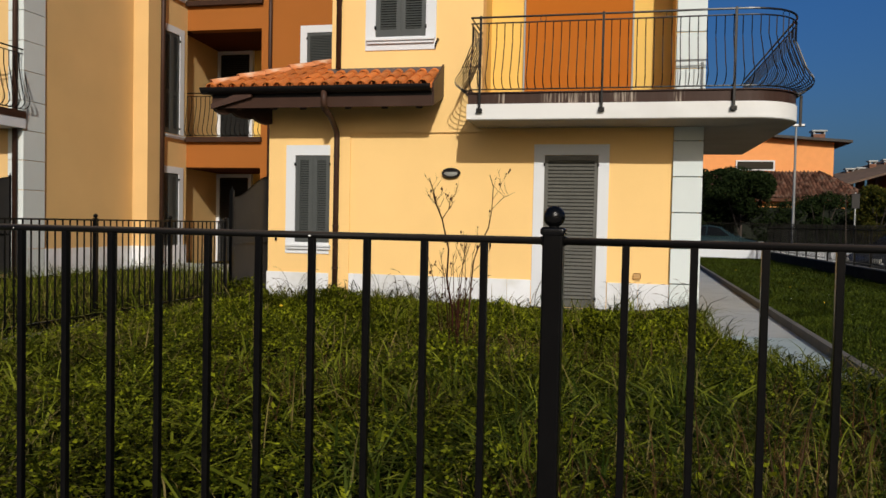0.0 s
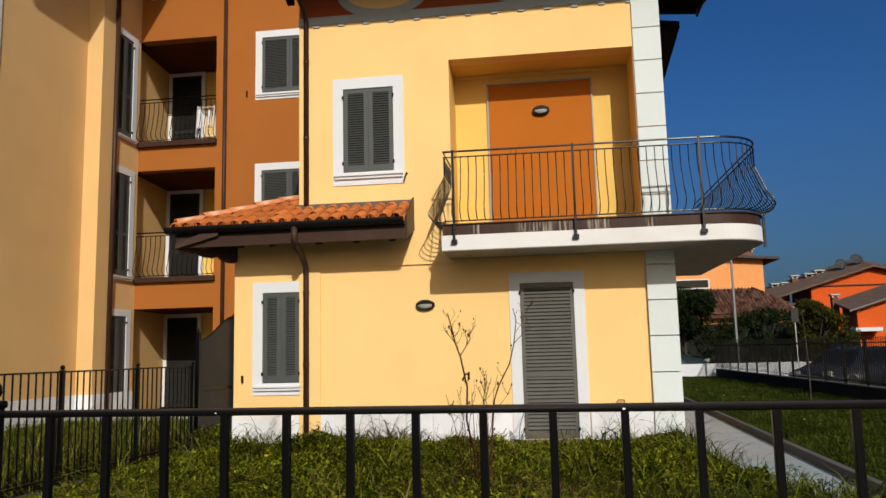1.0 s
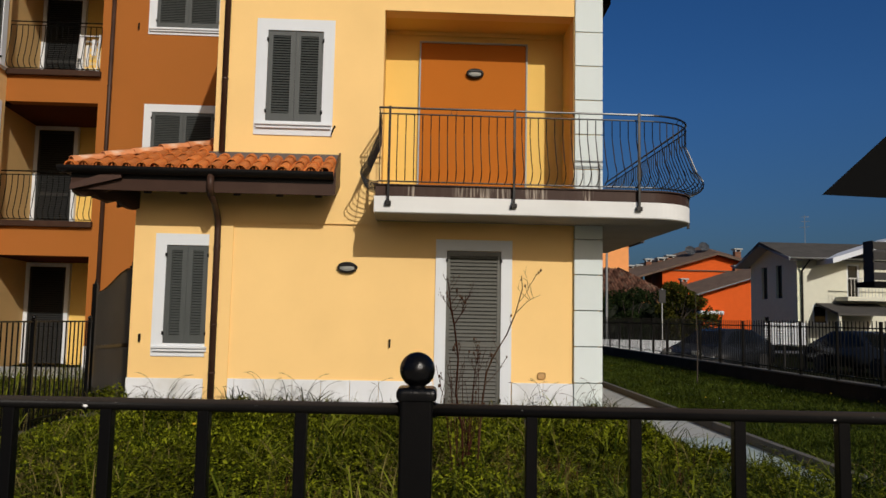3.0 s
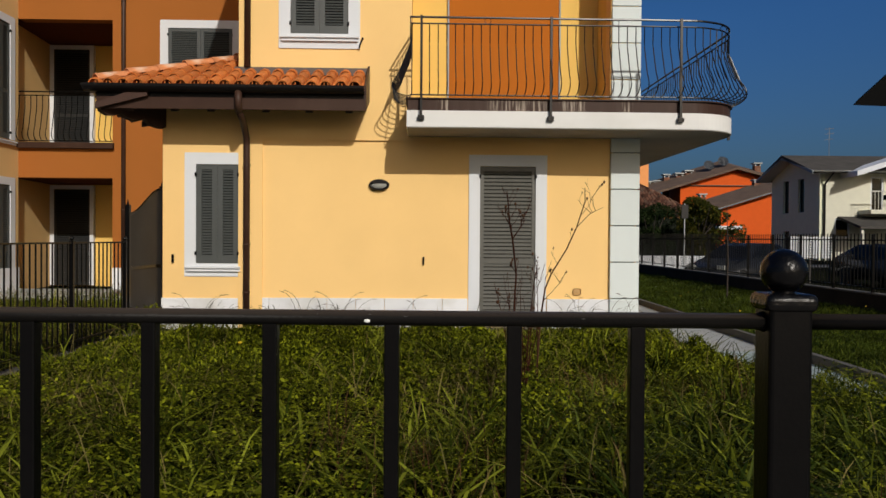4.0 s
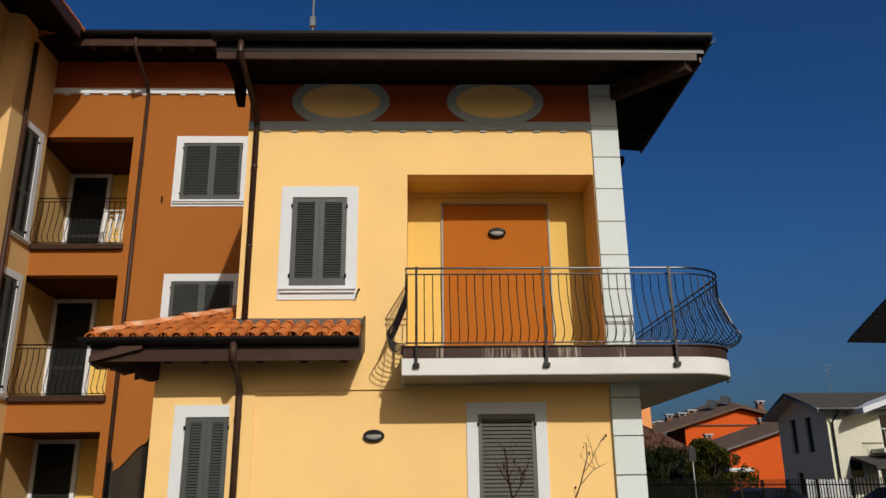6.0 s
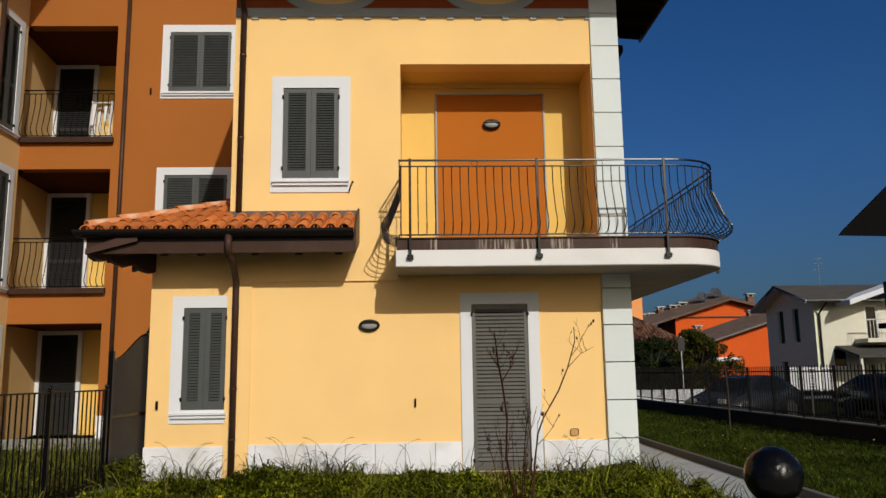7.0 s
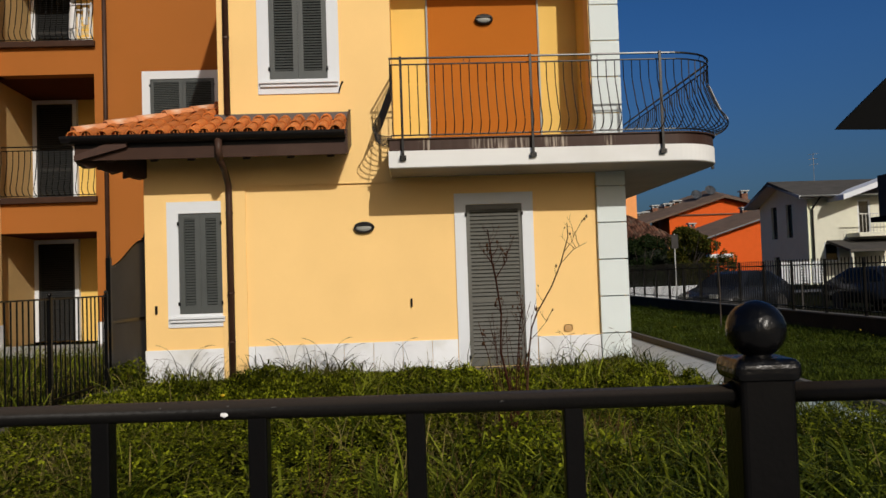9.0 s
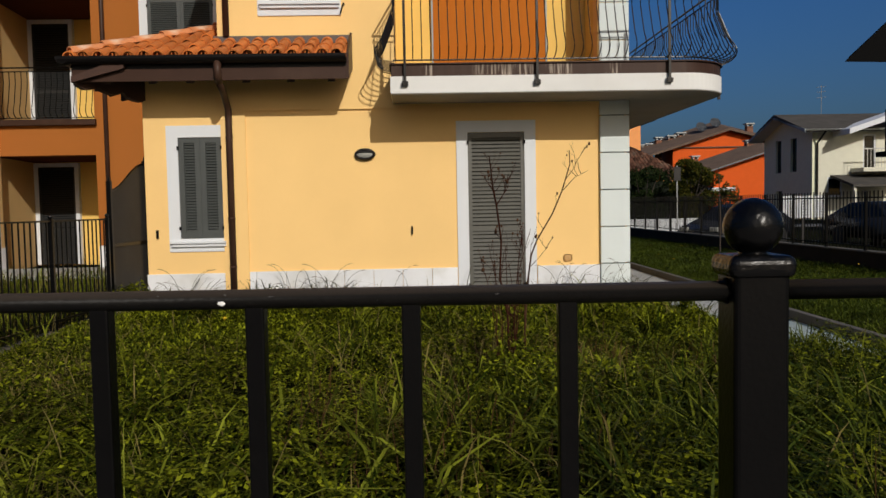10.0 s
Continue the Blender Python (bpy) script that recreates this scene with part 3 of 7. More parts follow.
def bellied_railing(name, parent, line, z0, z1, spacing, out=0.15, posts=(), r=0.007, mat=IRON_GREY):
    """A wrought iron railing along a plan line: top and foot rails, bellied bars, flat posts."""
    rail = part(name, tubed([(x, y, z1) for x, y in line], 0.016, 6), mat, parent)
    part("under_rail", tubed([(x, y, z1 - 0.085) for x, y in line], 0.011, 5), mat, rail)
    part("foot_rail", tubed([(x, y, z0 + 0.045) for x, y in line], 0.011, 5), mat, rail)
    pts = [Vector((*p, 0)) for p in line]
    lens = [(b - a).length for a, b in zip(pts, pts[1:])]
    total = sum(lens)
    k = max(2, round(total / spacing))
    first = None
    for i in range(k + 1):
        s, j = total * i / k, 0
        while j < len(lens) - 1 and s > lens[j]:
            s -= lens[j]
            j += 1
        d = (pts[j + 1] - pts[j]).normalized()
        p = pts[j] + d * min(s, lens[j])
        if first is None:
            steps = (0, 0.012, 0.035, 0.07, 0.105, 0.14, 0.18, 0.225, 0.27, 0.32, 0.52, 0.70, 0.74, 0.79, 1)
            prof = [(0, belly(q, -out), z0 + 0.045 + (z1 - 0.09 - z0 - 0.045) * q) for q in steps]
            first = part("baluster", tubed(prof, r, 5), mat, rail)
            base = first
            first.matrix_basis = Matrix.Translation(p) @ Matrix.Rotation(math.atan2(d.y, d.x), 4, "Z")
        else:
            again("baluster", base, rail, Matrix.Translation(p) @ Matrix.Rotation(math.atan2(d.y, d.x), 4, "Z"))
    for x, y, zf in posts:
        bm = boxed(x - 0.017, x + 0.017, y - 0.022, y + 0.012, zf, z1 + 0.005, 0.003)
        post = part("post", bm, mat, rail)
        bm = boxed(x - 0.042, x + 0.042, y - 0.026, y + 0.03, zf - 0.01, zf + 0.05, 0.004)
        for e in (-0.03, 0.03):
            tube(bm, [(x + e, y - 0.045, zf + 0.025), (x + e, y - 0.02, zf + 0.025)], 0.011, 6)
        part("bracket", bm, mat, post)
    return rail


def downpipe(parent, points, r=0.045, clips=()):
    p = part("downpipe", tubed(points, r, 12), BROWN, parent, "brown metal downpipe", smooth=True)
    for x, y, z in clips:
        part("clip", lathe([(r + 0.008, -0.012), (r + 0.008, 0.012)], 12, (x, y, z)), BROWN, p)
    return p


# ---- ground ----
FENCE_SLOPE = -0.045


def fence_y(x):
    return 1.235 + FENCE_SLOPE * (x + 1.721)


def ground_z(x, y):
    """Garden level 0; the streets lie a little lower."""
    if y < fence_y(x):
        return -0.32
    r = min(max((x - 0.3) / 0.6, 0), 1)
    z = -0.25 * min(max((x - 6.45) / 0.3, 0), 1) * min(max((36 - y) / 4, 0), 1)
    near = min(max((y - 1.6) / 1.0, 0), 1) * min(max((11.5 - y) / 1.5, 0), 1) * (1 - r)
    dip = -0.09 * min(max((y - 10.0) / 1.7, 0), 1) * (1 - min(max((y - 12.3) / 0.4, 0), 1)) * (1 - r) * min(max((x + 5.9) / 0.3, 0), 1)
    return z + dip + near * 0.06 * (noise.noise((x * 0.5, y * 0.5, 0)) + 0.3)


bm = bmesh.new()
xs = [-1500, -300, -90, -40, -25] + [-16 + 0.5 * i for i in range(45)] + [6.45, 6.75, 7.2, 8, 10, 12, 14, 18, 25, 40, 90, 300, 1500]
ys = [-900, -200, -60, -20, -8, -3, 0, -0.01, 0.01] + [0.3 + 0.5 * i for i in range(24)] + [13 + i for i in range(28)] + [45, 60, 90, 160, 400, 2500]
ys = sorted(set(ys) - {0})
rows = []
for v in ys:
    rows.append([bm.verts.new((x, v + 1.235 + FENCE_SLOPE * (max(-20, min(20, x)) + 1.721), 0)) for x in xs])
for r, v in zip(rows, ys):
    for p in r:
        p.co.z = -0.32 if v < 0 else ground_z(p.co.x, max(p.co.y, fence_y(p.co.x) + 0.001))
for a, b in zip(rows, rows[1:]):
    for i in range(len(xs) - 1):
        bm.faces.new((a[i], a[i + 1], b[i + 1], b[i]))
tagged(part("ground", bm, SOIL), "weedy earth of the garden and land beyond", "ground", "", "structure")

# unseen street ground on the camera's side, added pale to bounce light
bm = bmesh.new()
hexa(bm, [(-40, -30, -0.40), (40, -30, -0.40), (40, fence_y(40) - 0.115, -0.40), (-40, fence_y(-40) - 0.115, -0.40), (-40, -30, -0.31), (40, -30, -0.31), (40, fence_y(40) - 0.115, -0.31), (-40, fence_y(-40) - 0.115, -0.31)])
tagged(part("pavement", bm, BOUNCE_GROUND), "pale unseen street ground before the fence, added to bounce light", "pavement", "", "structure")
# road behind, beyond the lawn
bm = boxed(-40, 80, 38.6, 42.5, -0.1, 0.015)
tagged(part("road", bm, ASPHALT), "grey asphalt road behind the lawn", "road", "", "structure")

# low wall under the garden fence
bm = bmesh.new()
hexa(bm, [(-9, fence_y(-9) - 0.11, -0.32), (7, fence_y(7) - 0.11, -0.32), (7, fence_y(7) + 0.11, -0.32), (-9, fence_y(-9) + 0.11, -0.5),
          (-9, fence_y(-9) - 0.11, 0.06), (7, fence_y(7) - 0.11, 0.06), (7, fence_y(7) + 0.11, 0.06), (-9, fence_y(-9) + 0.11, 0.06)])
tagged(part("fence_wall", bm, CONCRETE), "low concrete wall that carries the garden fence", "wall", "", "structure")

# paved strip before the apartment building
bm = boxed(-14, -5.9, 16.3, 18.49, -0.1, 0.10, 0.01)
tagged(part("pavement", bm, CONCRETE), "grey concrete strip along the apartment building", "pavement", "", "structure")

# concrete path beside the house, with a kerb
path = thing("path", (1.7, 12, 0), "pale concrete path slabs beside the house", "path", "", "structure")


def kerb_x(y):
    return 2.01 + 0.031 * (y - 7.0)


y = 6.3
while y < 33:
    bm = bmesh.new()
    x0, x1 = (1.20 if y > 11.0 else 1.12), kerb_x(y + 0.6)
    z0, z1 = ground_z(2.5, y) + 0.02, ground_z(2.5, y + 1.6) + 0.02
    hexa(bm, [(x0, y + 0.006, z0 - 0.12), (x1, y + 0.006, z0 - 0.12), (x1, y + 1.594, z1 - 0.12), (x0, y + 1.594, z1 - 0.12),
              (x0, y + 0.006, z0), (kerb_x(y), y + 0.006, z0), (kerb_x(y + 1.6), y + 1.594, z1), (x0, y + 1.594, z1)])
    part("slab", bm, PALE_SLAB if y < 9 else CONCRETE, path)
    y += 1.6
kerb = thing("kerb", (2.4, 12, 0), "narrow grey kerb stones between path and lawn", "kerb", "", "structure")
y = 5.2
while y < 33:
    bm = bmesh.new()
    za, zb = ground_z(2.6, y), ground_z(2.6, y + 1.0)
    a, b = kerb_x(y), kerb_x(y + 1.0)
    hexa(bm, [(a + 0.003, y + 0.004, za - 0.1), (a + 0.09, y + 0.004, za - 0.1), (b + 0.09, y + 0.996, zb - 0.1), (b + 0.003, y + 0.996, zb - 0.1),
              (a + 0.008, y + 0.004, za + 0.118), (a + 0.085, y + 0.004, za + 0.118), (b + 0.085, y + 0.996, zb + 0.118), (b + 0.008, y + 0.996, zb + 0.118)])
    part("kerb_stone", bm, KERB, kerb)
    y += 1.0

# ---- the yellow house ----
F, FL = 12.08, 12.11          # upper face and recessed ground-floor face
XL, XR = -4.72, 1.16          # left corner, right corner
house = thing("house", (-1.7, 12.1, 0), "yellow plastered two-storey house with white quoins and a rounded balcony", "house")
LOG = (-2.195, 0.745, 3.06, 6.085)
UW = (-3.968, -3.124, 4.285, 5.70)
DOOR = (-1.172, -0.345, 0.0, 2.378)
part("upper_wall", holed(XL, XR, 2.74, 8.3, [UW, LOG], 0.30, facing_y(F)), YELLOW, house)
part("ground_wall", holed(-4.37, XR, -0.2, 2.74, [DOOR], 0.27, facing_y(FL)), YELLOW, house)
part("corner_strip", boxed(XL, -4.37, F, F + 0.3, -0.2, 2.74), YELLOW, house)
part("side_wall", boxed(XR - 0.3, XR, F + 0.3, 19, 0, 8.3), YELLOW, house)
part("west_wall", boxed(XL, XL + 0.3, F + 0.3, 19, 0, 8.3), YELLOW, house)
part("back_wall", boxed(XL, XR, 19, 19.3, 0, 8.3), YELLOW, house)
# loggia: back wall with an orange field, cheeks, ceiling
LB = 12.96
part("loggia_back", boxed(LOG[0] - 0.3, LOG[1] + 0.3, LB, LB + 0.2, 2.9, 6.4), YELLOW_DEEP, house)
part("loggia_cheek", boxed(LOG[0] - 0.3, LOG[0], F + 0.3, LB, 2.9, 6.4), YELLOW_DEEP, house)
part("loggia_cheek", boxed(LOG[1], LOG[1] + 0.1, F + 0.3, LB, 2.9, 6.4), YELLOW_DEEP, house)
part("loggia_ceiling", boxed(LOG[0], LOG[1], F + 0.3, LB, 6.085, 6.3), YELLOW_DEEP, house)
part("orange_panel", boxed(-1.618, 0.122, LB - 0.03, LB, 3.0, 5.895, 0.004), PANEL, house, "orange panel at the back of the loggia in a thin pale frame")
for x0, x1, z0, z1 in ((-1.645, -1.619, 3.0, 5.896), (0.123, 0.149, 3.0, 5.896), (-1.645, 0.149, 5.897, 5.922)):
    part("panel_edge", boxed(x0, x1, LB - 0.048, LB, z0, z1, 0.003), GREYBAND, house, "thin grey metal edge round the panel")
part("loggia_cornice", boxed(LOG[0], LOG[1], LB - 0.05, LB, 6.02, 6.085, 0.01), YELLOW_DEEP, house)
# frieze with ovals under the eaves
part("frieze", boxed(XL + 0.01, 0.76, F - 0.012, F, 6.99, 8.25), RUST, house, "rust-red frieze field under the eaves")
part("frieze_band", boxed(XL, 0.76, F - 0.03, F, 6.85, 6.99, 0.004), GREYBAND, house, "grey band below the frieze")
for i in range(13):
    x = XL + 0.25 + i * 0.43
    part("dentil", boxed(x, x + 0.10, F - 0.028, F, 6.81, 6.85), GREYBAND, house)


def oval(cx, cz, rx, rz, d0, d1, hole=0.0):
    bm, n = bmesh.new(), 40
    def ring(a, b, d):
        return [bm.verts.new((cx + a * math.cos(2 * math.pi * k / n), F - d, cz + b * math.sin(2 * math.pi * k / n))) for k in range(n)]
    o0, o1 = ring(rx, rz, d0), ring(rx, rz, d1)
    if hole:
        i0, i1 = ring(rx - hole, rz - hole, d0), ring(rx - hole, rz - hole, d1)
        for k in range(n):
            j = (k + 1) % n
            bm.faces.new((o1[k], o1[j], i1[j], i1[k]))
            bm.faces.new((i1[k], i1[j], i0[j], i0[k]))
    else:
        bm.faces.new(o1)
    for k in range(n):
        j = (k + 1) % n
        bm.faces.new((o0[k], o0[j], o1[j], o1[k]))
    return bm


for cx in (-3.265, -0.775):
    o = part("oval_frame", oval(cx, 7.35, 0.785, 0.45, 0.0, 0.035, 0.15), GREYBAND, house, "grey oval moulding in the frieze")
    part("oval_field", oval(cx, 7.35, 0.64, 0.305, 0.0, 0.018), YELLOW, o)
# quoins at the corner
z = -0.2
for k in range(16):
    top = 0.43 + 0.54 * k
    bm = boxed(0.76, XR + 0.03, F - 0.035, F + 0.32, z + 0.008, min(top, 8.3) - 0.008, 0.005)
    part("quoin_stone", bm, QUOIN, house)
    z = top
part("quoin_core", boxed(0.80, XR - 0.03, F + 0.02, F + 0.31, -0.15, 8.25), GREYBAND, house)
# plinth slabs
z = 0.415
for x0, x1 in ((-4.37, -4.27), (-4.27, -3.84), (-3.84, -3.42), (-3.42, -3.00), (-3.00, -2.575), (-2.575, -2.15), (-2.15, -1.72), (-1.72, -1.345)):
    part("plinth_slab", boxed(x0 + 0.003, x1 - 0.003, FL - 0.03, FL, -0.2, z, 0.003), PLINTH, house)
for x0, x1 in ((-0.17, 0.30), (0.30, 0.755)):
    part("plinth_slab", boxed(x0 + 0.003, x1 - 0.003, FL - 0.03, FL, -0.2, z, 0.003), PLINTH, house)
part("threshold", boxed(-1.345, -0.172, FL - 0.05, FL - 0.002, -0.2, -0.004, 0.004), KERB, house, "grey stone threshold")
# shallow drip line above the recess
part("drip_edge", boxed(-4.37, 0.76, F - 0.006, F, 2.735, 2.755), YELLOW, house)
# openings
w = shutter_window("window", house, facing_y(F), *UW, border=0.17, top=0.18, low=0.215)
bm = bmesh.new()
tube(bm, [(-2.91, F, 4.22), (-2.91, F - 0.07, 4.22), (-2.94, F - 0.08, 4.14), (-2.96, F - 0.05, 4.08)], 0.012, 6)
part("holdback", bm, IRON, w)
shutter_window("door", house, facing_y(FL), *DOOR, border=0.165, sill=False, leaves=1, paint=DOOR_GREY)
oval_lamp(-2.66, FL, 2.085)
oval_lamp(-0.725, LB - 0.03, 5.385, 0.29, 0.17)
part("shutter_stop", boxed(-2.013, -1.989, FL - 0.04, FL, 0.91, 1.03, 0.004), IRON, house, "small black shutter stop on the wall")
part("vent_plate", boxed(0.22, 0.34, FL - 0.012, FL, 0.475, 0.575, 0.03, 4), material("tan_plastic", (0.45, 0.27, 0.10), 0.6), house, "small tan cover plate")

# ---- balcony ----
E0 = (1.66, 11.87, 0.76, 0.76)
edge = [(-2.245, F), (-2.245, 11.11), (-1.0, 11.11), (0.3, 11.11), (1.0, 11.10)]
for k in range(17):
    a = -math.pi / 2 + math.pi / 2 * k / 16
    edge.append((E0[0] + E0[2] * math.cos(a), E0[1] + E0[3] * math.sin(a)))
edge += [(2.42, 14.0), (2.42, 16.6), (XR, 16.6), (XR, F)]


def inset(points, e):
    out = []
    for x, y in points:
        out.append((x + (e if x < -2 else (-e if x > 1.6 else 0)), y + (e if y < 11.2 else (e * 0.7 if y < 12.2 and x > 1.2 else 0))))
    return out


slab = part("balcony_slab", prism(edge, 2.81, 3.03), SLAB_WHITE, house, "white rounded balcony slab")
# thin sheet added under the white slab, its grey stands for shade
part("balcony_underside", prism(inset(edge, 0.012), 2.798, 2.81), UNDERSIDE, house, "grey sheet under the balcony with shade put into its colour")
part("balcony_fascia", prism(inset(edge, 0.015), 3.03, 3.185), STREAKED, house, "brown sheet-metal balcony edging with pale drip stains")
part("edging_lip", prism(inset(edge, -0.012), 3.185, 3.20), BROWN, house)
line = [(-2.20, F - 0.03), (-2.20, 11.14)] + inset(edge, 0.035)[2:24]
bellied_railing("balcony_railing", house, line, 3.20, 4.29, 0.117, 0.25, posts=[(-2.05, 11.075, 2.91), (-0.302, 11.075, 2.91), (1.465, 11.075, 2.91)], r=0.0076)
for x, y in ((-1.154, 11.145), (0.589, 11.145), (2.15, 11.36)):
    n = 14
    ring = [(x + 0.042 * math.cos(2 * math.pi * k / n), y, 4.247 + 0.042 * math.sin(2 * math.pi * k / n)) for k in range(n + 1)]
    part("ring_clip", tubed(ring, 0.005, 5), IRON_GREY, house, "small round clip between the rails")
part("side_post", boxed(2.52, 2.555, 12.1, 12.14, 2.8, 3.25, 0.003), IRON_GREY, house)

# ---- lean-to wing with the tiled roof ----
WY, WX = 12.115, -5.828
WW = (-5.342, -4.725, 0.913, 2.368)
part("wing_wall", holed(WX, XL, -0.2, 3.25, [WW], 0.3, facing_y(WY)), YELLOW, house)
part("wing_side", boxed(WX, WX + 0.3, WY + 0.3, 15.5, 0, 3.25), YELLOW, house)
shutter_window("window", house, facing_y(WY), *WW, border=0.165, right=0.04, top=0.17, low=0.19)
part("plinth_slab", boxed(WX - 0.01, XL - 0.005, WY - 0.03, WY, -0.2, 0.405, 0.003), PLINTH, house)
part("shutter_stop", boxed(-5.69, -5.66, WY - 0.04, WY, 0.925, 1.045, 0.004), IRON, house)

EY, EX, EZ, SL = 11.34, -6.553, 3.372, 0.42     # eave line, hip corner, eave height, slope
RX = -2.838                                   # right verge
TOPY = F
back = 15.5
top_x = XL
dh = top_x - EX
roof = part("lean_to_roof", sheet(bmesh.new(), [(EX, EY, EZ), (RX, EY, EZ), (RX, TOPY, EZ + (TOPY - EY) * SL), (XL, TOPY, EZ + (TOPY - EY) * SL), (XL, EY + dh, EZ + dh * SL)], 0.05), TILE, house, "terracotta barrel tile roof with a hip")
part("hip_slope", sheet(bmesh.new(), [(EX, back, EZ), (EX, EY, EZ), (XL, EY + dh, EZ + dh * SL), (XL, back, EZ + dh * SL)], 0.05), TILE, roof)
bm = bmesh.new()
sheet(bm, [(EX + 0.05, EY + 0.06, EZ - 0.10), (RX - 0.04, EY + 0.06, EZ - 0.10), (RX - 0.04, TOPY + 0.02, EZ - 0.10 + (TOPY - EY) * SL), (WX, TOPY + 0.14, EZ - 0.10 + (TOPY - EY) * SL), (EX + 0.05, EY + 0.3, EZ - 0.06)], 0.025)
part("soffit", bm, SOFFIT, roof, "shade-darkened stained wooden soffit")
part("fascia", boxed(EX + 0.06, RX, EY + 0.04, EY + 0.075, 3.056, 3.221, 0.004), BROWN, roof, "brown fascia board")
part("gutter_board", boxed(EX + 0.06, RX, EY + 0.05, EY + 0.075, 3.223, 3.321), DARKMETAL, roof)
part("side_fascia", boxed(EX + 0.06, EX + 0.095, EY + 0.08, back, 3.146, 3.266), BROWN, roof)
part("verge_board", (lambda b: (hexa(b, [(RX, EY + 0.05, 3.066), (RX + 0.03, EY + 0.05, 3.066), (RX + 0.03, F, 3.296), (RX, F, 3.296), (RX, EY + 0.05, EZ + 0.03), (RX + 0.03, EY + 0.05, EZ + 0.03), (RX + 0.03, F, EZ + 0.45), (RX, F, EZ + 0.45)]), b)[1])(bmesh.new()), BROWN, roof)
part("flashing", boxed(XL - 0.05, RX, F - 0.05, F, EZ + (TOPY - EY) * SL - 0.01, EZ + (TOPY - EY) * SL + 0.10, 0.004), FLASHING, roof, "grey-brown sheet flashing")
for yy in (11.35, 11.75, 12.1, 12.6, 13.1):
    bm = bmesh.new()
    hexa(bm, [(EX + 0.08, yy - 0.045, 3.04), (EX + 0.08, yy + 0.045, 3.04), (WX + 0.05, yy + 0.045, 3.22), (WX + 0.05, yy - 0.045, 3.22), (EX + 0.08, yy - 0.045, 3.12), (EX + 0.08, yy + 0.045, 3.12), (WX + 0.05, yy + 0.045, 3.36), (WX + 0.05, yy - 0.045, 3.36)])
    part("rafter", bm, WOOD, roof)
for x in (-6.05, -5.45, -4.95, -4.2, -3.6, -3.05):
    bm = bmesh.new()
    hexa(bm, [(x - 0.05, EY + 0.10, 3.03), (x + 0.05, EY + 0.10, 3.03), (x + 0.05, F + 0.05, 3.40), (x - 0.05, F + 0.05, 3.40), (x - 0.05, EY + 0.10, 3.16), (x + 0.05, EY + 0.10, 3.16), (x + 0.05, F + 0.05, 3.56), (x - 0.05, F + 0.05, 3.56)])
    part("rafter", bm, WOOD, roof)
def scalloped(p0, p1, top0, top1, foot, half, mat, parent, name, label=""):
    """A carved rafter between two plan points: flat top, underside in scallops, given as (share, height) pairs."""
    a, b = Vector((*p0, 0)), Vector((*p1, 0))
    side = (b - a).normalized().cross(Vector((0, 0, 1))) * half
    pts = [(0.0, top0), *foot, (1.0, top1)]
    bm = bmesh.new()
    rows = [[bm.verts.new(a.lerp(b, q) + e * side + Vector((0, 0, z))) for q, z in pts] for e in (-1, 1)]
    bm.faces.new(rows[0])
    bm.faces.new(rows[1][::-1])
    for i in range(len(pts)):
        j = (i + 1) % len(pts)
        bm.faces.new((rows[0][i], rows[0][j], rows[1][j], rows[1][i]))
    return part(name, bm, mat, parent, label)


scalloped((-6.47, 11.43), (-5.81, 12.13), 3.16, 3.40, [(0.0, 3.03), (0.10, 2.975), (0.22, 2.985), (0.30, 3.02), (0.36, 2.975), (0.48, 2.945), (0.58, 2.955), (0.66, 2.985), (0.72, 2.93), (0.84, 2.885), (0.94, 2.875), (1.0, 2.90)], 0.055, WOOD, roof, "hip_rafter", "carved dark wooden hip rafter")


def half_gutter(p0, p1, r, drop=0.0):
    """A half-round gutter between two points."""
    a, b = Vector(p0), Vector(p1)
    d = (b - a).normalized()
    s = Vector((d.y, -d.x, 0))
    bm, rows, n = bmesh.new(), [], 9
    for p in (a, b):
        ring = []
        for rr in (r, r - 0.008):
            ring += [bm.verts.new(p + s * (-math.cos(math.pi * k / n)) * rr * -1 + Vector((0, 0, -math.sin(math.pi * k / n) * rr))) for k in (range(n + 1) if rr == r else range(n, -1, -1))]
        rows.append(ring)
    m = len(rows[0])
    for k in range(m):
        bm.faces.new((rows[0][k], rows[0][(k + 1) % m], rows[1][(k + 1) % m], rows[1][k]))
    bm.faces.new(rows[0][::-1])
    bm.faces.new(rows[1])
    return bm


part("gutter", half_gutter((EX - 0.07, EY - 0.03, 3.369), (RX + 0.01, EY - 0.03, 3.369), 0.10), DARKMETAL, roof, smooth=False)
part("side_gutter", half_gutter((EX - 0.0, back, 3.369), (EX - 0.0, EY - 0.11, 3.369), 0.09), DARKMETAL, roof)
part("gutter_outlet", tubed([(-4.54, EY - 0.05, 3.31), (-4.54, EY - 0.05, 3.12), (-4.545, EY + 0.02, 3.02)], 0.05, 10), BROWN, roof, smooth=True)
downpipe(house, [(-4.545, EY + 0.0, 3.03), (-4.56, EY + 0.30, 2.95), (-4.575, F - 0.25, 2.86), (-4.585, F - 0.07, 2.74), (-4.585, F - 0.06, 2.6), (-4.585, F - 0.06, 0.0)], 0.047, [(-4.585, F - 0.06, z) for z in (2.35, 1.2, 0.5)])
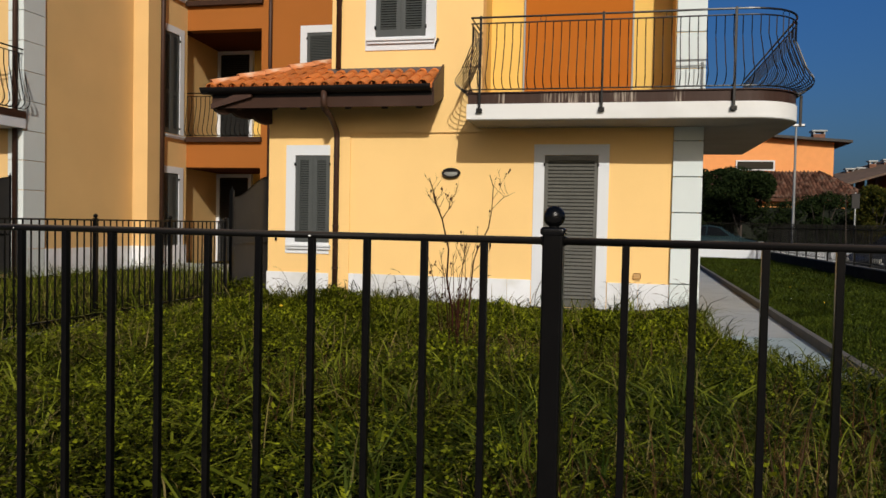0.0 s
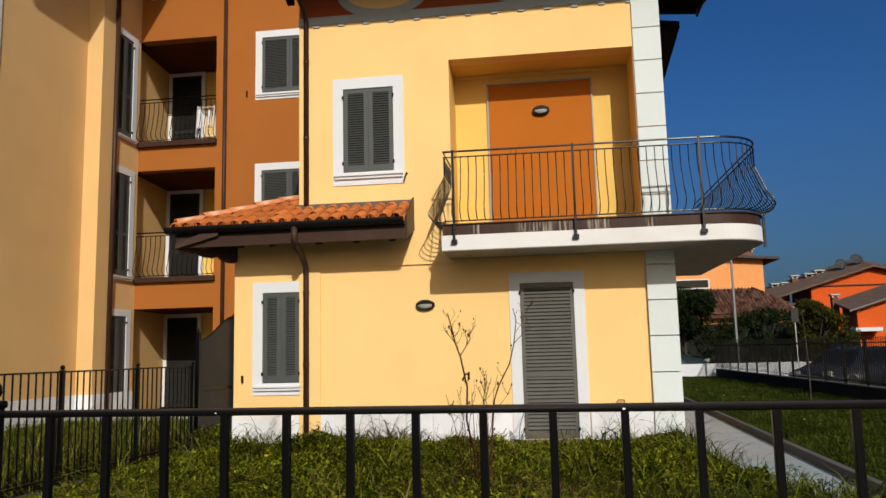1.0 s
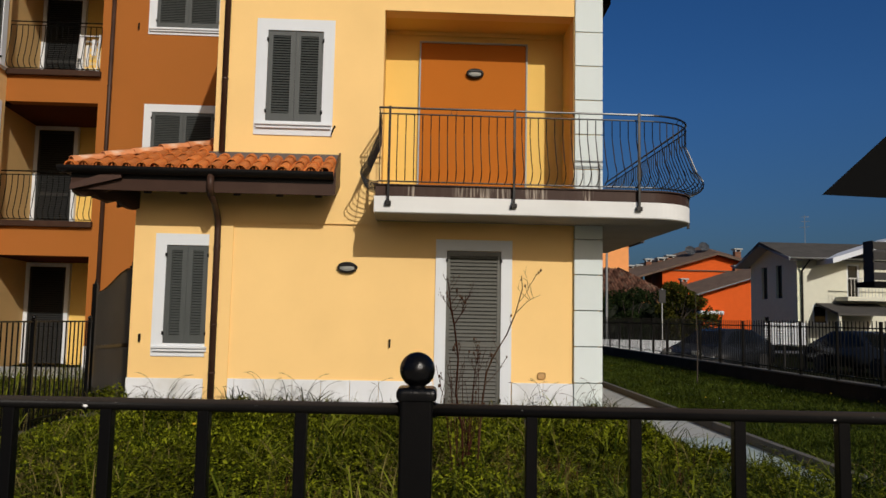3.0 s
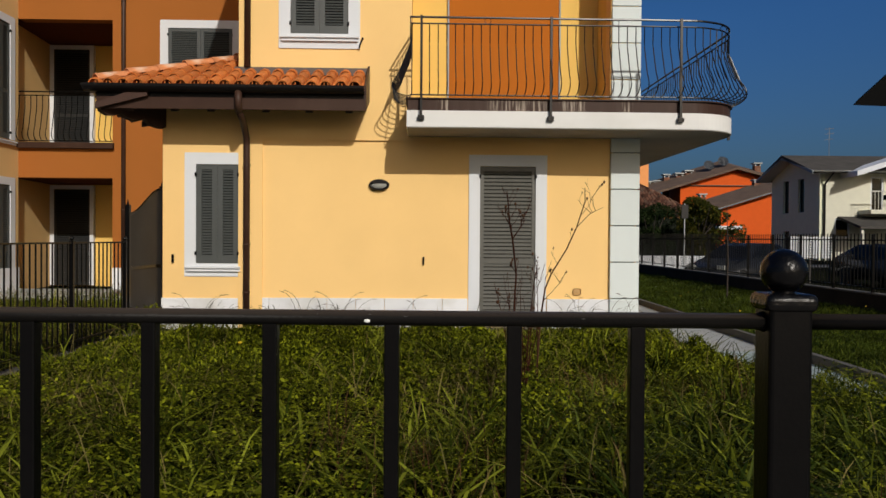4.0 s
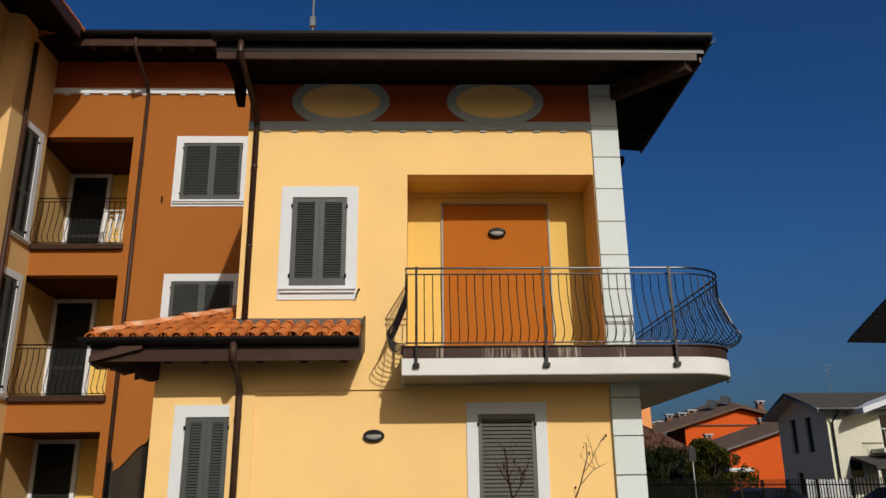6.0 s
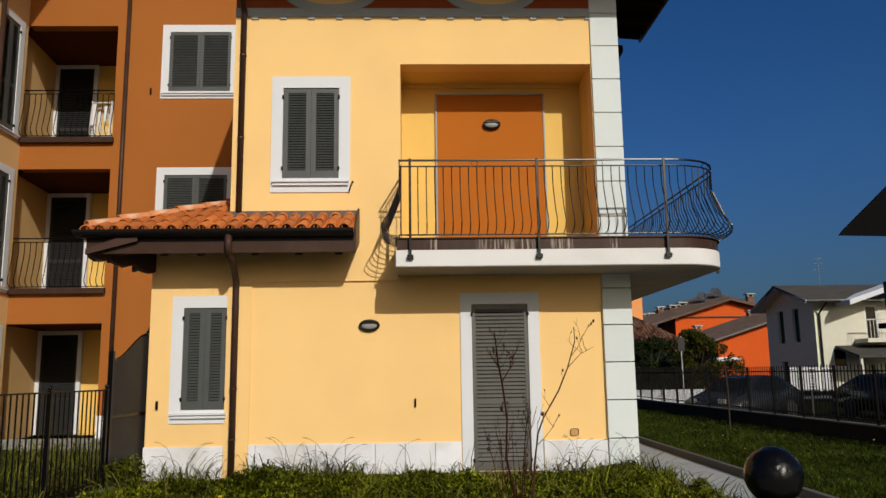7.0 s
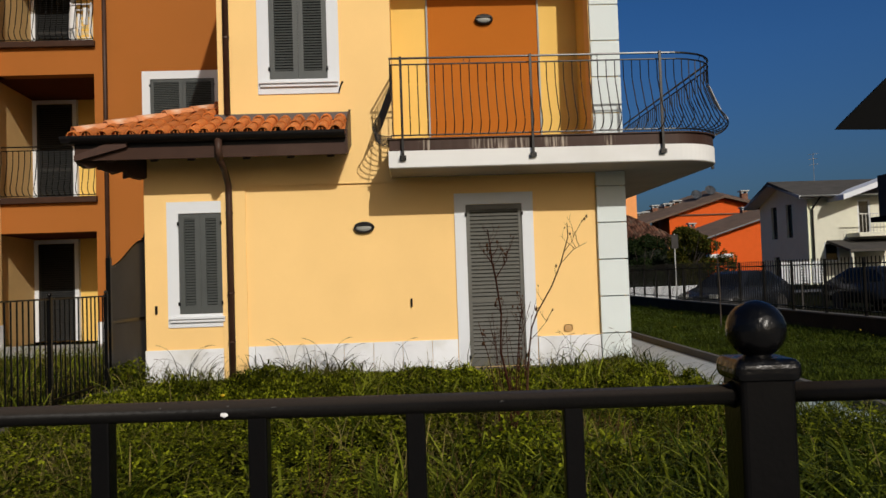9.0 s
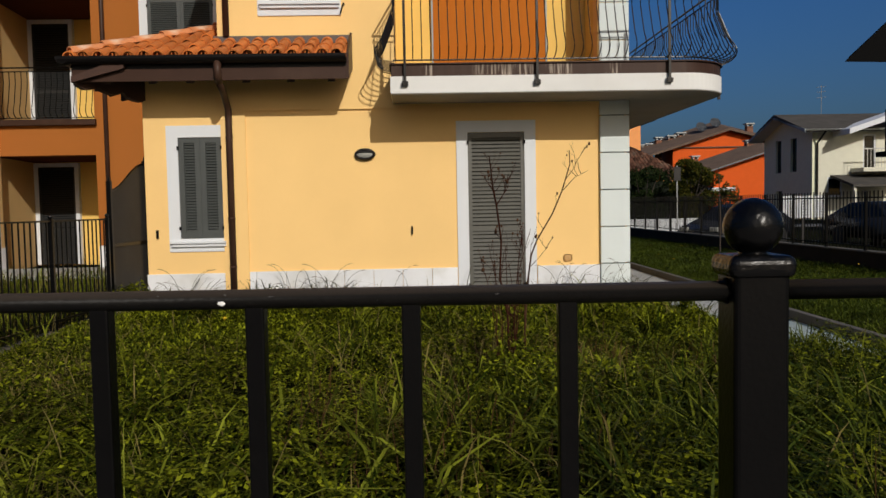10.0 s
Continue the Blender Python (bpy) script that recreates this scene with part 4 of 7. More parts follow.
# barrel tiles
def barrel(length=0.46, r0=0.084, r1=0.068, n=8):
    bm, rows = bmesh.new(), []
    for yy, r in ((0, r0), (length, r1)):
        ring = [bm.verts.new((-math.cos(math.pi * k / n) * rr, yy, math.sin(math.pi * k / n) * rr)) for rr in (r, r - 0.014) for k in (range(n + 1) if rr == r else range(n, -1, -1))]
        rows.append(ring)
    m = len(rows[0])
    for k in range(m):
        bm.faces.new((rows[0][k], rows[0][(k + 1) % m], rows[1][(k + 1) % m], rows[1][k]))
    bm.faces.new(rows[0][::-1])
    bm.faces.new(rows[1])
    return bm


pitch = math.atan(SL)
rt = random.Random(4)
tile = None
x = RX - 0.12
while x > EX + 0.05:
    limit = (TOPY - EY) if x > XL else (x - EX)
    row = 0
    while row * 0.36 * math.cos(pitch) < limit - 0.04:
        for kind, dx, up, flip in (("roof_tile", 0, 0.012, 0), ("channel_tile", 0.098, 0.058, 1)):
            xx = x - dx
            if xx < EX or (flip and xx < EX + row * 0.36):
                continue
            yy = EY - 0.05 + row * 0.36 * math.cos(pitch)
            m = Matrix.Translation((xx + rt.uniform(-0.008, 0.008), yy + rt.uniform(-0.012, 0.012), EZ + (yy - EY) * SL + up + rt.uniform(0, 0.008))) @ Matrix.Rotation(pitch - 0.03, 4, "X") @ Matrix.Rotation(rt.uniform(-0.02, 0.02), 4, "Z")
            if flip:
                m = m @ Matrix.Rotation(math.pi, 4, "Y")
            if tile is None:
                tile = part(kind, barrel(), TILE, roof, smooth=False)
                tile.matrix_basis = m
            else:
                again(kind, tile, roof, m)
        row += 1
    x -= 0.196
hipt = part("hip_tile", barrel(), HIPTILE, roof)
hipt.matrix_basis = Matrix.Translation((XL - 0.1, EY + dh + 0.1, EZ + dh * SL - 0.05))
for k in range(7):
    s = 0.05 + k * 0.31
    if s > dh:
        break
    m = Matrix.Translation((EX + s * 1.0 + 0.0, EY + s, EZ + s * SL + 0.045 + 0.01 * (k % 2))) @ Matrix.Rotation(-math.pi / 4, 4, "Z") @ Matrix.Rotation(math.atan(SL / 1.414) - 0.02, 4, "X") @ Matrix.Diagonal((1.15, 1.1, 1.1, 1))
    again("hip_tile", hipt, roof, m)

# ---- main roof ----
RY, RXR, RXL, RZ, RS = 10.94, 2.257, -4.987, 7.594, 0.05
ridge, RT = 4.4, 0.50
top = part("main_roof", sheet(bmesh.new(), [(RXL, RY, RZ + 0.12), (RXR, RY, RZ + 0.12), (RXR - ridge, RY + ridge, RZ + 0.12 + ridge * RT), (RXL, RY + ridge, RZ + 0.12 + ridge * RT)], 0.06), TILE, house, "overhanging hipped tile roof")
part("east_slope", sheet(bmesh.new(), [(RXR, RY, RZ + 0.12), (RXR, 14.35, RZ + 0.12), (RXR - ridge + 0.9, 14.35, RZ + 0.12 + (ridge - 0.9) * RT), (RXR - ridge, RY + ridge, RZ + 0.12 + ridge * RT)], 0.06), TILE, top)
part("north_slope", sheet(bmesh.new(), [(RXL, 19.9, RZ), (RXL, RY + ridge, RZ + 0.1 + ridge * RT), (RXR - ridge, RY + ridge, RZ + 0.1 + ridge * RT), (RXR - ridge, 19.9, RZ)], 0.06), TILE, top)
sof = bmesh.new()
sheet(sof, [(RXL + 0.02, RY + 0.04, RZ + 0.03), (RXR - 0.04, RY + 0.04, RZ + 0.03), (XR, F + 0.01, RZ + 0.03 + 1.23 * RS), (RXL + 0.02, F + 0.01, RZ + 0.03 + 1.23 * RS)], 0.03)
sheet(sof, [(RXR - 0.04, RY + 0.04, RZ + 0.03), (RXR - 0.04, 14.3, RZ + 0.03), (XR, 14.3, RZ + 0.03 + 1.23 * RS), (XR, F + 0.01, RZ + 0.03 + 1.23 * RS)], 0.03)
part("soffit", sof, SOFFIT, top, "shade-darkened stained wooden soffit boards")
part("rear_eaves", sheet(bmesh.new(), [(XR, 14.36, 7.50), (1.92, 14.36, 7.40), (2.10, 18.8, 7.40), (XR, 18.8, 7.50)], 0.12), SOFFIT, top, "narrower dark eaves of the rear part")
part("fascia", boxed(RXL, RXR - 0.09, RY - 0.01, RY + 0.03, 7.454, 7.569, 0.004), BROWN, top, "brown fascia board")
part("east_fascia", boxed(RXR - 0.04, RXR, RY + 0.05, 14.35, 7.454, 7.674, 0.004), BROWN, top)
part("gutter", half_gutter((RXL - 0.05, RY - 0.10, 7.804), (RXR + 0.10, RY - 0.10, 7.804), 0.115), DARKMETAL, top)
part("gutter_board", boxed(RXL - 0.02, RXR + 0.02, RY - 0.012, RY + 0.03, 7.571, 7.814), DARKMETAL, top)
part("east_gutter", half_gutter((RXR + 0.09, RY - 0.1, 7.784), (RXR + 0.09, 14.35, 7.784), 0.09), DARKMETAL, top)
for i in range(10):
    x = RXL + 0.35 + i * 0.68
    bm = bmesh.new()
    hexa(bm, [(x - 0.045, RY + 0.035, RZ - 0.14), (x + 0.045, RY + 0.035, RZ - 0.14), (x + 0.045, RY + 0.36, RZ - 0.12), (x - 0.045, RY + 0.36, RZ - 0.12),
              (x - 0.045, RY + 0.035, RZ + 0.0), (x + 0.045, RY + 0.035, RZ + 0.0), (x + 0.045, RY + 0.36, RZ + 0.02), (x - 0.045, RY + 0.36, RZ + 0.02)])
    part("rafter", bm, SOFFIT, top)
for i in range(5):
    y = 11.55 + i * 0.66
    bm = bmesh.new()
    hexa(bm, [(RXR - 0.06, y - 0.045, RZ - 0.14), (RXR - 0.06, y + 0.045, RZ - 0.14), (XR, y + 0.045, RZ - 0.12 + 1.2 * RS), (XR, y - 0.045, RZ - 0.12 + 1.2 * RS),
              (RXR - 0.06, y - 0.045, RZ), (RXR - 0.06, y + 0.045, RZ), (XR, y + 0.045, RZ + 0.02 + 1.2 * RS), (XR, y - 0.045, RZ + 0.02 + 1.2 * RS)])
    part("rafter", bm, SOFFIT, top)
bm = bmesh.new()
hexa(bm, [(2.0, RY + 0.035, 7.334), (2.12, RY + 0.135, 7.334), (1.2, 12.1, 7.374), (1.1, 12.0, 7.374), (2.0, RY + 0.035, 7.574), (2.12, RY + 0.135, 7.574), (1.2, 12.1, 7.614), (1.1, 12.0, 7.614)])
part("hip_rafter", bm, WOOD, top, "reddish hip rafter end")
# curved bracket at the left end of the eaves
bm = bmesh.new()
prof = [(0, 0), (1.0, 0), (1.0, -0.08), (0.75, -0.12), (0.62, -0.22), (0.35, -0.26), (0.22, -0.42), (0.0, -0.5)]
for x in (-4.92, -4.80):
    for p in prof:
        bm.verts.new((x, F - p[0] * 1.0, 7.75 + p[1]))
bm.verts.ensure_lookup_table()
k = len(prof)
bm.faces.new(bm.verts[:k])
bm.faces.new(bm.verts[k:][::-1])
for i in range(k):
    j = (i + 1) % k
    bm.faces.new((bm.verts[i], bm.verts[j], bm.verts[k + j], bm.verts[k + i]))
part("eaves_bracket", bm, SOFFIT, top)
downpipe(house, [(-4.62, RY - 0.10, 7.73), (-4.62, RY - 0.10, 7.50), (-4.6, RY + 0.3, 7.33), (-4.58, F - 0.2, 7.05), (-4.58, F - 0.06, 6.9), (-4.58, F - 0.06, 3.78)], 0.045, [(-4.58, F - 0.06, z) for z in (6.2, 4.9)])
part("pipe_collar", lathe([(0.055, 0), (0.055, 0.10)], 12, (-4.62, RY - 0.10, 7.50)), BROWN, house)
# aerial on the roof
ant = thing("tv_aerial", (-4.0, 13.5, 8.5), "thin grey television aerial on the house roof", "aerial")
part("mast", tubed([(-4.0, 13.5, 8.5), (-4.0, 13.5, 11.6)], 0.02, 6), COWL, ant)
part("clamp", boxed(-4.05, -3.95, 13.45, 13.55, 9.65, 9.85, 0.01), COWL, ant)
for z in (10.6, 10.9, 11.3):
    part("dipole", tubed([(-4.35, 13.5, z), (-3.5, 13.5, z)], 0.01, 5), COWL, ant)

# ---- apartment building behind and its west wing ----
flats = thing("apartment_building", (-9, 17, 0), "three-storey orange and yellow apartment building with loggias", "apartment building")
B, X1, XA, YS, YF = 18.5, -11.18, -11.58, 16.75, 13.16
levels = ((0.0, 2.62), (3.42, 6.20), (6.95, 9.73))
OR = -9.07                     # right cheek of the loggias
holes = [(X1, OR, lo, hi) for lo, hi in levels]
WB = [(-7.82, -6.37, 8.08, 9.57), (-7.82, -6.37, 4.55, 6.04)]
part("front_wall", holed(X1, -3.0, 0, 10.91, holes + WB, 0.3, facing_y(B)), ORANGE, flats, "orange plastered front")
part("frieze", boxed(X1, -3.0, B, B + 0.3, 10.91, 12.5), RUST, flats)
part("cornice_band", boxed(X1, -3.0, B - 0.05, B, 10.91, 11.06, 0.004), WHITE, flats, "white cornice band")
for i in range(14):
    part("dentil", boxed(-10.9 + i * 0.48, -10.77 + i * 0.48, B - 0.035, B, 10.87, 10.91), WHITE, flats)
part("plinth_slab", boxed(OR, -5.0, B - 0.03, B, -0.05, 0.58, 0.003), PLINTH, flats)
for win in WB:
    shutter_window("window", flats, facing_y(B), *win, border=0.18)
part("shutter_stop", boxed(-8.24, -8.21, B - 0.04, B, 8.0, 8.16), IRON, flats)
BK = 20.95
for lo, hi in levels:
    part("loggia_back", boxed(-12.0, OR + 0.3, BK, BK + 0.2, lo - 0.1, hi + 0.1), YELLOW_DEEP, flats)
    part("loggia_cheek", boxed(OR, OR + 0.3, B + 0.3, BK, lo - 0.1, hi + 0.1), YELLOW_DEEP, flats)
    part("loggia_floor", boxed(-11.83, OR, B - 0.02, BK, lo - 0.13, lo), LOGGIA_FLOOR, flats)
    part("loggia_ceiling", boxed(-11.83, OR, B + 0.3, BK, hi, hi + 0.1), CEILING_SHADED, flats)
    shutter_window("loggia_door", flats, facing_y(BK - 0.10), -11.48, -10.57, lo + 0.03, hi - 0.12, border=0.10, sill=False, leaves=1, latch=False, rail_at=0.36, paint=SHUTTER_SHADED)
for lo in (3.42, 6.95):
    part("balcony_edge", boxed(X1 + 0.02, OR + 0.05, B - 0.13, B - 0.02, lo - 0.14, lo - 0.01, 0.004), BROWN, flats)
    bellied_railing("loggia_railing", flats, [(X1 + 0.06, B - 0.08), (OR + 0.03, B - 0.08)], lo - 0.02, lo + 1.13, 0.13, 0.14, r=0.010, mat=IRON)
airer = thing("clothes_airer", (-9.4, B + 0.1, 6.95), "folded white clothes airer on the upper loggia", "clothes airer")
for e, lean in ((0.0, 0.10), (0.16, -0.02)):
    for px in (-9.66, -9.20):
        part("frame", tubed([(px, B + 0.10 + e, 6.95), (px, B + 0.10 + e + lean, 7.92)], 0.014, 6), CLOTH, airer)
    for k in range(7):
        q = 0.12 + 0.14 * k
        part("cross_bar", tubed([(-9.66, B + 0.10 + e + lean * q, 6.95 + 0.97 * q), (-9.20, B + 0.10 + e + lean * q, 6.95 + 0.97 * q)], 0.008, 5), CLOTH, airer)
for x0, x1, z0, z1 in ((-9.64, -9.50, 7.28, 7.80), (-9.46, -9.38, 7.10, 7.62), (-9.33, -9.22, 7.36, 7.76)):
    part("cloth", boxed(x0, x1, B + 0.085, B + 0.12, z0, z1, 0.012), CLOTH, airer, "hung white cloth")
downpipe(flats, [(-8.80, B - 0.07, 10.9), (-8.80, B - 0.07, 0)], 0.05, [(-8.80, B - 0.07, z) for z in (9.0, 6.6, 4.2, 1.9)])
downpipe(flats, [(-8.80, 17.25, 11.75), (-8.80, 17.3, 11.5), (-8.80, B - 0.25, 11.1), (-8.80, B - 0.07, 10.9)], 0.045)
fr = part("main_roof", sheet(bmesh.new(), [(-11.5, 17.35, 12.0), (-3.0, 17.35, 12.0), (-3.0, 22, 13.5), (-11.5, 22, 13.5)], 0.08), TILE, flats)
part("soffit", sheet(bmesh.new(), [(-11.5, 17.4, 11.84), (-3.0, 17.4, 11.84), (-3.0, B + 0.02, 11.86), (-11.5, B + 0.02, 11.86)], 0.03), SOFFIT, fr)
part("fascia", boxed(-10.3, -3.0, 17.36, 17.40, 11.60, 11.78, 0.004), BROWN, fr)
part("gutter", half_gutter((-10.3, 17.28, 11.93), (-3.0, 17.28, 11.93), 0.095), DARKMETAL, fr)
for i in range(9):
    x = -10.0 + i * 0.8
    part("rafter", boxed(x - 0.045, x + 0.045, 17.42, 17.8, 11.72, 11.83), WOOD, fr)
# west wing: step, shuttered side windows, eaves
wing_h = 12.1
WS = [(17.43, 18.13, lo, hi) for lo, hi in ((0.02, 2.42), (3.43, 5.98), (6.98, 9.55))]
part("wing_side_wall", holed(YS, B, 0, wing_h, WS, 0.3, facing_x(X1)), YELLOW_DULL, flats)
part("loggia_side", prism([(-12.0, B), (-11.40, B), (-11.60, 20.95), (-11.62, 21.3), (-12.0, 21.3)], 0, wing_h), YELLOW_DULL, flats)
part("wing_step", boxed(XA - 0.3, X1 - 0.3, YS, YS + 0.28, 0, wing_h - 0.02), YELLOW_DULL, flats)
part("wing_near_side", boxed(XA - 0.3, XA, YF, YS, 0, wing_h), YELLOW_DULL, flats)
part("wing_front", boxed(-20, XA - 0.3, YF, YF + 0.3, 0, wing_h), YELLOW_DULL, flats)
for win in WS:
    shutter_window("window", flats, facing_x(X1), *win, border=0.0, right=0.20, top=0.17, sill=win[2] > 1, leaves=2)
part("plinth_slab", boxed(XA, XA + 0.025, YF + 0.6, YS, -0.05, 0.58, 0.003), PLINTH, flats)
part("plinth_slab", boxed(X1, X1 + 0.025, YS, B, -0.05, 0.58, 0.003), PLINTH, flats)
part("plinth_slab", boxed(XA, X1, YS - 0.03, YS, -0.05, 0.58, 0.003), PLINTH, flats)
for k in range(20):
    part("quoin_stone", boxed(XA - 0.33, XA + 0.03, YF - 0.035, YF + 0.57, 0.59 * k + 0.006, 0.59 * k + 0.584, 0.006), QUOIN, flats)
# eaves run 3 m past the wing's front, unseen, to shade its side wall
wr = part("wing_roof", sheet(bmesh.new(), [(-10.0, 10.2, 11.95), (-10.0, 18.6, 11.95), (-15, 18.6, 13.9), (-15, 10.2, 13.9)], 0.08), TILE, flats)
part("wing_soffit", sheet(bmesh.new(), [(-10.05, 10.2, 11.80), (-10.05, 18.6, 11.80), (X1 - 0.4, 18.6, 12.15), (XA - 0.3, 10.2, 12.2)], 0.03), SOFFIT, wr)
part("wing_fascia", boxed(-10.05, -10.0, 10.2, 17.0, 11.60, 11.9), BROWN, wr)
downpipe(flats, [(X1 + 0.06, 17.28, 11.6), (X1 + 0.06, 17.28, 0)], 0.055)
downpipe(flats, [(XA - 0.12, YF - 0.09, 11.6), (XA - 0.12, YF - 0.09, 0)], 0.05)
part("front_balcony_slab", boxed(-15, -11.52, 12.25, YF, 2.98, 3.18, 0.006), WHITE, flats)
part("front_balcony_edge", boxed(-15, -11.51, 12.24, YF, 3.18, 3.32), BROWN, flats)
bellied_railing("front_balcony_railing", flats, [(-14.9, 12.30), (-11.57, 12.30), (-11.57, YF)], 3.32, 4.53, 0.13, 0.14, r=0.010, mat=IRON)

# ---- garden fence in front ----
RAILZ = 1.239
POST0, SPAN = -1.721, 1.551
fence = thing("garden_fence", (-1.5, fence_y(-1.5), 0.06), "black iron bar fence with ball-topped posts on a low wall", "fence")
ang = math.atan(FENCE_SLOPE)


def at_fence(x, z):
    return Matrix.Translation((x, fence_y(x), z)) @ Matrix.Rotation(ang, 4, "Z")


post = bar = None
for k in range(-4, 5):
    x = POST0 + k * SPAN
    if post is None:
        post = part("post", boxed(-0.0175, 0.0175, -0.0175, 0.0175, -1.19, 0.014, 0.0036, 3), IRON, fence)
        bm = bmesh.new()
        box(bm, -0.0212, 0.0212, -0.0212, 0.0212, 0.0092, 0.0238, 0.0056, 4)
        cap = part("cap", bm, HAMMERED, post, smooth=False)
        prof = [(0.0115, 0.0228)] + [(max(0.0005, 0.0188 * math.sin(math.pi * q / 14)), 0.0416 - 0.0188 * math.cos(math.pi * q / 14)) for q in range(2, 15)]
        ball = part("ball_finial", lathe(prof, 32), HAMMERED, post, "round ball finial", smooth=True)
        post.matrix_basis = at_fence(x, RAILZ)
    else:
        p = again("post", post, fence, at_fence(x, RAILZ))
        hang(new("cap", cap.data), p)
        hang(new("ball_finial", ball.data), p)
    if k == 4:
        break
    gaps = 13 if k < 0 else 12
    for i in range(gaps + 1):
        xx = x + 0.101 + i * 0.1022 if k < 0 else x + 0.121 + i * (SPAN - 0.242) / gaps
        m = at_fence(xx, RAILZ)
        if bar is None:
            bar = part("bar", boxed(-0.0062, 0.0062, -0.0062, 0.0062, -1.1, -0.002, 0.0012), IRON, fence)
            bar.matrix_basis = m
        else:
            again("bar", bar, fence, m)
    for z, r in ((0.0, 0.0075), (-1.06, 0.0075)):
        bm = bmesh.new()
        n = 12
        ends = []
        for xx in (x + 0.017, x + SPAN - 0.017):
            ends.append([bm.verts.new((xx, fence_y(xx) + math.cos(2 * math.pi * q / n) * 0.0105, RAILZ + z + math.sin(2 * math.pi * q / n) * 0.0066)) for q in range(n)])
        for q in range(n):
            bm.faces.new((ends[0][q], ends[0][(q + 1) % n], ends[1][(q + 1) % n], ends[1][q]))
        bm.faces.new(ends[0][::-1])
        bm.faces.new(ends[1])
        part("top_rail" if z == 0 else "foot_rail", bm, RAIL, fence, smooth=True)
# weld beads where rails meet posts
for k in range(-4, 5):
    for e in (-1, 1):
        xa, xb = POST0 + k * SPAN + e * 0.0165, POST0 + k * SPAN + e * 0.0245
        part("weld_bead", tubed([(xa, fence_y(xa) - 0.001, RAILZ), (xa * 0.6 + xb * 0.4, fence_y(xa), RAILZ), (xb, fence_y(xb), RAILZ)], 0.0095, 10, 0.0064), IRON, fence, smooth=True)
# paint flecks on the rail
for x, sx in ((-2.067, 0.0022), (-0.62, 0.0022), (-1.285, 0.0014)):
    part("paint_fleck", (lambda b: (bmesh.ops.create_icosphere(b, subdivisions=1, radius=sx, matrix=Matrix.Translation((x, fence_y(x) - 0.0098, RAILZ - 0.0012)) @ Matrix.Diagonal((1.4, 0.4, 1, 1))), b)[1])(bmesh.new()), SPOTMAT, fence, "white paint fleck")

# small scratches down to pale primer
rsc = random.Random(17)
for i in range(14):
    x = rsc.uniform(-2.35, -1.75) if i < 9 else rsc.uniform(-1.7, 0.0)
    e = rsc.uniform(-0.0035, 0.0035)
    bm = boxed(x, x + rsc.uniform(0.0008, 0.004), fence_y(x) - 0.0106 + abs(e) * 0.45, fence_y(x) - 0.0088, RAILZ + e, RAILZ + e + rsc.uniform(0.0003, 0.0008))
    part("scratch", bm, SCRATCH, fence, "pale scratch in the paint")

# ---- dividing fence and sheet gate on the west side ----
side = thing("side_fence", (-5.78, 6, 0.05), "dark iron bar fence dividing the gardens on a concrete kerb", "fence")
DX = -5.78
part("kerb_strip", boxed(DX - 0.10, DX + 0.10, 1.7, 10.95, -0.1, 0.06, 0.01), KERB, side, "worn concrete kerb strip")
part("top_rail", boxed(DX - 0.009, DX + 0.009, 1.6, 10.6, 1.22, 1.238), IRON, side)
part("foot_rail", boxed(DX - 0.012, DX + 0.012, 1.6, 10.6, 0.15, 0.175), IRON, side)
base = basep = None
y = 1.75
k = 0
while y < 10.5:
    if base is None:
        base = part("bar", boxed(-0.007, 0.007, -0.007, 0.007, 0.08, 1.235, 0.002), IRON, side)
        base.matrix_basis = Matrix.Translation((DX, y, 0))
    else:
        again("bar", base, side, Matrix.Translation((DX, y, 0)))
    y += 0.1143
for y in (3.07, 4.56, 6.05, 7.54, 9.05, 10.54):
    bm = boxed(-0.022, 0.022, -0.022, 0.022, 0.05, 1.25, 0.003)
    bmesh.ops.create_uvsphere(bm, u_segments=10, v_segments=8, radius=0.026, matrix=Matrix.Translation((0, 0, 1.275)))
    q = part("post", bm, IRON, side)
    q.location = (DX, y, 0)
gate = thing("garden_gate", (-5.9, 11.6, 0.0), "closed dark grey sheet-metal gate with a swept top", "gate")
GX = -5.90
top_line = []
for k in range(25):
    s = k / 24
    e = s * s * (3 - 2 * s)
    top_line.append((10.99 + 1.27 * s, 1.60 + 0.40 * e))
bm = bmesh.new()
fr_, bk_ = [], []
for yy, zz in top_line:
    fr_.append((bm.verts.new((GX + 0.012, yy, 0.10)), bm.verts.new((GX + 0.012, yy, zz))))
    bk_.append((bm.verts.new((GX - 0.012, yy, 0.10)), bm.verts.new((GX - 0.012, yy, zz))))
for a, b in ((fr_, 1), (bk_, -1)):
    for p, q in zip(a, a[1:]):
        bm.faces.new((p[0], q[0], q[1], p[1]))
for p, q, r, s in zip(fr_, fr_[1:], bk_, bk_[1:]):
    bm.faces.new((p[1], q[1], s[1], r[1]))
part("leaf", bm, GATEMAT, gate)
part("top_bar", tubed([(GX, yy, zz) for yy, zz in top_line], 0.018, 6), IRON, gate)
part("mid_bar", boxed(GX - 0.02, GX + 0.022, 10.99, 12.26, 0.86, 0.90), IRON, gate)
for yy, zt in ((10.96, 1.72), (12.30, 2.05)):
    bm = boxed(GX - 0.03, GX + 0.03, yy - 0.03, yy + 0.03, 0.0, zt, 0.004)
    tube(bm, [(GX, yy, zt), (GX, yy, zt + 0.07)], 0.018, 8, 0.003)
    part("gate_post", bm, IRON, gate)
copy_thing(gate, pose(-11.85, 12.43, 0))

# ---- fence on a dark wall along the lawn ----
def slope_e(y):
    return 0.32 + 0.002 * (y - 17.3)


FX = 6.45
lawn_wall = bmesh.new()
